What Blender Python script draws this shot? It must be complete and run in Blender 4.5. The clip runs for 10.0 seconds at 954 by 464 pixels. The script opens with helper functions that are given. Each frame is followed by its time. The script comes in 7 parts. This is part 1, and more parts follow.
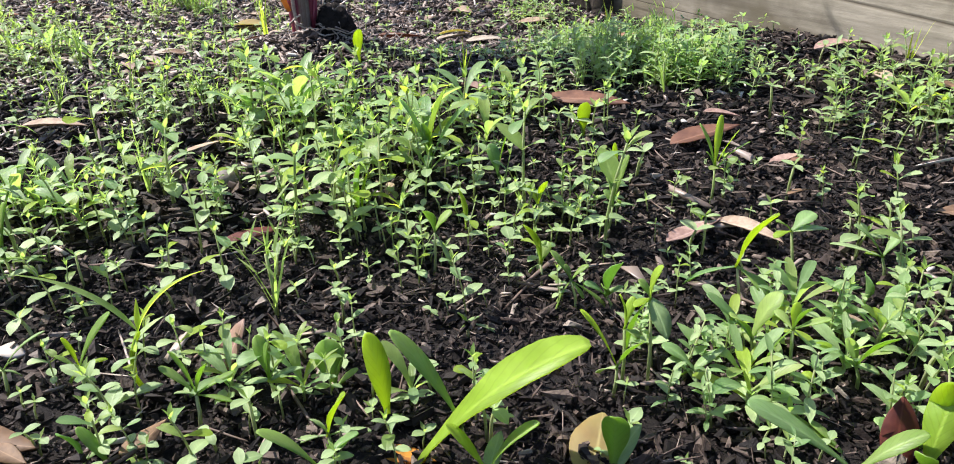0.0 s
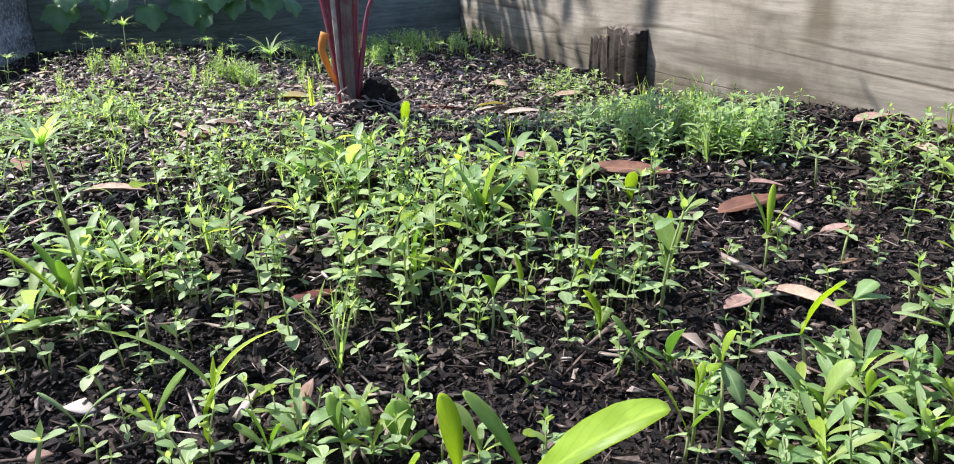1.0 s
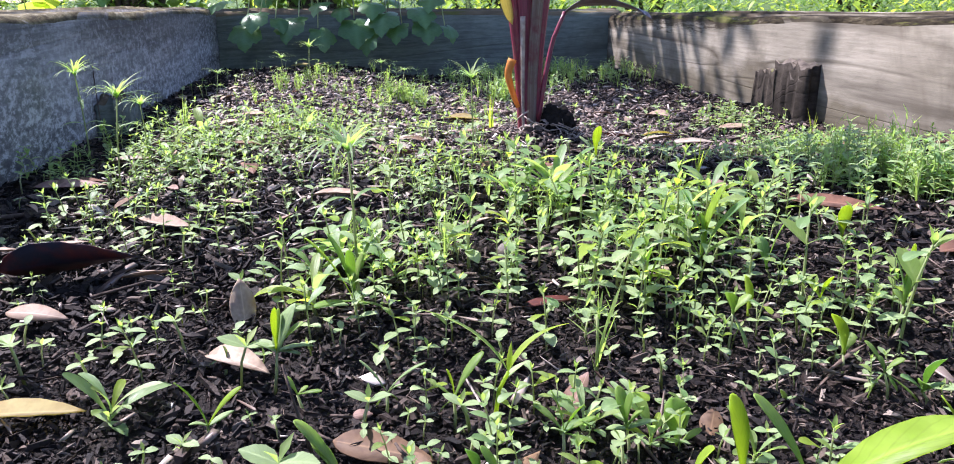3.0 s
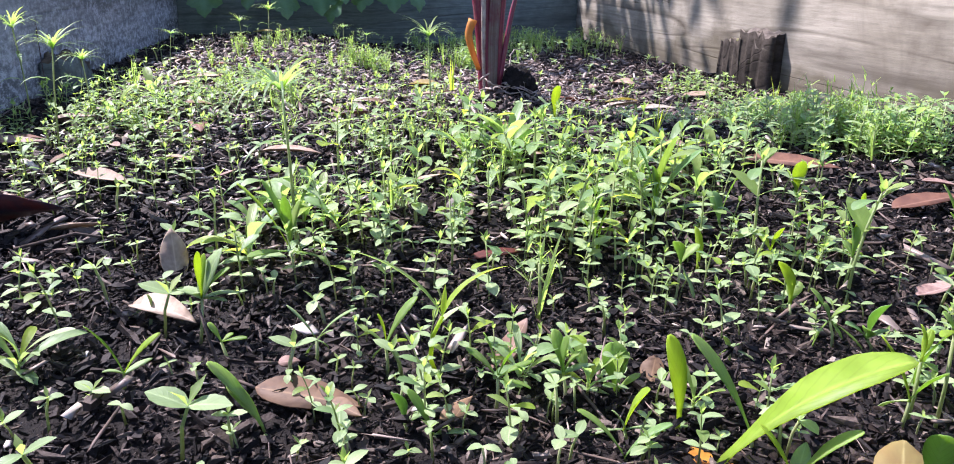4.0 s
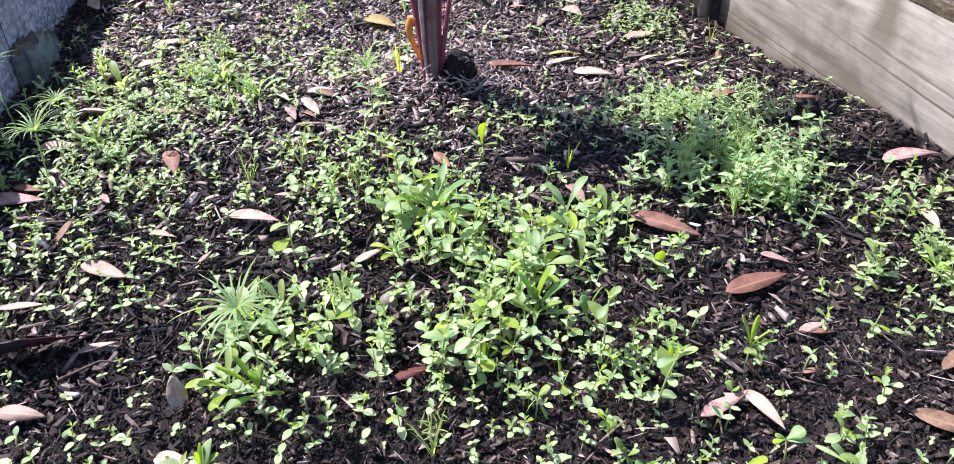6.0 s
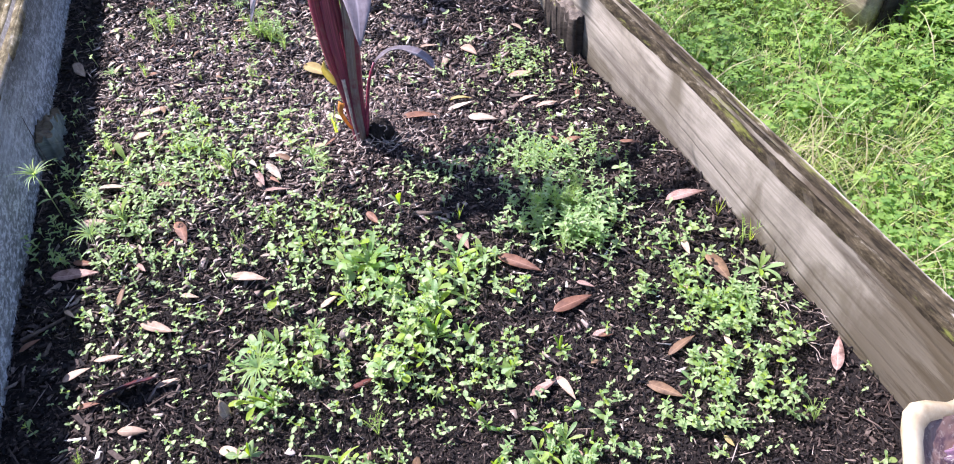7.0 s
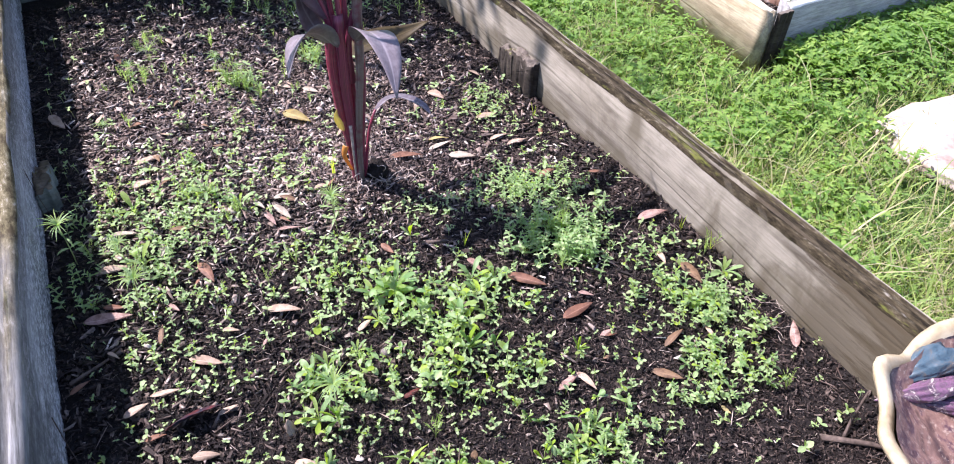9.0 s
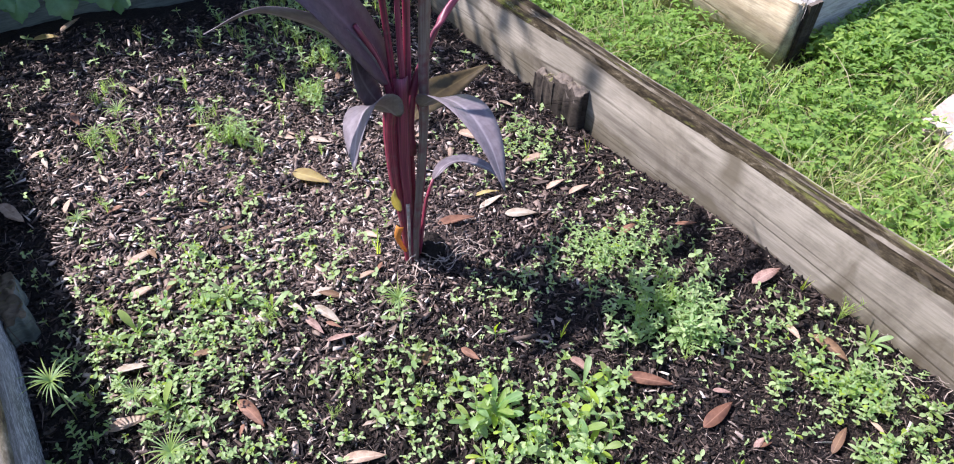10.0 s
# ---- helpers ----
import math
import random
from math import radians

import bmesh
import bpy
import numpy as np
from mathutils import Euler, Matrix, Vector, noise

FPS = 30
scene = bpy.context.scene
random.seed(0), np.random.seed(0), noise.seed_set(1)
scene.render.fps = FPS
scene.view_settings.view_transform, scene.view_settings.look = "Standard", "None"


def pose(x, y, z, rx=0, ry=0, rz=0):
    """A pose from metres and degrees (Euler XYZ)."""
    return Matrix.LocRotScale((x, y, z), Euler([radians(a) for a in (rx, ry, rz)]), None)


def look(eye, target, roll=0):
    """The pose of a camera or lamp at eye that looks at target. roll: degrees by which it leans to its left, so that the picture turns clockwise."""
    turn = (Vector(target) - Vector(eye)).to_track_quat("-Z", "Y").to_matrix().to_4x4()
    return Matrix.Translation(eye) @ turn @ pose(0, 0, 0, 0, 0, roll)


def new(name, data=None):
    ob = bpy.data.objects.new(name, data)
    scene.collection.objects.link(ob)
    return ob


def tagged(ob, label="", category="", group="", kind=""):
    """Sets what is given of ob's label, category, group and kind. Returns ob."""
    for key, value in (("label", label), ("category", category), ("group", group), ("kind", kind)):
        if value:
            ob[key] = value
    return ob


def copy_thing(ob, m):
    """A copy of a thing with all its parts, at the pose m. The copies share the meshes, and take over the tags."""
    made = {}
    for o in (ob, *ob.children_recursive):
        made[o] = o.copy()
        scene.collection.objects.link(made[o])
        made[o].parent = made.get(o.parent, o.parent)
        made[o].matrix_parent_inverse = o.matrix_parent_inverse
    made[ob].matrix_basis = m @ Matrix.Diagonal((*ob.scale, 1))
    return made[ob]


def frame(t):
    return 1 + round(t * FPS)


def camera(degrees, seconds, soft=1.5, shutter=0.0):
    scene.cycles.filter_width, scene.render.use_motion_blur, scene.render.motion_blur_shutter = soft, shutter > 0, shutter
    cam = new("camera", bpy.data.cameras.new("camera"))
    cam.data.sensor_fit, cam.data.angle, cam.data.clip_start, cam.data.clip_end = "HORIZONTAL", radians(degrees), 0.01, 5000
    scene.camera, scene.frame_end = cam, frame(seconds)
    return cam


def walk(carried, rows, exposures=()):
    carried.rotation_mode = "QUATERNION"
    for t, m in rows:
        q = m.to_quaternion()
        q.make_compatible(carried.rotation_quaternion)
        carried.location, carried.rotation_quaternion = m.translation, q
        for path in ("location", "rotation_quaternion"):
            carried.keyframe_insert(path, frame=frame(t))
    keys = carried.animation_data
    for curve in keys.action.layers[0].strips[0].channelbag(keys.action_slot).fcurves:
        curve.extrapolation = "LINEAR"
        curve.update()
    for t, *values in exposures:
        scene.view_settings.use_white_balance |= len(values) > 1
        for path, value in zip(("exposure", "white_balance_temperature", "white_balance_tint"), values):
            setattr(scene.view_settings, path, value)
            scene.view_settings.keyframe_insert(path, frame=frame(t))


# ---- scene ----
cam = camera(67.2, 10.0, soft=1.0)

PATH = [
    (0, (-0.108, -0.955, 0.19), (0.463, 0.736, -0.712), -2.5),
    (0.5, (-0.125, -0.958, 0.193), (0.432, 0.806, -0.568), -2.7),
    (1, (-0.13, -0.955, 0.191), (0.415, 0.828, -0.532), -2.5),
    (1.5, (-0.153, -0.953, 0.198), (0.347, 0.858, -0.488), -2.0),
    (2, (-0.195, -0.966, 0.197), (0.164, 0.893, -0.449), -1.7),
    (2.5, (-0.213, -0.968, 0.2), (0.08, 0.906, -0.435), -2.0),
    (2.7, (-0.219, -0.969, 0.201), (0.05, 0.907, -0.438), -1.9),
    (3.8, (-0.208, -0.968, 0.175), (0.068, 0.896, -0.496), -1.0),
    (4, (-0.2, -0.963, 0.174), (0.133, 0.88, -0.527), -0.7),
    (4.5, (-0.179, -0.956, 0.177), (0.203, 0.874, -0.535), -0.6),
    (5, (-0.158, -0.962, 0.191), (0.25, 0.867, -0.509), -0.5),
    (5.2, (-0.148, -0.958, 0.217), (0.269, 0.86, -0.505), -0.8),
    (6.3, (-0.117, -0.989, 0.618), (0.111, 0.46, -0.742), -4.1),
    (6.5, (-0.12, -1.022, 0.71), (0.122, 0.403, -0.672), -4.3),

    (7, (-0.06, -1.145, 0.909), (0.253, 0.187, -0.55), -5.5),
    (7.5, (-0.046, -1.253, 0.974), (0.233, 0.105, -0.467), -0.1),
    (8, (-0.067, -1.297, 1.002), (0.163, 0.107, -0.403), 2.2),
    (8.5, (-0.214, -1.267, 1.007), (0.274, 0.056, -0.412), -0.6),
    (9, (-0.324, -1.179, 1.025), (0.329, 0.09, -0.376), 1.3),
    (9.5, (-0.366, -0.972, 0.962), (0.385, 0.258, -0.425), 0.4),
    (10, (-0.399, -0.758, 0.975), (0.39, 0.371, -0.475), 2.0),
]
walk(cam, [(t, look(e, g, r)) for t, e, g, r in PATH], exposures=[(0, 1.23, 6200, 14), (2, 1.27, 5820, 22), (3.8, 1.48, 5800, 27), (5.2, 1.34, 5800, 27), (6.3, 1.63, 5780, 28), (9, 1.50, 5850, 27), (10, 1.31, 5860, 25)])


# ---- world, sun, exposure ----
SUN_FROM = Vector((-0.54, 0.53, 1.0)).normalized()
world = bpy.data.worlds.new("sky")
scene.world = world
world.use_nodes = True
wn = world.node_tree
sky = wn.nodes.new("ShaderNodeTexSky")
sky.sky_type = "NISHITA"
sky.sun_disc = False
sky.sun_elevation = math.asin(SUN_FROM.z)
sky.sun_rotation = math.atan2(SUN_FROM.x, SUN_FROM.y)
wn.links.new(sky.outputs[0], wn.nodes["Background"].inputs[0])
wn.nodes["Background"].inputs[1].default_value = 0.105
sun_data = bpy.data.lights.new("sun", "SUN")
sun_data.energy, sun_data.angle, sun_data.color = 4.4, radians(0.55), (1.0, 0.95, 0.88)
sun = new("sun", sun_data)
sun.matrix_world = look(SUN_FROM * 10, (0, 0, 0))


# ---- materials ----
class Mat:
    """A small helper round one node material."""

    def __init__(self, name, rough=0.6, spec=0.4, metal=0.0):
        self.m = bpy.data.materials.new(name)
        self.m.use_nodes = True
        self.t = self.m.node_tree
        self.b = self.t.nodes["Principled BSDF"]
        self.b.inputs["Roughness"].default_value = rough
        self.b.inputs["Specular IOR Level"].default_value = spec
        self.b.inputs["Metallic"].default_value = metal
        self.out = self.t.nodes["Material Output"]
        self.tc = self.t.nodes.new("ShaderNodeTexCoord")

    def node(self, kind, **values):
        n = self.t.nodes.new(kind)
        for key, value in values.items():
            n.inputs[key].default_value = value
        return n

    def link(self, a, b):
        self.t.links.new(a, b)

    def mapped(self, scale, source="Object"):
        n = self.node("ShaderNodeMapping")
        n.inputs["Scale"].default_value = scale
        self.link(self.tc.outputs[source], n.inputs["Vector"])
        return n.outputs[0]

    def noise(self, scale, detail=4, rough=0.55, vector=None, distortion=0.0):
        n = self.node("ShaderNodeTexNoise", Scale=scale, Detail=detail, Roughness=rough, Distortion=distortion)
        self.link(vector if vector is not None else self.tc.outputs["Object"], n.inputs["Vector"])
        return n.outputs["Fac"]

    def ramp(self, fac, stops):
        n = self.t.nodes.new("ShaderNodeValToRGB")
        while len(n.color_ramp.elements) < len(stops):
            n.color_ramp.elements.new(0.5)
        for e, (p, c) in zip(n.color_ramp.elements, stops):
            e.position = p
            e.color = (*c, 1) if len(c) == 3 else c
        self.link(fac, n.inputs[0])
        return n.outputs[0]

    def grey(self, fac, lo, hi, a=0.0, b=1.0):
        n = self.node("ShaderNodeMapRange")
        for i, v in enumerate((lo, hi, a, b)):
            n.inputs[i + 1].default_value = v
        self.link(fac, n.inputs[0])
        return n.outputs[0]

    def mix(self, fac, a, b, mode="MIX"):
        n = self.t.nodes.new("ShaderNodeMix")
        n.data_type, n.blend_type = "RGBA", mode
        for v, i in ((fac, 0), (a, 6), (b, 7)):
            if isinstance(v, (int, float)):
                n.inputs[i].default_value = v
            elif isinstance(v, tuple):
                n.inputs[i].default_value = (*v, 1)
            else:
                self.link(v, n.inputs[i])
        return n.outputs[2]

    def math(self, op, a, b=0.0):
        n = self.t.nodes.new("ShaderNodeMath")
        n.operation = op
        for v, i in ((a, 0), (b, 1)):
            if isinstance(v, (int, float)):
                n.inputs[i].default_value = v
            else:
                self.link(v, n.inputs[i])
        return n.outputs[0]

    def random(self):
        """A number of its own for each object and each loose piece of a mesh."""
        o = self.t.nodes.new("ShaderNodeObjectInfo").outputs["Random"]
        g = self.t.nodes.new("ShaderNodeNewGeometry").outputs["Random Per Island"]
        return self.math("FRACT", self.math("ADD", o, g))

    def bump(self, height, strength=0.5, distance=0.002):
        n = self.node("ShaderNodeBump", Strength=strength, Distance=distance)
        self.link(height, n.inputs["Height"])
        self.link(n.outputs[0], self.b.inputs["Normal"])

    def colour(self, c):
        if isinstance(c, tuple):
            self.b.inputs["Base Color"].default_value = (*c, 1)
        else:
            self.link(c, self.b.inputs["Base Color"])

    def thin(self, glow, share):
        """Light passes through, as it does through a leaf."""
        tr = self.node("ShaderNodeBsdfTranslucent")
        if isinstance(glow, tuple):
            tr.inputs[0].default_value = (*glow, 1)
        else:
            self.link(glow, tr.inputs[0])
        mx = self.node("ShaderNodeMixShader")
        mx.inputs[0].default_value = share
        self.link(self.b.outputs[0], mx.inputs[1])
        self.link(tr.outputs[0], mx.inputs[2])
        self.link(mx.outputs[0], self.out.inputs[0])


def uv_split(k):
    n = k.t.nodes.new("ShaderNodeSeparateXYZ")
    k.link(k.tc.outputs["UV"], n.inputs[0])
    return n.outputs[0], n.outputs[1]


def leaf_material(name, dark, light, glow, rough=0.46, share=0.4, rib=0.35, patch=None, spec=0.36):
    k = Mat(name, rough, spec)
    base = k.ramp(k.random(), [(0.0, dark), (0.55, tuple((a + b) / 2 for a, b in zip(dark, light))), (1.0, light)])
    u, v = uv_split(k)
    side = k.math("ABSOLUTE", k.math("SUBTRACT", v, 0.5))
    midrib = k.grey(side, 0.0, 0.07, rib, 0.0)
    if patch:
        base = k.mix(k.grey(k.noise(2.6, 4, 0.6), 0.40, 0.66), base, patch)
    mottled = k.mix(k.grey(k.noise(180, 3), 0.35, 0.7, 0.0, 0.35), base, tuple(c * 0.62 for c in dark))
    # veins that run slanting out from the midrib, and a paler, duller bloom in blotches
    slant = k.math("FRACT", k.math("MULTIPLY", k.math("SUBTRACT", u, k.math("MULTIPLY", side, 0.55)), 8.0))
    vein = k.grey(k.math("ABSOLUTE", k.math("SUBTRACT", slant, 0.5)), 0.0, 0.13, 0.20, 0.0)
    bloom = k.grey(k.noise(70, 4, 0.65), 0.46, 0.66, 0.0, 0.28)
    col = k.mix(bloom, mottled, tuple(min(1, c * 1.15 + 0.05) for c in light))
    col = k.mix(vein, col, tuple(c * 0.5 for c in dark))
    col = k.mix(midrib, col, tuple(min(1, c * 1.7) for c in light))
    k.colour(col)
    gl = k.mix(k.grey(k.noise(120, 3), 0.3, 0.75, 0.0, 0.4), glow, tuple(c * 0.6 for c in glow))
    gl = k.mix(k.math("ADD", midrib, vein), gl, tuple(c * 0.5 for c in glow))
    k.thin(gl, share)
    k.bump(k.math("ADD", k.noise(220, 3), k.math("MULTIPLY", k.math("ADD", vein, midrib), -1.5)), 0.35, 0.0006)
    return k.m


M = {}
M["leaf"] = leaf_material("young_leaf", (0.150, 0.240, 0.060), (0.33, 0.41, 0.125), (0.60, 0.86, 0.15), rough=0.44, share=0.50)
M["pale"] = leaf_material("pale_cotyledon", (0.215, 0.315, 0.125), (0.41, 0.51, 0.235), (0.52, 0.68, 0.18), rough=0.50, share=0.38)
M["mint"] = leaf_material("blue_green_leaf", (0.13, 0.24, 0.085), (0.30, 0.41, 0.170), (0.52, 0.80, 0.17), rough=0.44, share=0.46)
M["bright"] = leaf_material("bright_leaf", (0.22, 0.34, 0.035), (0.38, 0.50, 0.07), (0.78, 0.95, 0.08), rough=0.44, share=0.56)
M["clover"] = leaf_material("lawn_leaf", (0.048, 0.130, 0.030), (0.31, 0.42, 0.085), (0.48, 0.74, 0.08), share=0.42, patch=(0.14, 0.25, 0.055))
M["grass"] = leaf_material("grass_blade", (0.095, 0.19, 0.045), (0.38, 0.44, 0.125), (0.58, 0.74, 0.11), share=0.36, rib=0.1)
M["straw"] = leaf_material("dry_grass", (0.25, 0.22, 0.10), (0.46, 0.41, 0.22), (0.5, 0.45, 0.2), share=0.25, rib=0.1)
M["shrub"] = leaf_material("shrub_leaf", (0.06, 0.14, 0.025), (0.19, 0.32, 0.06), (0.42, 0.60, 0.08), share=0.4)
M["vine"] = leaf_material("vine_leaf", (0.05, 0.12, 0.045), (0.12, 0.22, 0.09), (0.30, 0.52, 0.08), rough=0.3, share=0.3, rib=0.5)
M["purple"] = leaf_material("purple_leaf", (0.060, 0.030, 0.046), (0.135, 0.075, 0.098), (0.22, 0.05, 0.09), rough=0.40, share=0.14, rib=0.6)
# the purple leaf again, greyed to paint in sheen from the sky
M["dusk"] = leaf_material("dusky_grey_leaf", (0.115, 0.092, 0.100), (0.25, 0.215, 0.222), (0.24, 0.10, 0.11), rough=0.42, share=0.14, rib=0.5)
M["stem"] = leaf_material("seedling_stem", (0.26, 0.34, 0.12), (0.46, 0.46, 0.26), (0.6, 0.7, 0.2), share=0.3, rib=0.0)


def dead_leaf_material(name, a, b, spot, glow, share=0.16):
    k = Mat(name, 0.62, 0.28)
    base = k.mix(k.random(), a, b)
    u, v = uv_split(k)
    blot = k.ramp(k.noise(55, 5, 0.65), [(0.42, (0, 0, 0)), (0.66, (1, 1, 1))])
    col = k.mix(blot, base, spot)
    fine = k.grey(k.noise(420, 3), 0.3, 0.7, 0.0, 0.35)
    col = k.mix(fine, col, tuple(c * 0.5 for c in a))
    side = k.math("ABSOLUTE", k.math("SUBTRACT", v, 0.5))
    col = k.mix(k.grey(side, 0.0, 0.05, 0.55, 0.0), col, tuple(min(1.0, c * 1.35) for c in b))
    k.colour(col)
    k.thin(glow, share)
    k.bump(k.noise(140, 4), 0.4, 0.0008)
    return k.m


DEAD = {
    "pink": dead_leaf_material("pinkish_dead_leaf", (0.26, 0.155, 0.115), (0.44, 0.30, 0.245), (0.11, 0.055, 0.04), (0.32, 0.17, 0.1)),
    "tan": dead_leaf_material("tan_dead_leaf", (0.36, 0.255, 0.175), (0.52, 0.40, 0.29), (0.19, 0.12, 0.08), (0.4, 0.27, 0.12)),
    "pale": dead_leaf_material("pale_dead_leaf", (0.38, 0.32, 0.24), (0.52, 0.46, 0.36), (0.25, 0.18, 0.12), (0.5, 0.42, 0.26)),
    "orange": dead_leaf_material("orange_dead_leaf", (0.18, 0.085, 0.05), (0.32, 0.175, 0.11), (0.09, 0.042, 0.028), (0.5, 0.2, 0.06), 0.2),
    "brown": dead_leaf_material("brown_dead_leaf", (0.17, 0.10, 0.055), (0.28, 0.175, 0.095), (0.08, 0.045, 0.03), (0.26, 0.13, 0.05)),
    "red": dead_leaf_material("red_brown_dead_leaf", (0.11, 0.028, 0.020), (0.17, 0.048, 0.033), (0.05, 0.018, 0.014), (0.3, 0.06, 0.03)),
    "yellow": dead_leaf_material("yellowing_dead_leaf", (0.40, 0.33, 0.14), (0.55, 0.48, 0.23), (0.27, 0.18, 0.08), (0.85, 0.76, 0.25), 0.45),
    "amber": dead_leaf_material("amber_dead_leaf", (0.42, 0.17, 0.02), (0.60, 0.28, 0.04), (0.28, 0.09, 0.02), (0.8, 0.32, 0.02), 0.3),
    "dark": dead_leaf_material("blackened_dead_leaf", (0.016, 0.016, 0.024), (0.026, 0.026, 0.045), (0.12, 0.025, 0.022), (0.08, 0.02, 0.02), 0.05),
}


M["olive"] = dead_leaf_material("olive_withered_leaf", (0.075, 0.055, 0.022), (0.13, 0.095, 0.04), (0.05, 0.035, 0.018), (0.2, 0.13, 0.03), 0.15)


RUN_AT = 1.11


def wood_material(name, pale, mid, dark, top, lines=0.7, band=0.0, edge=0.042, rough_grain=0.6, speckle=0.0):
    k = Mat(name, 0.9, 0.08)
    warp = k.noise(3.0, 3, vector=k.mapped((0.9, 3, 3)))
    field = k.noise(1.0, 2, 0.45, k.mapped((0.42, 6.0, 8.5)), 0.25)
    rings = k.math("ABSOLUTE", k.math("SUBTRACT", k.math("FRACT", k.math("MULTIPLY", field, 13.0)), 0.5))
    broken = k.grey(k.noise(1.0, 4, 0.6, k.mapped((2.2, 20, 20))), 0.34, 0.56)
    line = k.math("MULTIPLY", k.grey(rings, 0.0, 0.13, 1.0, 0.0), broken)
    fibre = k.noise(1.0, 5, 0.65, k.mapped((7, 160, 160)))
    col = k.mix(k.math("MULTIPLY", line, lines), k.mix(k.grey(warp, 0.3, 0.7), pale, mid), dark)
    col = k.mix(k.grey(fibre, 0.42, 0.68, 0.0, 0.5), col, tuple(c * 0.62 for c in mid))
    runs = k.ramp(k.noise(1.0, 4, 0.6, k.mapped((1.3, 9, 17))), [(0.52, (0, 0, 0)), (0.7, (1, 1, 1))])
    col = k.mix(k.math("MULTIPLY", runs, 0.6), col, tuple(c * 0.6 for c in dark))
    stain = k.ramp(k.noise(11, 5, 0.65), [(0.5, (0, 0, 0)), (0.72, (1, 1, 1))])
    col = k.mix(k.math("MULTIPLY", stain, 0.45), col, tuple(c * 0.75 for c in dark))
    if band:
        # dark rot creeping along the grain below the upper edge
        pos = k.t.nodes.new("ShaderNodeSeparateXYZ")
        k.link(k.tc.outputs["Object"], pos.inputs[0])
        creep = k.math("ADD", k.noise(1.0, 8, 0.78, k.mapped((4.5, 16, 34))), k.grey(k.math("ADD", pos.outputs[2], k.math("MULTIPLY", pos.outputs[0], 0.0267)), 0.128, 0.184, -0.30, 0.10))
        # thickens at both ends, at the far one standing in for plant shade
        creep = k.math("ADD", creep, k.grey(k.math("ABSOLUTE", k.math("SUBTRACT", pos.outputs[0], 1.15)), 0.35, 0.75, -0.04, 0.20))
        creep = k.math("ADD", creep, k.grey(pos.outputs[0], 0.35, 0.95, 0.20, 0.0))
        creep = k.math("ADD", creep, k.grey(k.math("ADD", pos.outputs[0], k.math("MULTIPLY", pos.outputs[2], -2.2)), 0.10, 0.26, 0.60, 0.0))
        col = k.mix(k.math("MULTIPLY", k.grey(creep, 0.50, 0.58), band), col, (0.045, 0.033, 0.020))
        drip = k.math("ADD", k.noise(1.0, 5, 0.6, k.mapped((6.5, 3, 3.2)), 0.8), k.grey(pos.outputs[0], 0.35, 1.05, 0.22, -0.11))
        col = k.mix(k.grey(drip, 0.50, 0.66, 0.0, 0.85 * band), col, (0.070, 0.056, 0.034))
        # one long dark run down the face, fading out towards the foot
        run = k.math("ADD", k.math("ABSOLUTE", k.math("SUBTRACT", pos.outputs[0], RUN_AT)), k.math("MULTIPLY", k.math("SUBTRACT", k.noise(1.0, 4, 0.6, k.mapped((9, 5, 14))), 0.5), 0.05))
        col = k.mix(k.math("MULTIPLY", k.grey(run, 0.010, 0.034, 0.75 if band > 0.5 else 0.0, 0.0), k.grey(pos.outputs[2], 0.02, 0.09)), col, (0.075, 0.062, 0.038))
        green = k.math("ADD", k.noise(1.0, 4, 0.6, k.mapped((5, 5, 9))), k.grey(pos.outputs[2], -0.01, 0.05, 0.10, -0.12))
        col = k.mix(k.grey(green, 0.50, 0.62, 0.0, 0.6), col, (0.075, 0.062, 0.035))
    fuzz = k.noise(1.0, 6, 0.75, k.mapped((16, 90, 110)))
    col = k.mix(k.grey(fuzz, 0.45, 0.62, 0.0, rough_grain), col, tuple(c * 0.45 for c in mid))
    if speckle:
        # lichen specks on the lower half, a black wet rot spreading over the near end
        at = k.t.nodes.new("ShaderNodeSeparateXYZ")
        k.link(k.tc.outputs["Object"], at.inputs[0])
        specks = k.noise(1.0, 5, 0.8, k.mapped((70, 150, 110)))
        low = k.grey(k.math("ADD", at.outputs[2], k.math("MULTIPLY", k.noise(6, 3), 0.16)), 0.12, 0.24, 1.0, 0.25)
        col = k.mix(k.math("MULTIPLY", k.grey(specks, 0.50, 0.58), k.math("MULTIPLY", low, speckle)), col, (0.60, 0.60, 0.60))
        col = k.mix(k.math("MULTIPLY", k.grey(specks, 0.48, 0.40), k.math("MULTIPLY", low, speckle)), col, (0.06, 0.06, 0.062))
        wet = k.math("ADD", k.noise(1.0, 5, 0.65, k.mapped((2.4, 8, 9))), k.grey(at.outputs[0], 0.75, 1.55, 0.14, -0.26))
        wet = k.math("ADD", wet, k.grey(at.outputs[2], 0.02, 0.15, -0.22, 0.06))
        wet_share = k.grey(wet, 0.46, 0.60, 0.0, 0.65)
        col = k.mix(wet_share, col, (0.045, 0.046, 0.044))
    # the weathered upper side, brown with moss and pale lichen
    n = k.t.nodes.new("ShaderNodeSeparateXYZ")
    k.link(k.t.nodes.new("ShaderNodeNewGeometry").outputs["True Normal"], n.inputs[0])
    up = k.grey(n.outputs[2], 0.2, 0.45)
    patch = k.noise(1.0, 5, 0.6, k.mapped((7, 30, 20)))
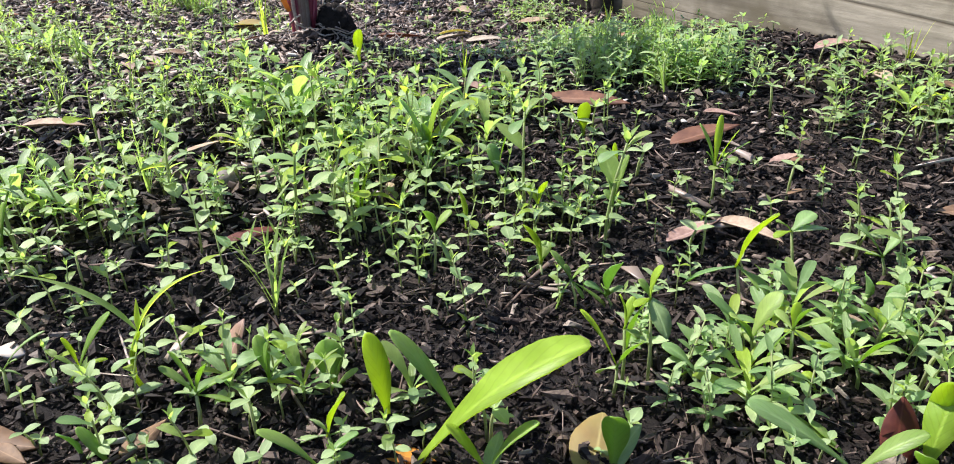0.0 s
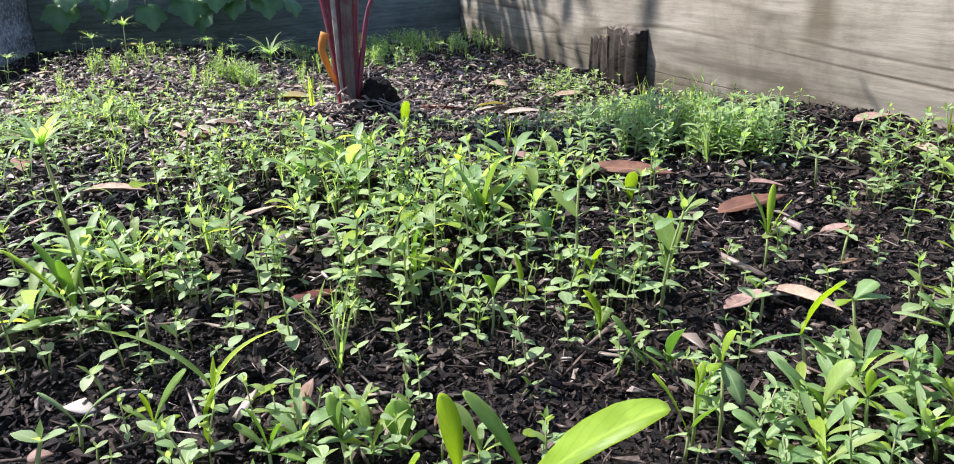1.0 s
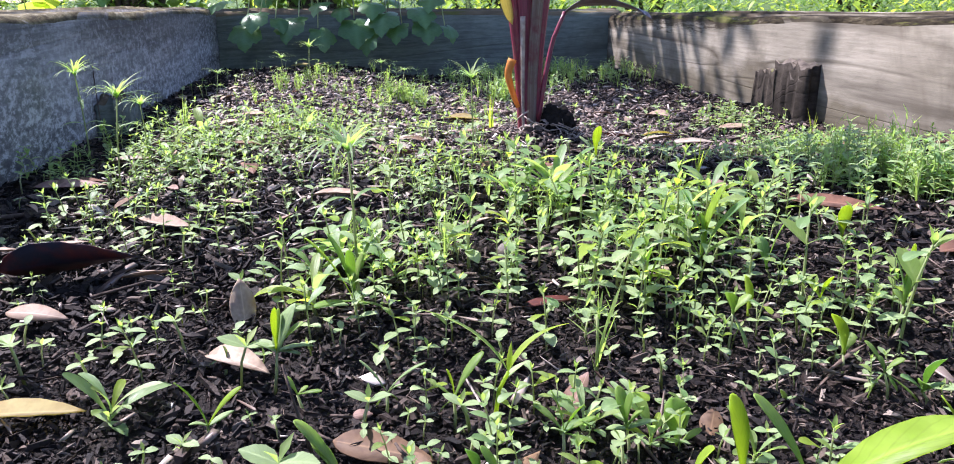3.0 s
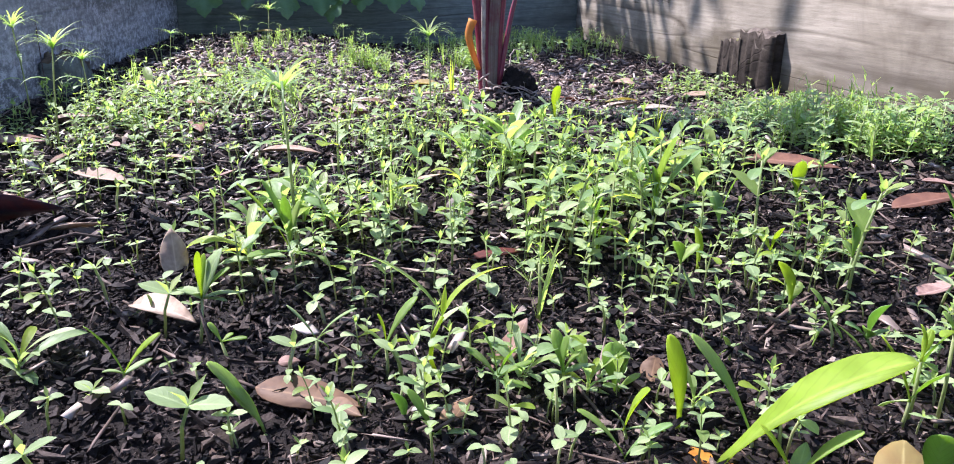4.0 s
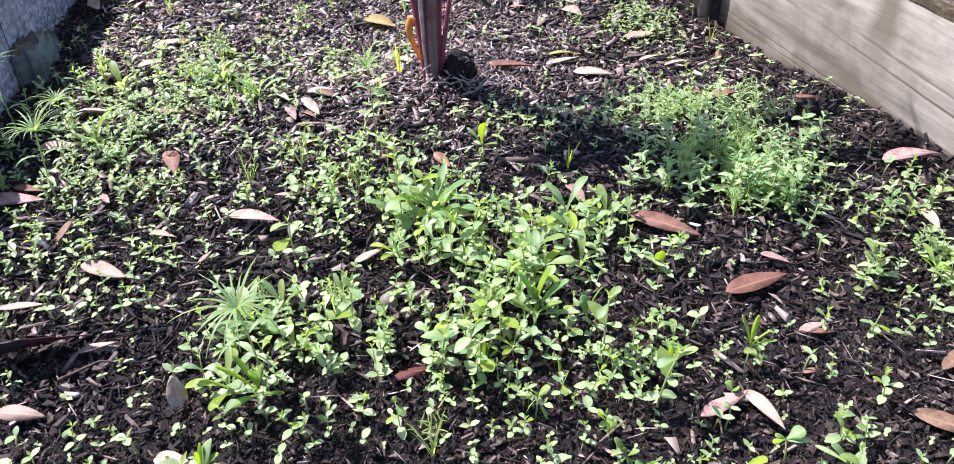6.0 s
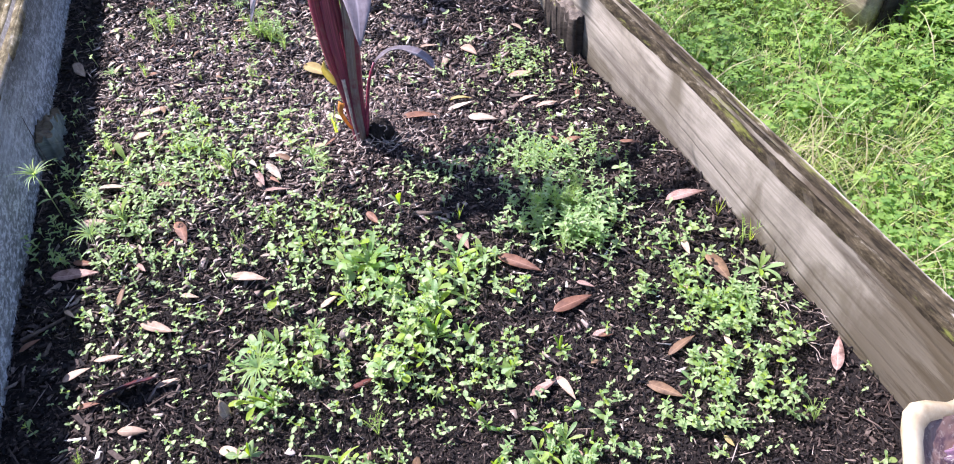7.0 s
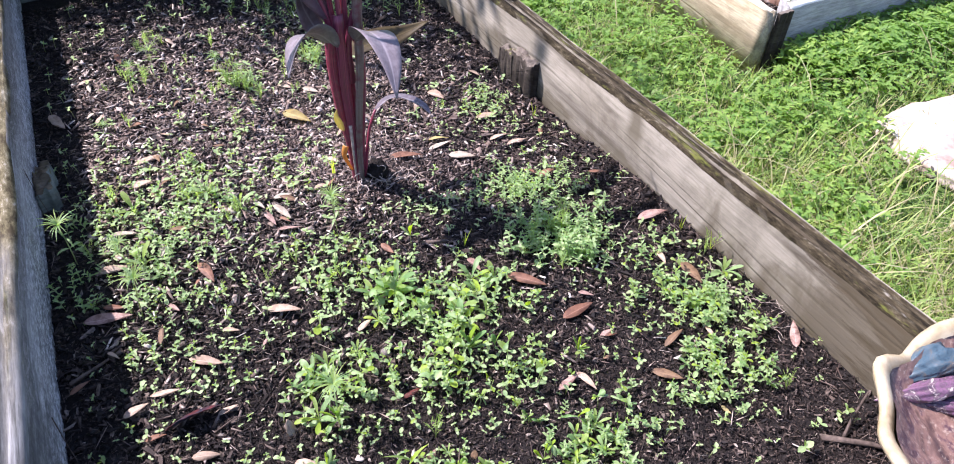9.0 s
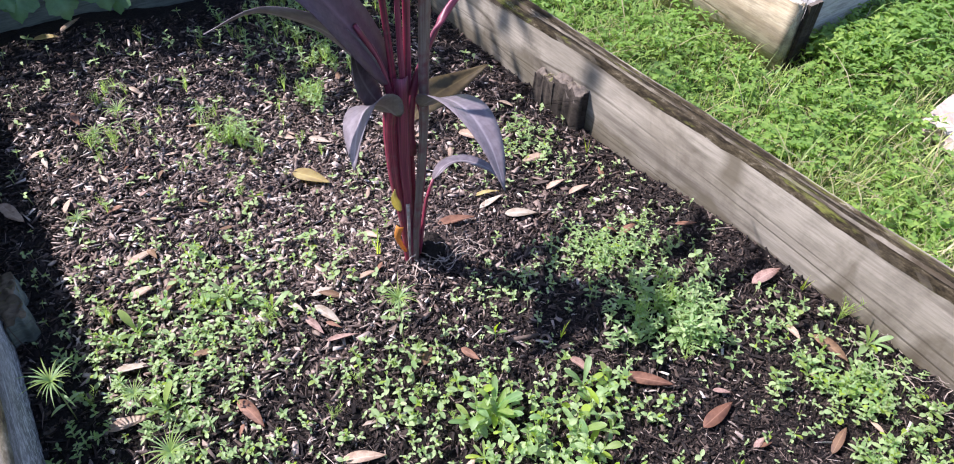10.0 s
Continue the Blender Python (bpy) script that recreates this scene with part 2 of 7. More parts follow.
    tcol = k.ramp(patch, [(0.30, top), (0.58, tuple(c * 2.0 for c in top)), (0.67, (0.13, 0.105, 0.07)), (0.76, (0.46, 0.41, 0.33))])
    moss = k.ramp(k.noise(1.0, 5, 0.75, k.mapped((4.5, 34, 14))), [(0.56, (0, 0, 0)), (0.63, (1, 1, 1))])
    tcol = k.mix(k.math("MULTIPLY", moss, 0.8), tcol, (0.115, 0.125, 0.025))
    tcol = k.mix(k.grey(fibre, 0.4, 0.7, 0.0, 0.5), tcol, tuple(c * 0.5 for c in top))
    if band:
        # crumbling: black hollows, brown splinters, grey lichen
        crumble = k.noise(1.0, 7, 0.8, k.mapped((16, 60, 40)))
        tcol = k.mix(0.85 if band > 0.5 else 0.0, tcol, k.ramp(crumble, [(0.42, (0.010, 0.008, 0.005)), (0.53, (0.042, 0.033, 0.018)), (0.60, (0.085, 0.070, 0.042)), (0.68, (0.33, 0.30, 0.24))]))
        tcol = k.mix(k.math("MULTIPLY", moss, 0.7 if band > 0.5 else 0.0), tcol, (0.115, 0.125, 0.025))
        # worn outer corner, painted pale as if catching the sun
        worn_lit_edge = k.math("MULTIPLY", k.grey(k.math("ABSOLUTE", pos.outputs[1]), edge * 0.90, edge * 0.95), k.grey(patch, 0.40, 0.58, 0.12, 1.0))
        tcol = k.mix(worn_lit_edge, tcol, (0.50, 0.45, 0.36))
    if speckle:
        # mottled with moss, black rot and pale lichen
        mottle = k.ramp(k.noise(1.0, 6, 0.78, k.mapped((20, 55, 40))), [(0.40, (0.022, 0.019, 0.010)), (0.50, (0.105, 0.092, 0.048)), (0.58, (0.20, 0.175, 0.105)), (0.66, (0.42, 0.39, 0.32))])
        tcol = k.mix(0.7, tcol, mottle)
        # towards its near end the top is bleached silver, split by black cracks
        silver = k.ramp(k.noise(1.0, 6, 0.7, k.mapped((3.5, 60, 30))), [(0.38, (0.02, 0.02, 0.018)), (0.50, (0.13, 0.13, 0.125)), (0.68, (0.34, 0.34, 0.33))])
        tcol = k.mix(k.grey(k.math("ADD", at.outputs[0], k.math("MULTIPLY", k.noise(5, 3), 0.5)), 1.05, 1.50, 1.0, 0.0), tcol, silver)
    k.colour(k.mix(up, col, tcol))
    h = k.math("ADD", k.math("ADD", k.math("MULTIPLY", fuzz, 0.7), k.math("MULTIPLY", fibre, 0.6)), k.math("MULTIPLY", line, -1.2))
    k.bump(h, 0.4, 0.002)
    return k.m


M["sleeper"] = wood_material("weathered_sleeper", (0.318, 0.286, 0.222), (0.205, 0.180, 0.134), (0.045, 0.034, 0.022), (0.016, 0.012, 0.007), 0.9, 0.92, 0.042, 0.30)
M["sleeper_grey"] = wood_material("grey_weathered_sleeper", (0.37, 0.365, 0.355), (0.22, 0.217, 0.21), (0.085, 0.084, 0.080), (0.070, 0.052, 0.030), 0.4, 0.45, 0.060, 0.35, 0.55)
# shade on the far board and west stake is toned into this wood
M["sleeper_dark"] = wood_material("damp_dark_sleeper", (0.21, 0.235, 0.20), (0.16, 0.18, 0.15), (0.06, 0.058, 0.05), (0.09, 0.07, 0.045), 0.3)
M["sleeper_cream"] = wood_material("cream_sleeper", (0.52, 0.46, 0.32), (0.43, 0.36, 0.23), (0.24, 0.17, 0.09), (0.40, 0.35, 0.26), 0.8)
M["sleeper_pale"] = wood_material("pale_grey_sleeper", (0.50, 0.49, 0.45), (0.38, 0.37, 0.34), (0.20, 0.19, 0.17), (0.55, 0.53, 0.48), 0.4)
M["stake"] = wood_material("rotting_stake", (0.085, 0.070, 0.054), (0.045, 0.037, 0.029), (0.022, 0.019, 0.016), (0.09, 0.075, 0.06))

k = Mat("dark_soil", 0.85, 0.25)
k.colour(k.ramp(k.noise(90, 6, 0.7), [(0.3, (0.005, 0.004, 0.004)), (0.55, (0.014, 0.010, 0.008)), (0.8, (0.035, 0.026, 0.02))]))
k.bump(k.noise(260, 6, 0.7), 0.9, 0.004)
M["soil"] = k.m

k = Mat("bark_mulch", 0.70, 0.22)
r = k.random()
chip = k.ramp(r, [(0.0, (0.005, 0.004, 0.0035)), (0.42, (0.021, 0.0145, 0.0115)), (0.72, (0.056, 0.039, 0.030)), (0.90, (0.115, 0.083, 0.064)), (0.98, (0.21, 0.162, 0.130)), (1.0, (0.34, 0.28, 0.225))])
k.colour(k.mix(k.grey(k.noise(240, 4), 0.35, 0.7, 0.0, 0.6), chip, (0.006, 0.005, 0.005)))
k.bump(k.noise(500, 4), 0.6, 0.0015)
M["mulch"] = k.m

k = Mat("dry_bark_flakes", 0.55, 0.34)
k.colour(k.ramp(k.random(), [(0.0, (0.022, 0.015, 0.012)), (0.40, (0.080, 0.053, 0.040)), (0.76, (0.178, 0.125, 0.096)), (0.93, (0.31, 0.242, 0.195)), (1.0, (0.46, 0.40, 0.345))]))
k.bump(k.noise(400, 4), 0.5, 0.001)
M["dry_mulch"] = k.m

k = Mat("crumbly_brown_soil", 0.75, 0.3)
k.colour(k.ramp(k.random(), [(0.0, (0.026, 0.018, 0.015)), (0.6, (0.075, 0.053, 0.045)), (0.9, (0.15, 0.11, 0.09)), (1.0, (0.34, 0.28, 0.23))]))
k.bump(k.noise(700, 3), 0.5, 0.001)
M["crumb"] = k.m

k = Mat("dry_litter", 0.38, 0.6)
k.colour(k.ramp(k.random(), [(0.0, (0.08, 0.055, 0.043)), (0.5, (0.22, 0.165, 0.13)), (0.85, (0.42, 0.34, 0.28)), (1.0, (0.66, 0.60, 0.51))]))
M["litter"] = k.m

k = Mat("lawn_ground", 0.9, 0.15)
g1 = k.ramp(k.noise(5, 5, 0.6), [(0.3, (0.05, 0.095, 0.02)), (0.55, (0.10, 0.17, 0.04)), (0.8, (0.18, 0.21, 0.075))])
k.colour(k.mix(k.grey(k.noise(70, 5, 0.7), 0.4, 0.65, 0.0, 0.7), g1, (0.025, 0.035, 0.012)))
k.bump(k.noise(60, 5), 1.0, 0.02)
M["lawn"] = k.m

k = Mat("red_cane", 0.38, 0.45)
u, v = uv_split(k)
streak = k.noise(1.0, 4, 0.6, k.mapped((1.5, 9, 1), "UV"))
cane = k.ramp(streak, [(0.32, (0.045, 0.012, 0.02)), (0.5, (0.17, 0.018, 0.04)), (0.66, (0.30, 0.045, 0.075)), (0.78, (0.36, 0.19, 0.20))])
k.colour(k.mix(k.grey(k.noise(90, 4), 0.5, 0.75, 0.0, 0.5), cane, (0.16, 0.11, 0.09)))
k.bump(streak, 0.35, 0.002)
M["cane"] = k.m

k = Mat("magenta_cane", 0.4, 0.45)
streak = k.noise(1.0, 4, 0.6, k.mapped((1.5, 7, 1), "UV"))
k.colour(k.ramp(streak, [(0.30, (0.05, 0.014, 0.022)), (0.48, (0.15, 0.022, 0.045)), (0.62, (0.25, 0.05, 0.08)), (0.74, (0.32, 0.19, 0.18))]))
k.bump(streak, 0.35, 0.002)
M["cane_pink"] = k.m

k = Mat("dry_sheath", 0.7, 0.25)
streak = k.noise(1.0, 5, 0.65, k.mapped((2.5, 11, 1), "UV"))
dry = k.ramp(streak, [(0.30, (0.07, 0.035, 0.035)), (0.46, (0.15, 0.105, 0.085)), (0.62, (0.24, 0.20, 0.165)), (0.82, (0.34, 0.30, 0.24))])
k.colour(k.mix(k.grey(k.noise(45, 4, 0.6), 0.50, 0.68, 0.0, 0.8), dry, (0.13, 0.02, 0.035)))
k.bump(streak, 0.5, 0.0015)
k.thin((0.4, 0.25, 0.12), 0.12)
M["sheath"] = k.m

k = Mat("orange_sheath", 0.6, 0.3)
k.colour(k.ramp(k.noise(60, 4), [(0.3, (0.36, 0.14, 0.03)), (0.6, (0.62, 0.30, 0.06)), (0.85, (0.68, 0.45, 0.14))]))
k.thin((0.85, 0.38, 0.05), 0.4)
M["orange_sheath"] = k.m

k = Mat("root_ball", 0.95, 0.15)
k.colour(k.ramp(k.noise(120, 5, 0.7), [(0.35, (0.008, 0.007, 0.006)), (0.7, (0.035, 0.027, 0.022))]))
k.bump(k.noise(180, 5, 0.7), 1.0, 0.006)
M["root_ball"] = k.m

k = Mat("pale_root", 0.7, 0.3)
k.colour(k.ramp(k.noise(150, 3), [(0.3, (0.24, 0.18, 0.14)), (0.8, (0.50, 0.43, 0.36))]))
M["root"] = k.m

k = Mat("twig_bark", 0.8, 0.2)
k.colour(k.ramp(k.noise(90, 4), [(0.3, (0.035, 0.026, 0.020)), (0.7, (0.13, 0.095, 0.075))]))
k.bump(k.noise(300, 4), 0.6, 0.002)
M["twig"] = k.m

k = Mat("grey_pebble", 0.7, 0.3)
k.colour(k.ramp(k.noise(260, 5, 0.7), [(0.3, (0.07, 0.06, 0.05)), (0.7, (0.20, 0.17, 0.14))]))
k.bump(k.noise(400, 4), 0.5, 0.001)
M["pebble"] = k.m

k = Mat("sandstone_slab", 0.85, 0.2)
k.colour(k.ramp(k.noise(9, 6, 0.65), [(0.3, (0.20, 0.13, 0.10)), (0.46, (0.36, 0.28, 0.23)), (0.58, (0.48, 0.42, 0.36)), (0.75, (0.56, 0.52, 0.46))]))
k.bump(k.noise(60, 5), 0.5, 0.004)
M["slab"] = k.m

k = Mat("red_clay_brick", 0.85, 0.2)
k.colour(k.ramp(k.noise(40, 5), [(0.3, (0.16, 0.085, 0.055)), (0.6, (0.24, 0.135, 0.09)), (0.85, (0.32, 0.20, 0.15))]))
k.bump(k.noise(160, 5), 0.5, 0.003)
M["brick"] = k.m

k = Mat("glazed_rim", 0.42, 0.45)
k.colour(k.ramp(k.noise(22, 5, 0.6), [(0.3, (0.14, 0.095, 0.045)), (0.43, (0.29, 0.22, 0.12)), (0.6, (0.40, 0.335, 0.215)), (0.85, (0.48, 0.43, 0.32))]))
k.bump(k.noise(60, 4), 0.3, 0.003)
M["rim"] = k.m

k = Mat("peeling_painted_bowl", 0.45, 0.45)
n1 = k.noise(9, 4, 0.6, distortion=1.2)
base = k.ramp(n1, [(0.30, (0.03, 0.014, 0.016)), (0.42, (0.10, 0.055, 0.04)), (0.50, (0.20, 0.115, 0.085)), (0.58, (0.06, 0.028, 0.035)), (0.75, (0.20, 0.11, 0.05))])
k.colour(k.mix(k.grey(k.noise(130, 5, 0.7), 0.54, 0.66, 0.0, 0.5), base, (0.42, 0.34, 0.26)))
k.bump(k.noise(50, 5), 0.6, 0.004)
M["bowl"] = k.m
for key, stops in {
    "lobe_blue": [(0.34, (0.020, 0.030, 0.042)), (0.46, (0.045, 0.078, 0.096)), (0.55, (0.068, 0.088, 0.096)), (0.60, (0.10, 0.08, 0.06)), (0.68, (0.36, 0.33, 0.28))],
    "lobe_pink": [(0.36, (0.42, 0.12, 0.14)), (0.5, (0.50, 0.30, 0.27)), (0.58, (0.10, 0.06, 0.05)), (0.68, (0.52, 0.45, 0.38))],
    "lobe_purple": [(0.34, (0.035, 0.022, 0.034)), (0.44, (0.16, 0.080, 0.125)), (0.52, (0.075, 0.050, 0.060)), (0.58, (0.44, 0.36, 0.33)), (0.70, (0.38, 0.18, 0.20))],
    "lobe_black": [(0.35, (0.03, 0.03, 0.04)), (0.50, (0.09, 0.09, 0.115)), (0.56, (0.55, 0.53, 0.54)), (0.63, (0.05, 0.05, 0.07)), (0.8, (0.20, 0.20, 0.25))],
}.items():
    k = Mat("painted_" + key, 0.4, 0.45)
    k.colour(k.ramp(k.noise(1.0, 6, 0.7, k.mapped((24, 40, 30)), 1.2), stops))
    k.bump(k.noise(80, 4), 0.5, 0.003)
    M[key] = k.m


# ---- geometry helpers: every shape is (points, quads, uv) ----
def profile(kind, s):
    if kind == "oval":
        return np.sin(np.pi * np.clip(s * 0.93 + 0.06, 0, 1)) ** 0.75
    if kind == "round":
        return np.sqrt(np.clip(1 - (2 * s - 1) ** 2, 0.02, 1))
    if kind == "spat":
        t = np.clip((s - 0.12) / 0.55, 0, 1)
        return (0.24 + 0.76 * t * t * (3 - 2 * t)) * np.sqrt(np.clip(1 - (np.clip(s - 0.72, 0, 1) / 0.285) ** 2, 0.02, 1))
    if kind == "oblong":
        return (0.10 + 0.90 * np.sin(np.pi * np.clip(0.93 * s ** 1.12 + 0.02, 0, 1)) ** 0.95)
    if kind == "lance":
        return np.sin(np.pi * s ** 0.72) ** 0.9 + 0.02
    return np.clip(1.0 - s ** 2.2, 0.06, 1) * np.clip(0.5 + 4 * s, 0, 1)


def leaf(length, width, kind="oval", n=5, elev=30.0, bend=-30.0, az=0.0, fold=0.25, org=(0, 0, 0), wave=0.0, twist=0.0):
    s = np.linspace(0, 1, n + 1)
    if kind == "spat":
        s = 1 - (1 - s) ** 1.45
    a = np.radians(elev + bend * s)
    step = length * np.diff(s)
    px = np.concatenate([[0], np.cumsum(np.cos((a[1:] + a[:-1]) / 2) * step)])
    pz = np.concatenate([[0], np.cumsum(np.sin((a[1:] + a[:-1]) / 2) * step)])
    w = profile(kind, s) * width / 2
    tw = np.radians(twist) * s
    pts = []
    for i in range(n + 1):
        nor = np.array((-math.sin(a[i]), 0, math.cos(a[i])))
        side = np.array((0, math.cos(tw[i]), 0)) + nor * math.sin(tw[i])
        mid = np.array((px[i], 0, pz[i]))
        lift = wave * width * math.sin(i * 2.1)
        pts += [mid - side * w[i] + nor * (fold * w[i] + lift), mid, mid + side * w[i] + nor * (fold * w[i] - lift)]
    v = np.array(pts)
    c, q = math.cos(radians(az)), math.sin(radians(az))
    v = v @ np.array(((c, q, 0), (-q, c, 0), (0, 0, 1))) + np.array(org)
    f = []
    for i in range(n):
        b = 3 * i
        f += [(b, b + 1, b + 4, b + 3), (b + 1, b + 2, b + 5, b + 4)]
    uv = np.array([(t, x) for t in s for x in (0, 0.5, 1)])
    return v, np.array(f), uv


def strip(length, width, n=3, elev=40.0, bend=-30.0, az=0.0, org=(0, 0, 0)):
    """A narrow blade, one quad across."""
    v, f, uv = leaf(length, width, "line", n, elev, bend, az, 0.0, org)
    keep = [i for i in range(len(v)) if i % 3 != 1]
    v, uv = v[keep], uv[keep]
    f = np.array([(2 * i, 2 * i + 1, 2 * i + 3, 2 * i + 2) for i in range(n)])
    return v, f, uv


def tube(points, r0, r1, sides=5, flat=1.0):
    p = [Vector(x) for x in points]
    v, uv = [], []
    for i, c in enumerate(p):
        d = (p[min(i + 1, len(p) - 1)] - p[max(i - 1, 0)]).normalized()
        a = d.orthogonal().normalized() if abs(d.z) < 0.9 else (Vector((1, 0, 0)) - d * d.x).normalized()
        b = d.cross(a)
        s = i / (len(p) - 1)
        r = r0 + (r1 - r0) * s
        for j in range(sides):
            t = 2 * math.pi * j / sides
            v.append(c + a * (r * math.cos(t)) + b * (r * flat * math.sin(t)))
            uv.append((s, j / sides))
    f = [(i * sides + j, i * sides + (j + 1) % sides, (i + 1) * sides + (j + 1) % sides, (i + 1) * sides + j) for i in range(len(p) - 1) for j in range(sides)]
    v.append(p[0]), uv.append((0, 0.5)), v.append(p[-1]), uv.append((1, 0.5))
    e, m = len(v) - 1, (len(p) - 1) * sides
    for j in range(0, sides - sides % 2, 2):
        f.append((len(v) - 2, (j + 2) % sides, j + 1, j))
        f.append((e, m + j, m + j + 1, m + (j + 2) % sides))
    return np.array([tuple(x) for x in v]), np.array(f), np.array(uv)


def joined(geos):
    vs, fs, us, base = [], [], [], 0
    for v, f, u in geos:
        vs.append(v), fs.append(f + base), us.append(u)
        base += len(v)
    return np.concatenate(vs), np.concatenate(fs), np.concatenate(us)


def thick(geo, t):
    """A sheet given a back side and closed edges."""
    v, f, uv = geo
    nor = np.zeros_like(v)
    fn = np.cross(v[f[:, 2]] - v[f[:, 0]], v[f[:, 3]] - v[f[:, 1]])
    for c in range(4):
        np.add.at(nor, f[:, c], fn)
    nor /= np.maximum(np.linalg.norm(nor, axis=1, keepdims=True), 1e-12)
    m = len(v)
    edges = {}
    for q in f:
        for i in range(4):
            a, b = int(q[i]), int(q[(i + 1) % 4])
            edges[(a, b)] = edges.get((a, b), 0) + 1
    rim = [(b, a, a + m, b + m) for (a, b) in edges if (b, a) not in edges]
    faces = np.concatenate([f, f[:, ::-1] + m, np.array(rim)])
    return np.concatenate([v, v - nor * t]), faces, np.concatenate([uv, uv])


def mesh(name, geo, mats, index=None, smooth=True):
    v, f, uv = geo
    me = bpy.data.meshes.new(name)
    me.vertices.add(len(v))
    me.vertices.foreach_set("co", np.ascontiguousarray(v, dtype=np.float32).ravel())
    me.loops.add(4 * len(f))
    me.loops.foreach_set("vertex_index", np.ascontiguousarray(f, dtype=np.int32).ravel())
    me.polygons.add(len(f))
    me.polygons.foreach_set("loop_start", np.arange(0, 4 * len(f), 4, dtype=np.int32))
    layer = me.uv_layers.new(name="UVMap")
    layer.data.foreach_set("uv", np.ascontiguousarray(uv[f.ravel()], dtype=np.float32).ravel())
    for m in (mats if isinstance(mats, (list, tuple)) else [mats]):
        me.materials.append(m)
    if index is not None:
        me.polygons.foreach_set("material_index", np.ascontiguousarray(index, dtype=np.int32))
    me.polygons.foreach_set("use_smooth", np.full(len(f), smooth))
    me.update(calc_edges=True)
    me.validate()
    return me


def part(name, geo, material, parent, label="", smooth=True):
    ob = new(name, mesh(name, geo, material, smooth=smooth))
    ob.parent = parent
    return tagged(ob, label)


def empty(name, m=None):
    ob = new(name)
    ob.empty_display_size = 0.02
    if m is not None:
        ob.matrix_world = m
    return ob


def bm_object(name, bm, material, parent=None, smooth=True):
    me = bpy.data.meshes.new(name)
    bm.to_mesh(me)
    bm.free()
    me.materials.append(material)
    me.polygons.foreach_set("use_smooth", [smooth] * len(me.polygons))
    ob = new(name, me)
    if parent is not None:
        ob.parent = parent
    return ob


rng = random.Random(7)
npr = np.random.default_rng(11)


# ---- the ground inside the bed ----
def ease(v, lo, hi):
    t = min(1.0, max(0.0, (v - lo) / (hi - lo)))
    return t * t * (3 - 2 * t)


def soil_z(x, y):
    mound = 0.046 * math.exp(-((x + 0.01) ** 2 + (y - 0.01) ** 2) / 0.020)
    sunk = -0.044 * ease(y, -0.30, 0.08) * ease(x, -0.34, -0.02)
    rough = 0.004 * noise.noise(Vector((x * 9, y * 9, 0.3))) + 0.003 * noise.noise(Vector((x * 28, y * 28, 4)))
    hollow = 0.016 * math.exp(-((x - 0.08) ** 2 / 0.05 + (y + 0.68) ** 2 / 0.04))
    return mound + sunk + rough - hollow - 0.004


def wall_x(y):
    """The inner face of the east board."""
    return 0.550 - 0.038 * y


NX, NY = 110, 212
gx, gy = np.linspace(-0.67, 0.66, NX), np.linspace(-1.29, 1.2, NY)
sv = np.array([(x, y, soil_z(x, y) + 0.002 * noise.noise(Vector((x * 90, y * 90, 1)))) for y in gy for x in gx])
ii, jj = np.meshgrid(np.arange(NX - 1), np.arange(NY - 1))
c0 = (jj * NX + ii).ravel()
sf = np.stack([c0, c0 + 1, c0 + NX + 1, c0 + NX], axis=1)
soil = new("ground", mesh("soil", (sv, sf, sv[:, :2]), M["soil"]))
tagged(soil, "dark damp soil filling the raised garden bed", "soil", kind="structure")


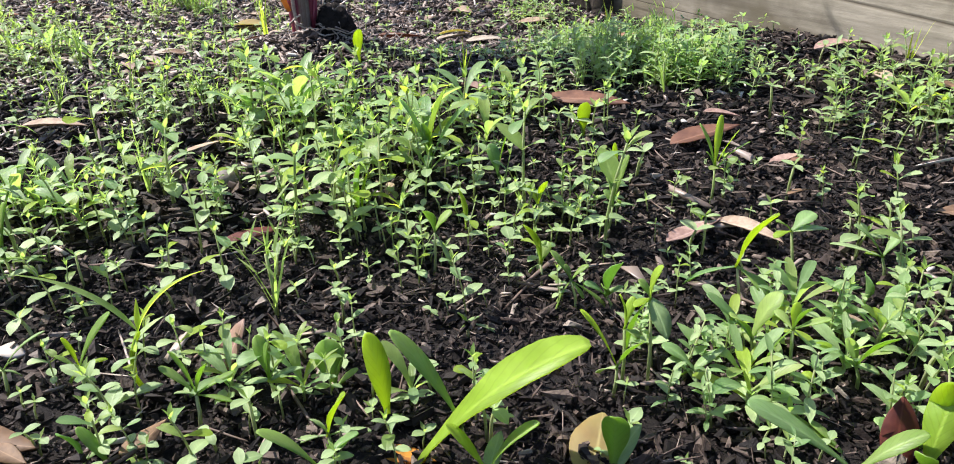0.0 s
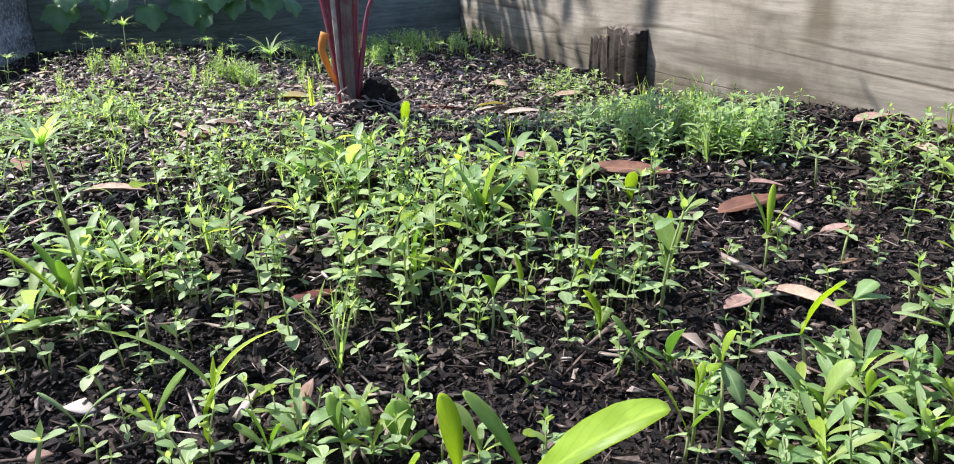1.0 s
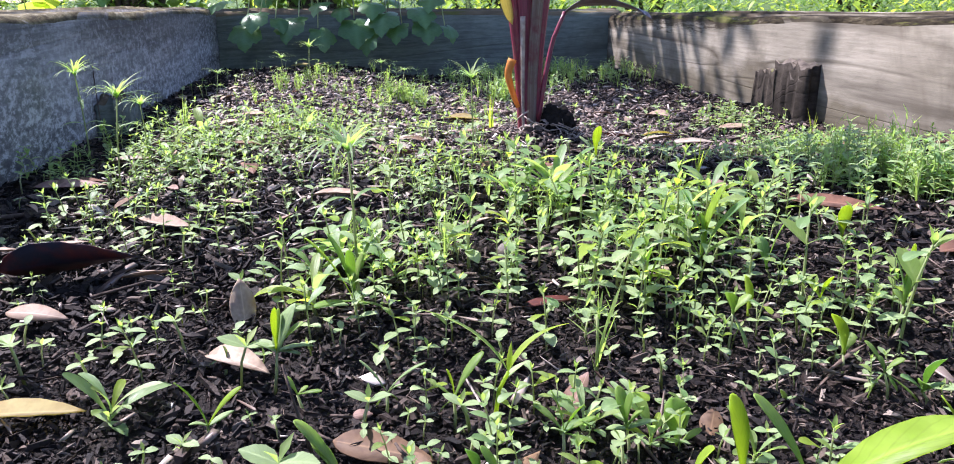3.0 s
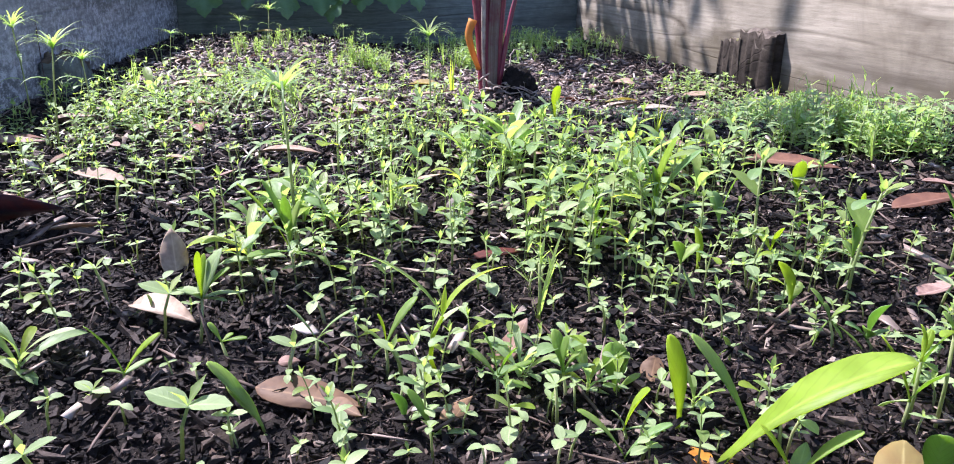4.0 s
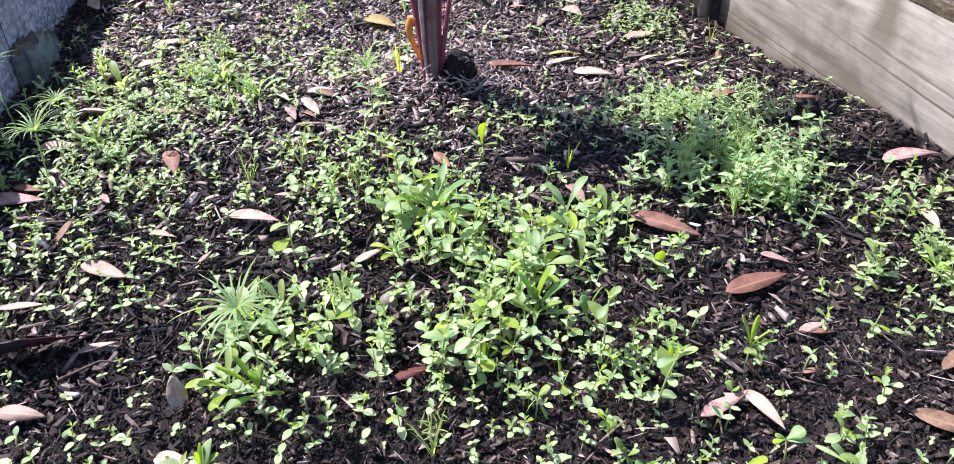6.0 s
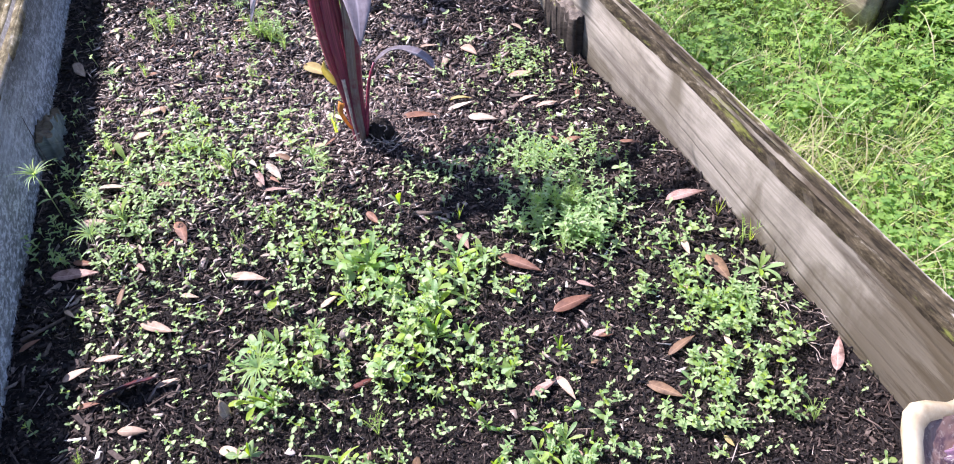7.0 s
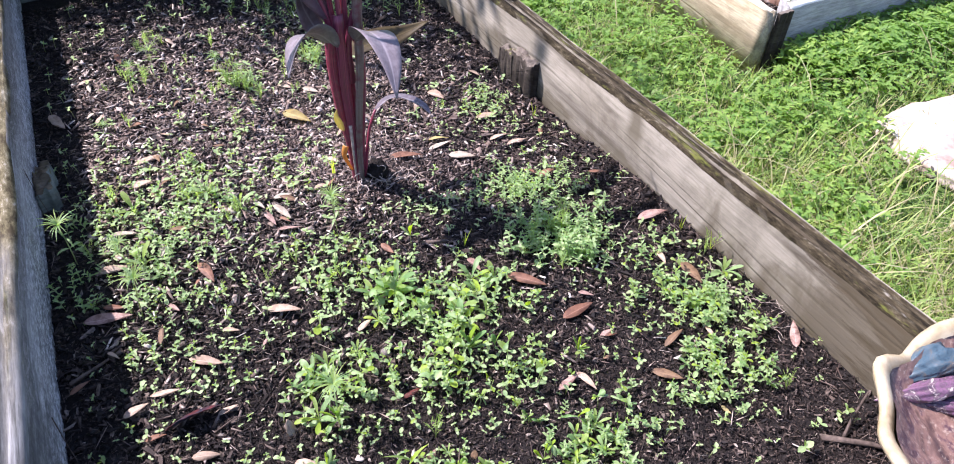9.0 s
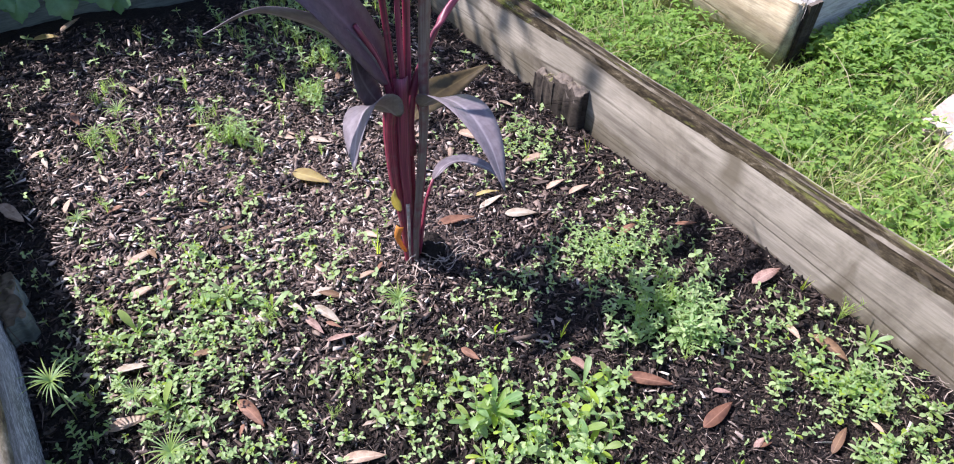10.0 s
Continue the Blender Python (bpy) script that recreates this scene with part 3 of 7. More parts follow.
def scatter_boxes(name, count, place, lmin, lmax, aspect, thickness, material, label, category, tilt=0.6, soft=True, power=3.2):
    """Many small warped slivers in one mesh."""
    box = np.array([(x, y, z) for z in (-0.5, 0.5) for y in (-0.5, 0.5) for x in (-0.5, 0.5)])
    quads = np.array([(0, 2, 3, 1), (4, 5, 7, 6), (0, 1, 5, 4), (2, 6, 7, 3), (0, 4, 6, 2), (1, 3, 7, 5)])
    L = lmin + (lmax - lmin) * npr.random(count) ** power
    W = L * (aspect[0] + (aspect[1] - aspect[0]) * npr.random(count))
    T = np.minimum(W * 0.7, thickness * (0.5 + npr.random(count)))
    v = box[None] * np.stack([L, W, T], 1)[:, None, :]
    v = v * (1 + 1.2 * (npr.random((count, 8, 3)) - 0.5))
    v[:, :, 1] *= 1 - 0.85 * npr.random((count, 1)) * (box[None, :, 0] > 0)
    v[:, :, 1] *= 1 - 0.6 * npr.random((count, 1)) * (box[None, :, 0] < 0)
    yaw, pit, rol = npr.random(count) * 6.283, (npr.random(count) - 0.5) * 2 * tilt, (npr.random(count) - 0.5) * 2 * tilt
    cy, sy, cp, sp, cr, sr = np.cos(yaw), np.sin(yaw), np.cos(pit), np.sin(pit), np.cos(rol), np.sin(rol)
    x, y, z = v[:, :, 0], v[:, :, 1], v[:, :, 2]
    y, z = y * cr[:, None] - z * sr[:, None], y * sr[:, None] + z * cr[:, None]
    x, z = x * cp[:, None] + z * sp[:, None], -x * sp[:, None] + z * cp[:, None]
    x, y = x * cy[:, None] - y * sy[:, None], x * sy[:, None] + y * cy[:, None]
    p = np.array([place() for _ in range(count)])
    v = np.stack([x + p[:, 0:1], y + p[:, 1:2], z + p[:, 2:3]], axis=2).reshape(-1, 3)
    f = (quads[None] + (np.arange(count) * 8)[:, None, None]).reshape(-1, 4)
    uv = np.tile(np.array([(0, 0), (1, 0), (0, 1), (1, 1)] * 2, dtype=float), (count, 1))
    ob = new(name, mesh(name, (v, f, uv), material, smooth=soft))
    return tagged(ob, label, category, kind="stuff")


def bed_place(up=0.004, ymin=-1.2, ymax=1.13):
    def pick():
        y = rng.uniform(ymin, ymax)
        x = rng.uniform(-0.635, wall_x(y) - 0.002)
        return x, y, soil_z(x, y) + rng.uniform(0, up)
    return pick


def near_place():
    y = -1.0 + 0.9 * rng.random() ** 1.1
    x = rng.uniform(-0.6, 0.55)
    return x, y, soil_z(x, y) + rng.uniform(0.0, 0.004)


def clumped(pick, scale=11.0, share=0.75):
    """Places from pick, thinned so that they gather in clumps."""
    def choose():
        while True:
            x, y, z = pick()
            n = noise.noise(Vector((x * scale, y * scale, 2.0))) + 0.6 * noise.noise(Vector((x * scale * 2.7, y * scale * 2.7, 7.0)))
            if rng.random() < 1 - share + share * ease(n, -0.30, 0.35):
                return x, y, z
    return choose


scatter_boxes("bark_mulch", 60000, bed_place(0.007, -0.50), 0.0022, 0.0165, (0.12, 0.5), 0.0036, M["mulch"], "black composted bark mulch covering the bed", "mulch", 0.65, False, 2.0)
scatter_boxes("bark_mulch", 48000, bed_place(0.007, -1.25, -0.46), 0.0014, 0.0095, (0.20, 0.65), 0.0030, M["mulch"], "crumbly black composted bark covering the near end of the bed", "mulch", 0.55, False, 2.6)
scatter_boxes("fine_mulch", 110000, near_place, 0.0008, 0.0055, (0.15, 0.8), 0.0022, M["mulch"], "fine black bark crumbs on the damp soil", "mulch", 0.9, False, 2.2)
scatter_boxes("bark_chips", 6500, clumped(bed_place(0.009, -0.56, 1.13)), 0.008, 0.022, (0.14, 0.42), 0.0040, M["mulch"], "coarse dark bark chips lying over the mulch", "mulch", 0.42, False, 1.6)
scatter_boxes("bark_fibres", 8000, clumped(bed_place(0.010, -1.1, 0.9)), 0.006, 0.030, (0.035, 0.09), 0.0015, M["dry_mulch"], "thin brown fibres and splinters in the mulch", "mulch", 0.35)


def mound_place():
    a, d = rng.uniform(0, 6.283), abs(rng.gauss(0, 0.17))
    x, y = 0.04 + 1.25 * d * math.cos(a), 0.06 + d * math.sin(a)
    x = min(x, wall_x(y) - 0.01)
    return x, y, soil_z(x, y) + rng.uniform(0.001, 0.007)


def dry_place():
    while True:
        x, y = rng.gauss(-0.12, 0.30), rng.gauss(0.36, 0.27)
        if -0.57 < x < wall_x(y) - 0.01 and -0.12 < y < 1.05 and (x > -0.53 or y < 0.0):
            return x, y, soil_z(x, y) + rng.uniform(0.004, 0.010)


scatter_boxes("dry_mulch", 22000, clumped(dry_place, 13.0, 0.85), 0.004, 0.022, (0.18, 0.60), 0.0030, M["dry_mulch"], "dry brown bark flakes lying loose on the mulch", "mulch", 0.6)
scatter_boxes("soil_crumbs", 14000, mound_place, 0.002, 0.011, (0.3, 0.9), 0.005, M["crumb"], "loose brown soil crumbs heaped round the plant", "soil")


def litter_place():
    while True:
        x, y = rng.uniform(-0.56, 0.5), rng.uniform(-0.9, 1.0)
        w = (0.03 if y < -0.45 else 0.085) + 0.92 * math.exp(-((x + 0.25) ** 2 / 0.10 + (y - 0.33) ** 2 / 0.14))
        if rng.random() < w:
            return x, y, soil_z(x, y) + rng.uniform(0.004, 0.009)


scatter_boxes("dry_litter", 11000, clumped(litter_place, 16.0, 0.85), 0.003, 0.022, (0.14, 0.6), 0.0014, M["litter"], "pale dry bits of leaf and straw lying on the mulch", "litter", 0.5)


# ---- timber edges ----
def sleeper(name, start, end, outward, low, high, high_end, thickness, material, label, lumps=1.0, lean=0.0):
    """A weathered board on edge. start, end: the inner face's foot; outward: 1 if its back lies to the left of that way, -1 to the right."""
    a, b = Vector((*start, 0)), Vector((*end, 0))
    way = (b - a).normalized()
    length = (b - a).length
    n = max(12, int(length / 0.022))
    t, r = thickness, 0.006
    bm = bmesh.new()
    rings = []
    for i in range(n + 1):
        s = i / n
        x = s * length
        top = high + (high_end - high) * s
        wob = lambda q: lumps * (0.0035 * noise.noise(Vector((x * 5, q, length))) + 0.0016 * noise.noise(Vector((x * 34, q * 3, 2))))
        worn = lambda q: lumps * (0.002 + 0.011 * max(0.0, noise.noise(Vector((x * 3.1, q, length * 2))) + 0.25) + 0.005 * max(0.0, noise.noise(Vector((x * 17, q, 9)))))
        sec = [
            (0 + 0.5 * wob(1), low), (0 + wob(2), (low + top) / 2), (0 + wob(3), top - r * 1.6 - worn(3)), (r + wob(4), top - worn(3) * 0.8 + wob(5)),
            (t * 0.33 + wob(6), top - worn(3) * 0.5), (t * 0.36 + wob(6), top - 0.007 - abs(wob(7)) - worn(3) * 0.5), (t * 0.44 + wob(6), top + 0.6 * wob(8)),
            (t * 0.66, top + 0.5 * wob(12)), (t * 0.69, top - 0.004 - abs(wob(13))), (t * 0.74, top + 0.5 * wob(14)),
            (t * 0.86, top - 0.002 + 0.5 * wob(9)), (t * 0.93, top + 0.0035 + wob(10)), (t, top + 0.001 + wob(10)), (t, low),
        ]
        rings.append([bm.verts.new((x, outward * (u + lean * max(0.0, z) / high), z)) for u, z in sec])
    m = len(rings[0])
    for i in range(n):
        for j in range(m):
            bm.faces.new((rings[i][j], rings[i][(j + 1) % m], rings[i + 1][(j + 1) % m], rings[i + 1][j]))
    bm.faces.new(rings[0]), bm.faces.new(rings[-1])
    bmesh.ops.recalc_face_normals(bm, faces=bm.faces)
    ob = bm_object(name, bm, material)
    ob.matrix_world = Matrix.Translation(a) @ Matrix.Rotation(math.atan2(way.y, way.x), 4, "Z")
    return tagged(ob, label, "timber edging", kind="structure")


sleeper("wall_east", (wall_x(-1.31), -1.31), (wall_x(1.2), 1.2), -1, -0.32, 0.177, 0.112, 0.042, M["sleeper"], "pale weathered timber board edging the garden bed, mossy on top")
sleeper("wall_west", (-0.632, -1.31), (-0.642, 1.2), 1, -0.32, 0.208, 0.166, 0.060, M["sleeper_grey"], "grey weathered timber board edging the garden bed, brown on top", 1.0, -0.018)
sleeper("wall_north", (-0.700, 1.205), (wall_x(1.2) + 0.042, 1.205), 1, -0.32, 0.160, 0.122, 0.055, M["sleeper_dark"], "dark damp timber board across the far end of the bed")
sleeper("wall_south", (-0.700, -1.316), (wall_x(-1.3) + 0.045, -1.316), -1, -0.32, 0.150, 0.143, 0.055, M["sleeper"], "weathered timber board across the near end of the bed")


def stake(x, y, w, d, top, label, material):
    """A short weathered post, split lengthwise."""
    root = empty("stake", pose(x, y, 0, 0, 0, 3))
    edge = -d / 2
    for share, drop in ((0.58, 0.0), (0.20, 0.016), (0.22, 0.024)):
        bm = bmesh.new()
        bmesh.ops.create_cube(bm, size=1)
        bmesh.ops.subdivide_edges(bm, edges=bm.edges, cuts=11, use_grid_fill=True)
        wide, high = d * share + 0.004, top - drop
        for v in bm.verts:
            p = Vector((v.co.x * w, edge + d * share / 2 + v.co.y * wide, (v.co.z + 0.5) * (high + 0.12) - 0.12))
            n = Vector((noise.noise(Vector((p.x * 90, p.y * 90, p.z * 7))), noise.noise(Vector((p.x * 90 + 9, p.y * 90, p.z * 7))), 0))
            p += n * 0.007
            if p.z > high - 0.022:
                p.z += 0.015 * noise.noise(Vector((p.x * 70, p.y * 95, 3))) - 0.004
                p.x *= 0.93
            v.co = p
        bm_object("slab", bm, material, root)
        edge += d * share
    return tagged(root, label, "stake", "stakes holding the boards")


stake(wall_x(0.255) - 0.010, 0.255, 0.040, 0.150, 0.058, "short dark rotting timber stake against the pale board", M["stake"])
stake(-0.615, 0.25, 0.034, 0.13, 0.055, "short dark timber stake in the shade of the grey board", M["sleeper_dark"])


# ---- the lawn and what stands beyond ----
LAWN = -0.30
bm = bmesh.new()
bmesh.ops.create_grid(bm, x_segments=120, y_segments=120, size=1)
for v in bm.verts:
    v.co.x, v.co.y = [math.copysign(abs(c) ** 2.6, c) * 400 for c in (v.co.x, v.co.y)]
    d = math.hypot(v.co.x, v.co.y)
    v.co.z = LAWN - 0.012 + 0.02 * noise.noise(Vector((v.co.x * 1.2, v.co.y * 1.2, 0))) * min(1, d)
lawn = bm_object("lawn", bm, M["lawn"])
tagged(lawn, "green lawn of mixed grass and clover round the beds", "lawn", kind="structure")


def lawn_place():
    while True:
        if rng.random() < 0.80:
            x, y = 0.62 + 3.6 * rng.random() ** 1.8, -1.35 + 4.6 * rng.random() ** 1.2
        else:
            x, y = -0.70 - 1.5 * rng.random() ** 1.6, -1.1 + 3.2 * rng.random()
        if x > 0 and x < wall_x(y) + 0.07:
            continue
        if BED2[0] - 0.01 < x < BED2[0] + 2.0 and BED2[1] - 0.01 < y < BED2[1] + 2.6:
            continue
        if (x - 1.80) ** 2 / 0.25 ** 2 + (y + 0.28) ** 2 / 0.235 ** 2 < 1 and rng.random() < 0.985:
            continue
        return x, y


BED2 = (1.54, 0.34)


def scatter_geo(name, templates, mats, places, label, category):
    """Many copies of small shapes joined in one mesh. templates: lists of (shape, material index); places: (template, x, y, z, turn, size)."""
    vs, fs, us, ms, base = [], [], [], [], 0
    packed = []
    for t in templates:
        g = joined([q for q, _ in t])
        packed.append((*g, np.concatenate([np.full(len(q[1]), m) for q, m in t])))
    for t, x, y, z, turn, size in places:
        v, f, u, m = packed[t]
        c, s = math.cos(turn) * size, math.sin(turn) * size
        w = np.empty_like(v)
        w[:, 0], w[:, 1], w[:, 2] = v[:, 0] * c - v[:, 1] * s + x, v[:, 0] * s + v[:, 1] * c + y, v[:, 2] * size + z
        vs.append(w), fs.append(f + base), us.append(u), ms.append(m)
        base += len(v)
    ob = new(name, mesh(name, (np.concatenate(vs), np.concatenate(fs), np.concatenate(us)), mats, np.concatenate(ms)))
    return tagged(ob, label, category, kind="stuff")


def grass_tuft(n, h, r, dry=0.1):
    out = []
    for _ in range(n):
        a = rng.uniform(0, 360)
        o = (rng.gauss(0, r), rng.gauss(0, r), -0.01)
        out.append((strip(h * rng.uniform(0.5, 1.3), rng.uniform(0.0022, 0.0045), 4, rng.uniform(45, 88), -rng.uniform(10, 110), a, o), 1 if rng.random() < dry else 0))
    return out


def clover_tuft(n, r):
    out = []
    for _ in range(n):
        x, y, h = rng.gauss(0, r), rng.gauss(0, r), rng.uniform(0.02, 0.075)
        a = rng.uniform(0, 360)
        for j in range(3):
            out.append((leaf(rng.uniform(0.010, 0.017), rng.uniform(0.009, 0.014), "oval", 2, rng.uniform(-5, 30), -25, a + 120 * j, 0.2, (x, y, h)), 2))
    return out


def weed_tuft(n, r):
    out = []
    for _ in range(n):
        x, y, h = rng.gauss(0, r), rng.gauss(0, r), rng.uniform(0.02, 0.07)
        for j in range(4):
            out.append((leaf(rng.uniform(0.014, 0.028), rng.uniform(0.006, 0.010), "lance", 2, rng.uniform(5, 55), -40, rng.uniform(0, 360), 0.2, (x, y, h)), 2))
    return out


lawn_templates = [grass_tuft(9, 0.085, 0.015, 0.25) for _ in range(5)] + [clover_tuft(7, 0.022) for _ in range(5)] + [weed_tuft(5, 0.02) for _ in range(4)] + [grass_tuft(9, 0.21, 0.03, 0.22)]
lawn_places = []
for _ in range(19000):
    x, y = lawn_place()
    grassy = noise.noise(Vector((x * 1.7, y * 1.7, 5))) + (0.42 if y < 0.0 and x > 0 else -0.05)
    t = rng.randrange(5) if rng.random() < 0.50 + grassy else 5 + rng.randrange(9)
    if rng.random() < (0.10 if y < -0.1 and x > 0 else 0.025):
        t = 14
    lawn_places.append((t, x, y, LAWN - 0.008 + 0.012 * noise.noise(Vector((x * 2, y * 2, 8))), rng.uniform(0, 6.283), rng.uniform(0.5, 1.4) * (0.85 if y > 0.1 else 1.0)))
scatter_geo("grass", lawn_templates, [M["grass"], M["straw"], M["clover"]], lawn_places, "thick green grass with clover and small weeds", "grass")


far_places = []
while len(far_places) < 9000:
    x, y = rng.gauss(0.5, 2.9), rng.gauss(0.2, 2.7)
    if not (-0.75 < x < wall_x(y) + 0.1 and -1.4 < y < 1.3) and not (BED2[0] - 0.03 < x < BED2[0] + 1.96 and BED2[1] - 0.03 < y < BED2[1] + 2.5) and math.hypot(x - 1.8, y + 0.28) > 0.32:
        if x < -2.0 or x > 3.6 or y < -0.9 or y > 2.8 or rng.random() < 0.12:
            far_places.append((rng.randrange(14), x, y, LAWN - 0.010, rng.uniform(0, 6.283), rng.uniform(0.8, 1.7)))
scatter_geo("grass", lawn_templates, [M["grass"], M["straw"], M["clover"]], far_places, "rough green grass spreading away from the beds", "grass")


shade_weeds = [weed_tuft(9, 0.03) + clover_tuft(5, 0.03) for _ in range(4)]
scatter_geo("weeds", shade_weeds, [M["grass"], M["straw"], M["clover"]], [(rng.randrange(4), BED2[0] + 0.08 + 0.85 * rng.random(), BED2[1] - 0.02 - 0.18 * rng.random() ** 1.4, LAWN, rng.uniform(0, 6.283), rng.uniform(0.9, 1.5)) for _ in range(170)], "tall dark green weeds in the shade of the second bed", "weeds")


def stone_slab():
    bm = bmesh.new()
    bmesh.ops.create_cube(bm, size=1)
    bmesh.ops.subdivide_edges(bm, edges=bm.edges, cuts=7, use_grid_fill=True)
    for v in bm.verts:
        p = v.co.copy()
        sq = max(abs(p.x), abs(p.y)) / max(1e-6, math.hypot(p.x, p.y))
        e = 0.55 + 0.45 * sq
        v.co.x, v.co.y = p.x * 0.42 * (e + 0.1 * noise.noise(p * 3)), p.y * 0.40 * (e + 0.1 * noise.noise(p * 3 + Vector((5, 0, 0))))
        v.co.z = p.z * 0.05 + (0.006 * noise.noise(p * 6) if p.z > 0 else 0)
    ob = bm_object("stepping_stone", bm, M["slab"])
    ob.location = (1.80, -0.28, LAWN + 0.012)
    return tagged(ob, "pale sunlit sandstone stepping stone sunk in the lawn", "stone")


stone_slab()


def second_bed():
    x0, y0 = BED2
    sleeper("wall_bed_west", (x0, y0 + 2.4), (x0, y0 - 0.010), -1, LAWN - 0.03, -0.080, -0.080, 0.052, M["sleeper_cream"], "sunlit cream timber board of a second garden bed")
    sleeper("wall_bed_south", (x0 + 0.066, y0), (x0 + 1.9, y0), 1, LAWN - 0.03, -0.082, -0.082, 0.05, M["sleeper_pale"], "shaded pale grey timber board of a second garden bed")
    # dark plate added for the cream board's end: its shade and stain
    bm = bmesh.new()
    bmesh.ops.create_cube(bm, size=1)
    bmesh.ops.subdivide_edges(bm, edges=bm.edges, cuts=9, use_grid_fill=True)
    for v in bm.verts:
        p = Vector((x0 + 0.029 + 0.060 * v.co.x, y0 - 0.018 + 0.014 * v.co.y, -0.206 + 0.245 * v.co.z))
        v.co = p + Vector((0, 1, 0)) * 0.006 * noise.noise(Vector((p.x * 80, 0, p.z * 12))) - Vector((0, 0, 0.008 if v.co.z > 0.45 else 0))
    tagged(bm_object("board_end", bm, M["stake"], smooth=False), "black rotten plank end at the corner of the second bed", "plank")
    bm = bmesh.new()
    bmesh.ops.create_grid(bm, x_segments=30, y_segments=30, size=0.5)
    for v in bm.verts:
        v.co = (x0 + 0.95 + v.co.x * 1.78, y0 + 1.2 + v.co.y * 2.26, -0.130 + 0.02 * noise.noise(v.co * 9))
    tagged(bm_object("ground_bed", bm, M["soil"]), "soil strewn with leaf litter in the second bed", "soil", kind="structure")
    for i in range(3):
        bm = bmesh.new()
        bmesh.ops.create_cube(bm, size=1)
        for v in bm.verts:
            v.co = (v.co.x * 0.22, v.co.y * 0.105, v.co.z * 0.07)
        bmesh.ops.bevel(bm, geom=list(bm.edges), offset=0.005, segments=2, affect="EDGES")
        ob = bm_object("brick", bm, M["brick"])
        ob.matrix_world = pose(x0 + 0.175 + 0.235 * i, y0 + 0.115 + 0.008 * i, -0.125, 0, 0, 2 * i - 1)
        tagged(ob, "red clay brick lying inside the second bed", "brick", "bricks in the second bed")


second_bed()
scatter_boxes("bed_litter", 9000, lambda: (BED2[0] + 0.06 + 1.7 * rng.random() ** 1.5, BED2[1] + 0.06 + 2.2 * rng.random() ** 1.5, -0.130 + rng.uniform(0.0, 0.014)), 0.006, 0.04, (0.2, 0.7), 0.004, M["dry_mulch"], "dry brown leaf litter over the second bed", "litter", 0.5)


scatter_boxes("bed_straw", 6500, lambda: (BED2[0] + 0.06 + 1.7 * rng.random() ** 1.5, BED2[1] + 0.18 + 2.1 * rng.random() ** 1.5, -0.124 + rng.uniform(0.0, 0.012)), 0.008, 0.05, (0.15, 0.6), 0.003, M["litter"], "pale straw and leaf scraps over the second bed", "litter", 0.4)


scatter_geo("weeds", shade_weeds, [M["grass"], M["straw"], M["clover"]], [(rng.randrange(4), BED2[0] + 0.12 + 1.5 * rng.random(), BED2[1] + 0.25 + 1.9 * rng.random(), -0.135, rng.uniform(0, 6.283), rng.uniform(0.6, 1.2)) for _ in range(60)], "scattered green weeds growing in the second bed", "weeds")


def shrub(x, y, height, spread, count, label, material):
    """A leafy bush on several limbs."""
    root = empty("shrub", Matrix.Translation((x, y, LAWN)))
    limbs = []
    tips = []
    for i in range(7):
        a, out = rng.uniform(0, 6.283), rng.uniform(0.15, 0.8) * spread
        tip = Vector((out * math.cos(a), out * math.sin(a), height * rng.uniform(0.55, 0.95)))
        limbs.append(tube([(0.02 * math.cos(a), 0.02 * math.sin(a), -0.05), tip * 0.35 + Vector((0, 0, 0.1)), tip * 0.7, tip], 0.025, 0.006, 5))
        tips += [tip * f for f in (0.12, 0.25, 0.4, 0.55, 0.75, 1.0)]
    for limb in limbs:
        part("limb", limb, M["twig"], root)
    shapes = []
    for _ in range(count):
        c = tips[rng.randrange(len(tips))]
        o = c + Vector((rng.gauss(0, 0.3 * spread), rng.gauss(0, 0.3 * spread), rng.gauss(0, 0.12 * height)))
        o.z = max(0.03, o.z)
        shapes.append(leaf(rng.uniform(0.05, 0.10), rng.uniform(0.022, 0.04), "oval", 2, rng.uniform(-40, 50), -25, rng.uniform(0, 360), 0.2, tuple(o)))
    part("foliage", joined(shapes), material, root)
    return tagged(root, label, "shrub", "shrubs beyond the beds")


for sx, sy, sh, sw in ((-2.6, 4.6, 1.6, 1.1), (-1.0, 5.4, 1.9, 1.2), (0.7, 5.0, 1.5, 1.2), (2.3, 5.6, 1.8, 1.2), (4.0, 5.0, 1.7, 1.2), (-4.4, 3.4, 1.6, 1.1), (5.6, 3.6, 1.6, 1.2)):
    shrub(sx, sy, sh, sw, 2600, "sunlit green leafy shrub at the edge of the lawn", M["shrub"])


# two shrubs added beyond the far board to shade that end of the bed
shrub(-0.38, 1.60, 2.25, 0.36, 2300, "tall green shrub behind the dark board", M["shrub"])
shrub(-1.00, 1.72, 1.55, 0.34, 1700, "dense green shrub at the far corner of the bed", M["shrub"])


def clump(n, r, h):
    return [(leaf(rng.uniform(0.03, 0.07), rng.uniform(0.015, 0.03), "oval", 2, rng.uniform(-30, 60), -30, rng.uniform(0, 360), 0.2, (rng.gauss(0, r), rng.gauss(0, r), abs(rng.gauss(0.4, 0.3)) * h)), 0 if rng.random() < 0.7 else 1) for _ in range(n)]


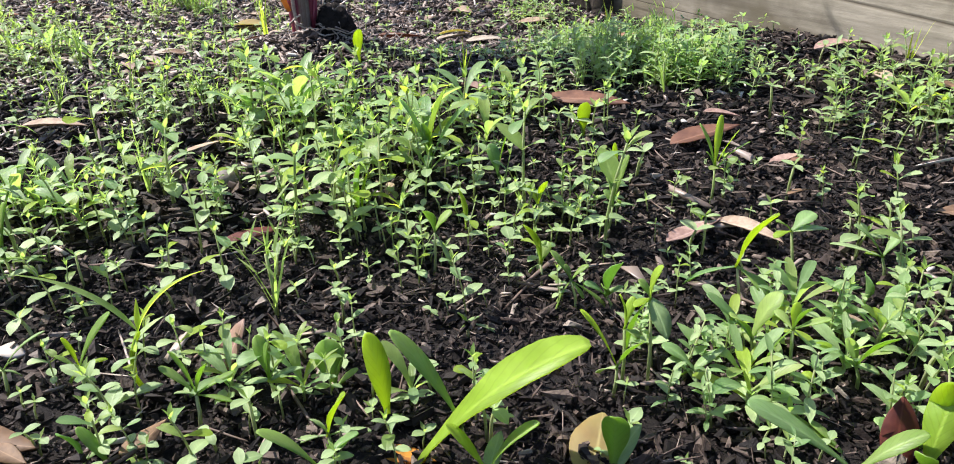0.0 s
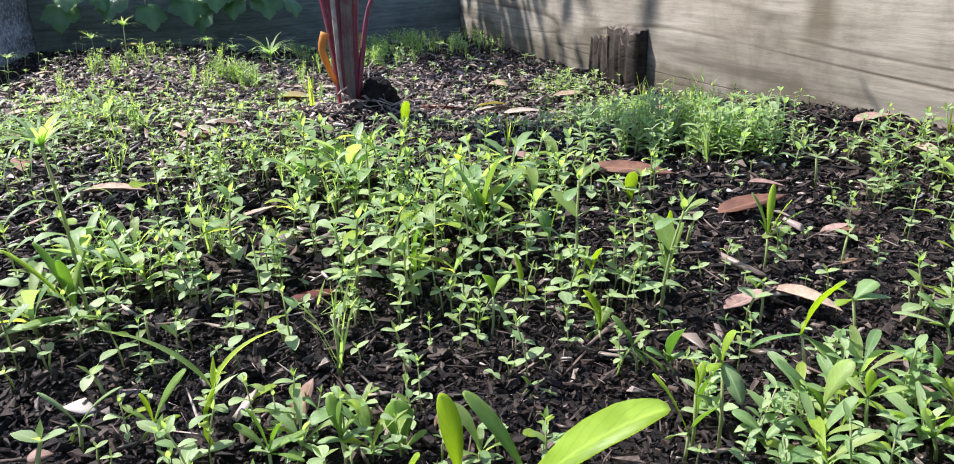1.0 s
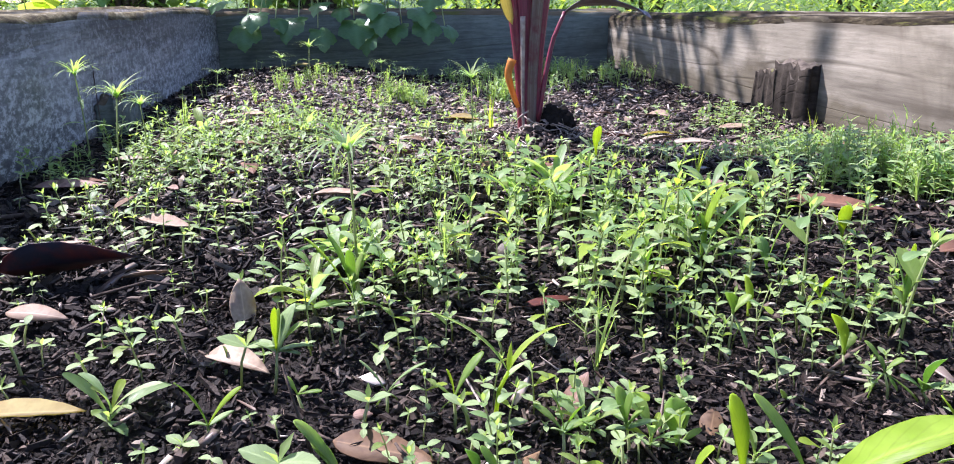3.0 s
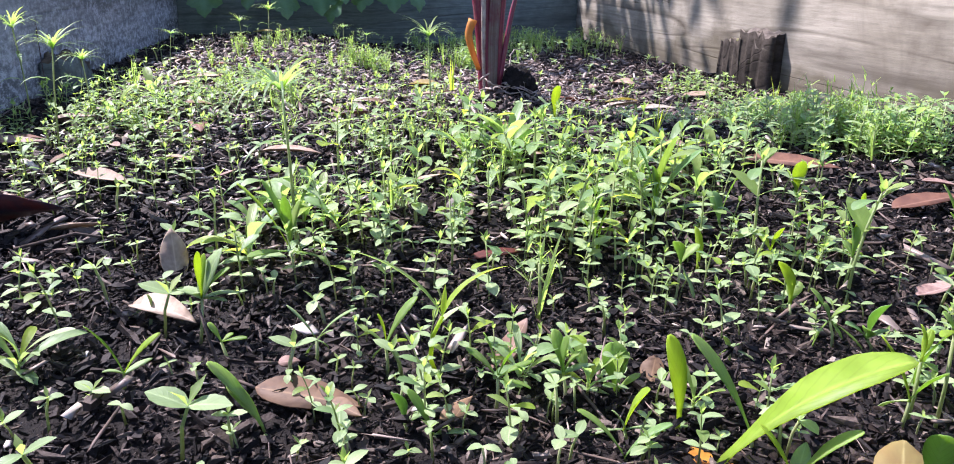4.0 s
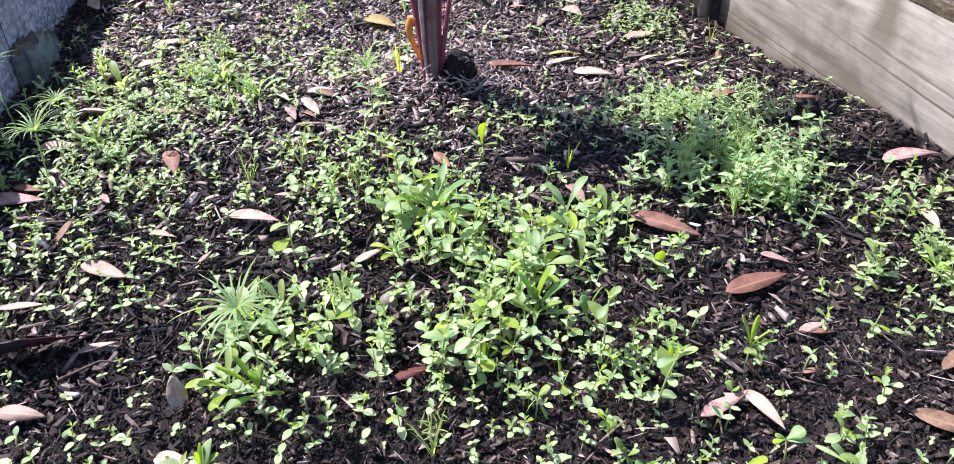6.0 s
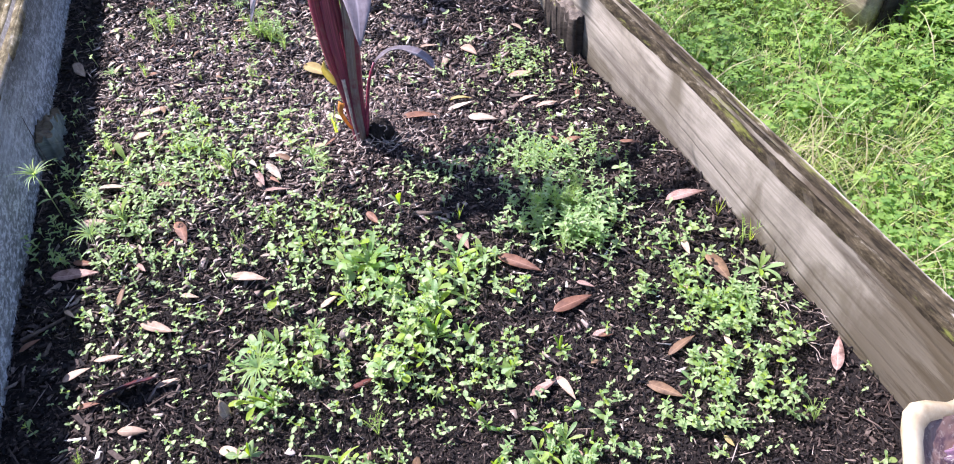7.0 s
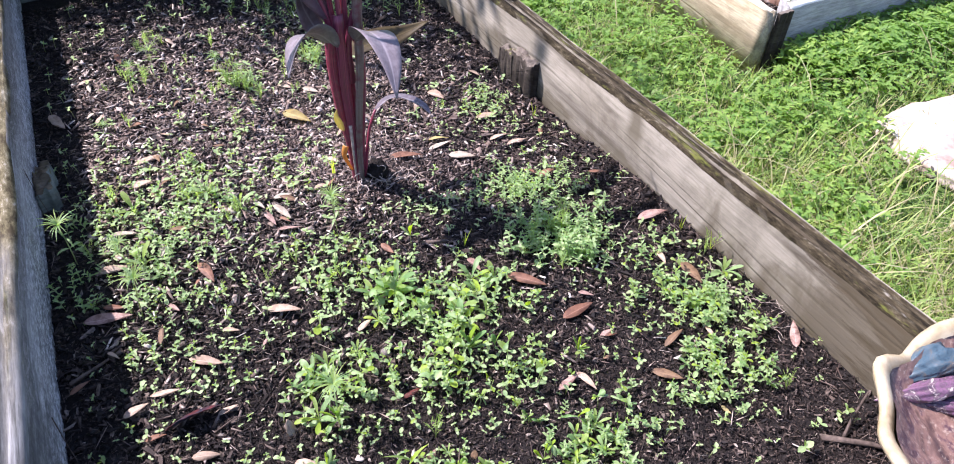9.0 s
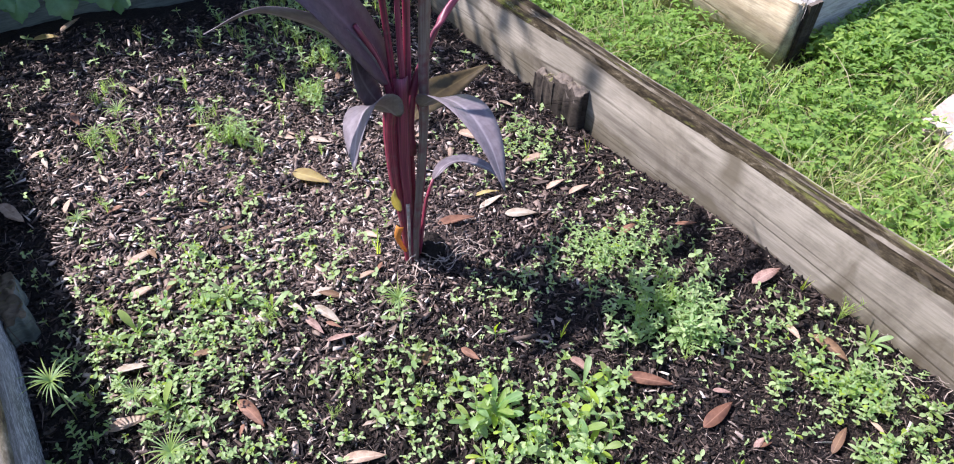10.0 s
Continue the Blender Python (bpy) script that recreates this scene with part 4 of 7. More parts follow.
border = [clump(26, 0.10, 0.6) for _ in range(6)]
scatter_geo("weeds", border, [M["shrub"], M["bright"]], [(rng.randrange(6), rng.uniform(-4.5, 5.5), 3.0 + 1.8 * rng.random() ** 1.5, LAWN, rng.uniform(0, 6.283), rng.uniform(0.8, 1.6)) for _ in range(420)], "bank of tall bright green weeds beyond the lawn", "weeds")


# ---- the red-stemmed plant ----
def curve(points, n):
    """Points along a smooth line through those given."""
    p = [Vector(x) for x in points]
    p = [p[0] * 2 - p[1]] + p + [p[-1] * 2 - p[-2]]
    out = []
    for i in range(n + 1):
        u = i / n * (len(p) - 3)
        j = min(int(u), len(p) - 4)
        t = u - j
        a, b, c, d = p[j:j + 4]
        out.append(0.5 * (2 * b + (c - a) * t + (2 * a - 5 * b + 4 * c - d) * t * t + (3 * b - a - 3 * c + d) * t ** 3))
    return out


def strap(points, width, facing, kind="lance", n=16, fold=0.25, wave=0.0, twist=0.0):
    """A leaf along a curved line; facing: the way its upper side looks."""
    line = curve(points, n)
    v, uv = [], []
    for i, c in enumerate(line):
        s = i / n
        d = (line[min(i + 1, n)] - line[max(i - 1, 0)]).normalized()
        side = d.cross(Vector(facing)).normalized()
        side = Matrix.Rotation(radians(twist) * s, 3, d) @ side
        up = side.cross(d).normalized()
        if kind == "sheath":
            w = width * (0.50 + 0.50 * s) / 2
        else:
            w = max(0.03, float(profile(kind, np.array([s]))[0])) * width / 2
        for q in (-1.0, -0.55, 0.0, 0.55, 1.0):
            ripple = wave * width * math.sin(7 * s + 2 * q) * abs(q)
            v.append(c + side * (w * q) + up * (fold * w * abs(q) ** 1.3 + ripple))
            uv.append((s, 0.5 + 0.5 * q))
    f = [(5 * i + j, 5 * i + j + 1, 5 * i + j + 6, 5 * i + j + 5) for i in range(n) for j in range(4)]
    return np.array([tuple(x) for x in v]), np.array(f), np.array(uv)


def plant():
    root = empty("cordyline_plant", Matrix.Translation((0, 0, 0)))
    front = (0.0, -1.0, 0.1)
    # stems that fill the middle of the bundle
    for pts, r0, r1, mat in (
        ([(-0.010, 0.003, -0.05), (-0.014, 0.003, 0.10), (-0.019, 0.002, 0.22), (-0.018, 0.000, 0.33), (-0.022, 0.002, 0.44), (-0.030, 0.006, 0.58)], 0.0070, 0.0045, "cane"),
        ([(-0.002, 0.003, -0.05), (-0.000, 0.004, 0.10), (0.003, 0.005, 0.22), (0.000, 0.004, 0.34), (0.006, 0.004, 0.46), (0.010, 0.006, 0.60)], 0.0070, 0.0045, "cane"),
        ([(-0.006, -0.002, -0.05), (-0.009, -0.004, 0.12), (-0.009, -0.005, 0.24), (-0.008, -0.006, 0.34), (-0.009, -0.004, 0.45), (-0.008, -0.002, 0.58)], 0.0065, 0.004, "cane_pink"),
        ([(0.003, 0.000, 0.25), (0.002, -0.002, 0.33), (0.023, 0.000, 0.40), (0.056, 0.006, 0.450), (0.092, 0.016, 0.478), (0.135, 0.032, 0.500)], 0.008, 0.0045, "cane_pink"),
        ([(0.003, 0.003, 0.02), (0.011, 0.006, 0.14), (0.026, 0.005, 0.246), (0.026, -0.004, 0.330), (0.012, -0.012, 0.362)], 0.0042, 0.0040, "cane"),
        ([(-0.017, 0.002, 0.28), (-0.026, 0.002, 0.37), (-0.042, 0.002, 0.436), (-0.068, 0.002, 0.492)], 0.007, 0.004, "cane_pink"),
        ([(0.002, 0.004, 0.30), (0.006, 0.004, 0.425), (0.012, 0.008, 0.52), (0.016, 0.012, 0.62)], 0.006, 0.004, "cane_pink"),
    ):
        part("stem", tube([tuple(q) for q in curve(pts, 14)], r0, r1, 9, 0.75), M[mat], root, "deep red streaked stem")
    # sheaths wrapped round them
    for pts, w, facing, mat, said in (
        ([(-0.015, -0.001, -0.03), (-0.021, -0.004, 0.10), (-0.033, -0.006, 0.21), (-0.036, -0.008, 0.31), (-0.028, -0.010, 0.37)], 0.024, (-0.6, -1, 0), "cane", "dark red leaf sheath"),
        ([(-0.007, -0.007, -0.03), (-0.013, -0.011, 0.12), (-0.018, -0.015, 0.24), (-0.016, -0.016, 0.33), (-0.014, -0.014, 0.40)], 0.022, (-0.2, -1, 0), "cane_pink", "magenta leaf sheath"),
        ([(0.005, -0.002, -0.03), (0.011, -0.004, 0.10), (0.024, -0.005, 0.21), (0.029, -0.006, 0.30), (0.020, -0.008, 0.36)], 0.022, (0.7, -1, 0), "cane", "dark red leaf sheath"),
        ([(-0.004, -0.010, -0.02), (-0.001, -0.015, 0.10), (0.007, -0.020, 0.20), (0.019, -0.019, 0.30), (0.027, -0.012, 0.40), (0.036, -0.004, 0.48), (0.046, 0.002, 0.58)], 0.026, (0.25, -1, 0), "sheath", "dry grey-brown leaf sheath running up the stems"),
        ([(-0.014, -0.007, -0.01), (-0.016, -0.009, 0.05), (-0.016, -0.012, 0.11), (-0.016, -0.013, 0.16)], 0.007, (-0.2, -1, 0), "root", "pale torn strip on the stems"),
        ([(-0.022, -0.004, 0.040), (-0.030, -0.004, 0.062), (-0.036, -0.004, 0.086), (-0.030, -0.004, 0.106)], 0.013, (-0.7, -1, 0.2), "orange_sheath", "torn orange sheath at the foot of the stems"),
    ):
        part("sheath", thick(strap(pts, w, facing, "sheath", 14, -0.55), 0.0010), M[mat], root, said)
    # leaves: the line of the midrib, width, the way the upper side looks
    for j, (pts, w, facing, fold, twist) in enumerate((
        ([(-0.020, -0.010, 0.335), (-0.050, -0.016, 0.372), (-0.082, -0.034, 0.388), (-0.112, -0.066, 0.380), (-0.134, -0.096, 0.352)], 0.064, (-0.2, 0.35, 1), 0.22, 20),
        ([(0.012, -0.014, 0.345), (0.020, -0.060, 0.385), (0.026, -0.118, 0.398), (0.022, -0.178, 0.384), (0.010, -0.232, 0.352)], 0.062, (0.45, 0.25, 1), 0.20, 14),
        ([(0.046, 0.014, 0.162), (0.080, 0.026, 0.172), (0.114, 0.020, 0.170), (0.142, -0.010, 0.162), (0.152, -0.034, 0.152)], 0.036, (0, 0.5, 1), 0.25, 8),
        ([(-0.026, 0.000, 0.390), (-0.050, 0.000, 0.445), (-0.084, 0.002, 0.505), (-0.128, 0.008, 0.566), (-0.190, 0.018, 0.612), (-0.262, 0.030, 0.618)], 0.078, (0.55, -0.7, 0.6), 0.22, -10),
        ([(-0.034, 0.004, 0.385), (-0.064, 0.006, 0.440), (-0.100, 0.010, 0.486), (-0.142, 0.012, 0.518), (-0.190, 0.012, 0.540), (-0.250, 0.010, 0.532)], 0.044, (0.2, 0.5, 1), 0.30, 16),
        ([(-0.040, 0.008, 0.352), (-0.060, 0.008, 0.395), (-0.070, 0.008, 0.435), (-0.070, 0.008, 0.490)], 0.044, (0.4, -1, 0.1), 0.15, 25),
        ([(0.120, 0.026, 0.495), (0.165, 0.044, 0.515), (0.225, 0.064, 0.510), (0.290, 0.084, 0.470)], 0.062, (0, 0, 1), 0.25, 10),
        ([(-0.030, 0.006, 0.52), (-0.040, 0.010, 0.60), (-0.062, 0.020, 0.68), (-0.110, 0.040, 0.74), (-0.175, 0.070, 0.74)], 0.055, (0.6, -0.6, 0.6), 0.22, 15),
        ([(0.012, 0.008, 0.54), (0.030, 0.020, 0.63), (0.060, 0.040, 0.71), (0.115, 0.070, 0.76), (0.180, 0.100, 0.74)], 0.055, (-0.5, -0.7, 0.6), 0.22, -15),
    )):
        grey = j in (0, 1, 2, 4, 5)
        part("leaf", thick(strap(pts, w, facing, "lance", 18, fold, 0.02, twist), 0.0008), M["dusk" if grey else "purple"], root, "drooping dusky grey strap leaf" if grey else "dark purple strap leaf")
    part("dead_leaf", thick(strap([(0.010, 0.012, 0.300), (0.052, 0.050, 0.292), (0.098, 0.082, 0.276), (0.150, 0.098, 0.272), (0.205, 0.090, 0.292)], 0.052, (-0.4, -0.6, 1), "lance", 16, 0.3, 0.03, 18), 0.0007), M["olive"], root, "olive brown withered leaf")
    part("yellow_leaf", thick(strap([(-0.030, -0.012, 0.150), (-0.038, -0.016, 0.176), (-0.044, -0.020, 0.196), (-0.041, -0.020, 0.212)], 0.013, (-0.4, -1, 0.2), "lance", 10, 0.4, 0.03, 20), 0.0007), DEAD["yellow"], root, "yellowing leaf folded against the stems")
    part("stalk", tube([tuple(q) for q in curve([(0.006, -0.002, 0.020), (0.016, 0.002, 0.070), (0.030, 0.010, 0.125), (0.048, 0.015, 0.163)], 10)], 0.0042, 0.0028, 7), M["cane"], root, "thin red leaf stalk")
    bm = bmesh.new()
    bmesh.ops.create_icosphere(bm, subdivisions=4, radius=1)
    for v in bm.verts:
        d = 1 + 0.20 * noise.noise(v.co * 2.6) + 0.12 * noise.noise(v.co * 8) + 0.06 * noise.noise(v.co * 20)
        v.co = Vector((v.co.x * 0.026 * d + 0.032, v.co.y * 0.026 * d + 0.002, v.co.z * 0.027 * d + 0.016))
    bm_object("root_ball", bm, M["root_ball"], root)
    for i in range(14):
        a = rng.uniform(-2.6, 0.9)
        p = Vector((0.016 * math.cos(a), 0.016 * math.sin(a) - 0.004, rng.uniform(0.010, 0.040)))
        pts = [tuple(p)]
        d = Vector((math.cos(a), math.sin(a), 0.1))
        for _ in range(8):
            d = (d + Vector((rng.gauss(0, 0.7), rng.gauss(0, 0.7), rng.gauss(-0.16, 0.5)))).normalized()
            p = p + d * 0.009
            p.z = max(p.z, 0.012)
            pts.append(tuple(p))
        part("root", tube(pts, 0.0013, 0.0007, 5), M["root"], root, "pale curling root")
    return tagged(root, "red-stemmed cordyline with dusky purple leaves in the bed", "plant")


plant()


# ---- seedlings ----
def make_cotyledon(r):
    h = r.uniform(0.008, 0.024)
    lx, ly = r.uniform(-0.004, 0.004), r.uniform(-0.004, 0.004)
    out = [("stem", tube([(0, 0, -0.004), (lx * 0.4, ly * 0.4, h * 0.6), (lx, ly, h)], 0.0009, 0.0007, 4), "stem")]
    ln, a = r.uniform(0.008, 0.0145), r.uniform(0, 360)
    for j in range(2):
        out.append(("leaf", leaf(ln * r.uniform(0.85, 1.1), ln * r.uniform(0.50, 0.72), "oval", 4, r.uniform(0, 30), -r.uniform(5, 45), a + 180 * j + r.uniform(-20, 20), 0.18, (lx, ly, h)), "pale"))
    if r.random() < 0.6:
        for j in range(2):
            out.append(("leaf", leaf(ln * 0.8, ln * 0.28, "lance", 2, r.uniform(40, 70), -20, a + 90 + 180 * j, 0.3, (lx, ly, h)), "leaf"))
    return out


def make_zinnia(r, h=None):
    h = h or r.uniform(0.03, 0.055)
    lx, ly = r.uniform(-0.18, 0.18) * h, r.uniform(-0.18, 0.18) * h
    at = lambda s: (lx * s * s, ly * s * s, h * s)
    out = [("stem", tube([(0, 0, -0.005), at(0.35), at(0.7), at(1.0)], 0.0008, 0.0005, 5), "stem")]
    a = r.uniform(0, 360)
    levels = (0.34, 0.66, 0.93) if h > 0.032 else (0.45, 0.9)
    for i, s in enumerate(levels):
        for j in range(2):
            ln = r.uniform(0.012, 0.023) * (1.0 if i < 2 else 0.8) * (0.75 + h * 7) * 0.85
            if i == 0:
                out.append(("leaf", leaf(ln * 0.85, ln * 0.52, "oval", 4, r.uniform(-5, 25), -r.uniform(15, 40), a + 180 * j + r.uniform(-15, 15), 0.2, at(s)), "pale"))
            else:
                out.append(("leaf", leaf(ln, ln * r.uniform(0.34, 0.52), "oval" if r.random() < 0.45 else "spat", 5, r.uniform(12, 58), -r.uniform(20, 65), a + 90 * i + 180 * j + r.uniform(-15, 15), 0.25, at(s)), ("leaf", "mint", "pale", "leaf", "mint", "bright")[r.randrange(6)]))
    for j in range(3):
        out.append(("bud_leaf", leaf(0.009, 0.003, "lance", 3, r.uniform(55, 80), -15, a + 120 * j, 0.4, at(1.0)), "leaf"))
    return out


def make_paired(r, h=None):
    """Broad oval leaves on short drooping stalks, over two round seed leaves."""
    h = h or r.uniform(0.025, 0.05)
    lx, ly = r.uniform(-0.2, 0.2) * h, r.uniform(-0.2, 0.2) * h
    at = lambda s: (lx * s * s, ly * s * s, h * s)
    out = [("stem", tube([(0, 0, -0.005), at(0.3), at(0.65), at(1.0)], 0.0008, 0.0005, 5), "stem")]
    a = r.uniform(0, 360)
    for j in range(2):
        ln = r.uniform(0.010, 0.015)
        out.append(("leaf", leaf(ln, ln * r.uniform(0.55, 0.72), "oval", 5, r.uniform(-5, 25), -r.uniform(5, 30), a + 180 * j + r.uniform(-20, 20), 0.15, at(0.36)), "pale"))
    for i in range(r.randint(1, 2)):
        for j in range(2):
            ln = r.uniform(0.014, 0.026) * (0.6 + 9 * h) * (1 - 0.25 * i)
            out.append(("leaf", leaf(ln, ln * r.uniform(0.36, 0.52), "spat", 7, r.uniform(15, 55), -r.uniform(30, 85), a + 90 * (i + 1) + 180 * j + r.uniform(-22, 22), 0.22, at(0.66 + 0.3 * i), 0.02, r.uniform(-18, 18)), ("leaf", "leaf", "mint", "pale", "mint", "bright")[r.randrange(6)]))
    for j in range(2):
        out.append(("bud_leaf", leaf(0.008, 0.0030, "lance", 3, r.uniform(58, 82), -15, a + 180 * j, 0.4, at(1.0)), "leaf"))
    return out


def make_calendula(r, h=None):
    h = h or r.uniform(0.03, 0.055)
    out = [("stem", tube([(0, 0, -0.005), (0.001, 0, h * 0.12), (0, 0.001, h * 0.24)], 0.0012, 0.0010, 5), "stem")]
    a, n = r.uniform(0, 360), r.randint(5, 8)
    for j in range(n):
        ln = h * r.uniform(0.55, 1.0)
        out.append(("leaf", leaf(ln, ln * r.uniform(0.16, 0.26), "spat", 7, r.uniform(40, 78), -r.uniform(25, 75), a + 137 * j, 0.3, (0, 0, h * (0.1 + 0.03 * j)), 0.02, r.uniform(-15, 15)), ("leaf", "leaf", "mint", "pale", "mint", "bright")[r.randrange(6)]))
    for j in range(2):
        out.append(("leaf", leaf(0.017, 0.0085, "oval", 4, 15, -35, a + 60 + 180 * j, 0.2, (0, 0, h * 0.1)), "pale"))
    return out


def make_cosmos(r, h=None):
    h = h or r.uniform(0.06, 0.10)
    lx, ly = r.uniform(-0.1, 0.1) * h, r.uniform(-0.1, 0.1) * h
    at = lambda s: (lx * s * s, ly * s * s, h * s)
    out = [("stem", tube([(0, 0, -0.005), at(0.3), at(0.6), at(0.94)], 0.0008, 0.0006, 5), "stem")]
    a = r.uniform(0, 360)
    for j in range(2):
        out.append(("leaf", leaf(0.020, 0.0045, "lance", 4, 35, -75, a + 180 * j, 0.25, at(0.42)), "pale"))
    for j in range(2):
        out.append(("leaf", leaf(0.026, 0.0030, "lance", 5, 40, -95, a + 90 + 180 * j, 0.25, at(0.66)), "mint"))
    for j in range(6):
        frond = []
        ln, el, bd, az = r.uniform(0.030, 0.044), r.uniform(40, 66), -r.uniform(60, 105), a + 60 * j + r.uniform(-12, 12)
        frond.append(strip(ln, 0.0019, 7, el, bd, az, at(0.94)))
        for s in (-14, 14, -30, 30):
            frond.append(strip(ln * r.uniform(0.50, 0.88), 0.0014, 6, el - 4, bd, az + s, at(0.95)))
        out.append(("frond", joined(frond), ("mint", "leaf")[j % 2]))
    return out


def make_feathery(r, h=None):
    h = h or r.uniform(0.03, 0.055)
    out = [("stem", tube([(0, 0, -0.005), (0.001, 0, h * 0.3), (0.002, 0.001, h * 0.6)], 0.0010, 0.0007, 5), "stem")]
    for i in range(6):
        az, el, ln = r.uniform(0, 360), r.uniform(66, 86), h * r.uniform(0.7, 1.0)
        frond = [strip(ln, 0.0013, 5, el, -r.uniform(0, 25), az, (0.0005, 0, h * 0.04 * i))]
        for _ in range(5):
            q = r.uniform(0.45, 0.95) * ln
            o = (q * math.cos(radians(el)) * math.cos(radians(az)), q * math.cos(radians(el)) * math.sin(radians(az)), h * 0.04 * i + q * math.sin(radians(el)))
            frond.append(strip(h * r.uniform(0.12, 0.26), 0.0013, 3, r.uniform(25, 75), -15, r.uniform(0, 360), o))
        out.append(("frond", joined(frond), "leaf"))
    return out


def make_leafy(r, h=None):
    """A bushy many-leaved seedling of small linear leaves."""
    h = h or r.uniform(0.03, 0.06)
    lx, ly = r.uniform(-0.2, 0.2) * h, r.uniform(-0.2, 0.2) * h
    at = lambda s: (lx * s, ly * s, h * s)
    out = [("stem", tube([(0, 0, -0.005), at(0.5), at(1.0)], 0.0008, 0.0005, 4), "stem")]
    a = r.uniform(0, 360)
    for i in range(5):
        for j in range(2):
            ln = r.uniform(0.012, 0.019) * (1.1 - 0.1 * i)
            out.append(("leaf", leaf(ln, ln * r.uniform(0.28, 0.44), "oval", 4, r.uniform(10, 55), -r.uniform(15, 50), a + 90 * i + 180 * j + r.uniform(-15, 15), 0.3, at(0.2 + 0.19 * i)), "mint" if r.random() < 0.7 else "pale"))
    return out


def make_arched(r, h=0.055):
    """One seedling with two long arching leaves."""
    top = (0.003, 0, h * 0.50)
    return [
        ("stem", tube([(0.002, 0, -0.005), (-0.002, 0, h * 0.14), (-0.001, 0, h * 0.34), top], 0.0011, 0.0009, 6), "bright"),
        ("leaf", leaf(0.052, 0.0046, "lance", 12, 62, -52, 170, 0.35, top, 0.0, 20), "leaf"),
        ("leaf", leaf(0.037, 0.0056, "lance", 12, 68, -66, 8, 0.35, top, 0.0, -25), "bright"),
        ("leaf", leaf(0.014, 0.0026, "lance", 4, 72, 10, 60, 0.3, top), "bright"),
        ("leaf", leaf(0.016, 0.0038, "lance", 5, 50, -30, 12, 0.3, (0, 0, h * 0.40)), "pale"),
    ]


def make_grass(r, h=0.08):
    out = []
    for j in range(4):
        out.append(("blade", strip(h * r.uniform(0.6, 1.05), 0.0035, 6, r.uniform(76, 88), -r.uniform(5, 25), r.uniform(0, 360), (r.uniform(-0.003, 0.003), 0, -0.004)), "bright"))
    return out


MAKERS = {"paired": make_paired, "cotyledon": make_cotyledon, "zinnia": make_zinnia, "calendula": make_calendula, "cosmos": make_cosmos, "feathery": make_feathery, "leafy": make_leafy, "arched": make_arched, "grass": make_grass}
SAID = {
    "paired": "green seedling with broad oval leaves over round seed leaves",
    "cotyledon": "tiny pale green seedling with two oval seed leaves",
    "zinnia": "upright green seedling with paired oval leaves",
    "calendula": "green seedling with a rosette of spoon-shaped leaves",
    "cosmos": "tall thin seedling topped with feathery fronds",
    "feathery": "fine-leaved feathery green seedling",
    "leafy": "bushy blue-green seedling with small oval leaves",
    "arched": "yellow-green seedling with two long arching leaves",
    "grass": "upright yellow-green grass shoot",
}
models = {}


def build_seedling(kind, variant, h):
    r = random.Random(kind + str(variant))
    root = empty("seedling")
    for name, geo, mat in MAKERS[kind](r) if kind == "cotyledon" else MAKERS[kind](r, h):
        part(name, geo, M[mat], root)
    return tagged(root, SAID[kind] + " in mulch", "seedling", "seedlings in the bed")


DESIGN_H = {"paired": 0.042, "cotyledon": 0.016, "zinnia": 0.045, "calendula": 0.045, "cosmos": 0.085, "feathery": 0.048, "leafy": 0.045, "arched": 0.055, "grass": 0.08}


def sow(kind, x, y, h=None, lean=0.0, turn=None):
    """One seedling that can be told apart."""
    variant = rng.randrange(4) if kind not in ("arched",) else 0
    size = 1.0 if h is None else max(0.45, min(1.9, h / DESIGN_H[kind]))
    turn = rng.uniform(0, 360) if turn is None else turn
    m = pose(x, y, soil_z(x, y) + 0.002, 0, math.degrees(math.atan2(lean, max(h or 0.05, 0.02))) * 0.6, 0) @ pose(0, 0, 0, 0, 0, turn)
    key = (kind, variant)
    if key not in models:
        models[key] = build_seedling(kind, variant, DESIGN_H[kind])
        ob = models[key]
    else:
        ob = copy_thing(models[key], m)
    ob.matrix_basis = m @ Matrix.Diagonal((size, size, size, 1))
    return ob


sow("arched", -0.168, -0.669, 0.060, 0.004, 0)
sow("feathery", -0.107, -0.631, 0.059, 0.007)
sow("calendula", -0.358, -0.643, 0.037, 0.020)
sow("zinnia", -0.357, -0.558, 0.021, 0.008)
sow("cosmos", -0.237, -0.535, 0.116, 0.010)
sow("cosmos", -0.487, -0.192, 0.112, 0.017)
sow("cosmos", -0.580, -0.005, 0.118, 0.012)
sow("cosmos", -0.496, -0.056, 0.084, 0.017)
sow("cosmos", -0.488, 0.339, 0.077, 0.016)
sow("cosmos", -0.392, 0.563, 0.079, 0.003)
sow("cosmos", -0.345, 0.589, 0.099, 0.008)
sow("cosmos", -0.197, 0.561, 0.079, 0.006)
sow("cosmos", -0.157, 0.513, 0.076, 0.006)
sow("zinnia", 0.082, -0.625, 0.064, -0.001)
sow("zinnia", 0.098, -0.573, 0.018, 0.001)
sow("zinnia", -0.187, -0.592, 0.027, 0.005)
sow("calendula", -0.264, -0.533, 0.058, -0.009)
sow("zinnia", -0.158, -0.480, 0.052, 0.002)
sow("zinnia", -0.105, -0.398, 0.043, 0.006)
sow("zinnia", -0.052, -0.410, 0.059, 0.004)
sow("zinnia", 0.072, -0.315, 0.044, 0.020)
sow("zinnia", 0.095, -0.398, 0.050, -0.001)
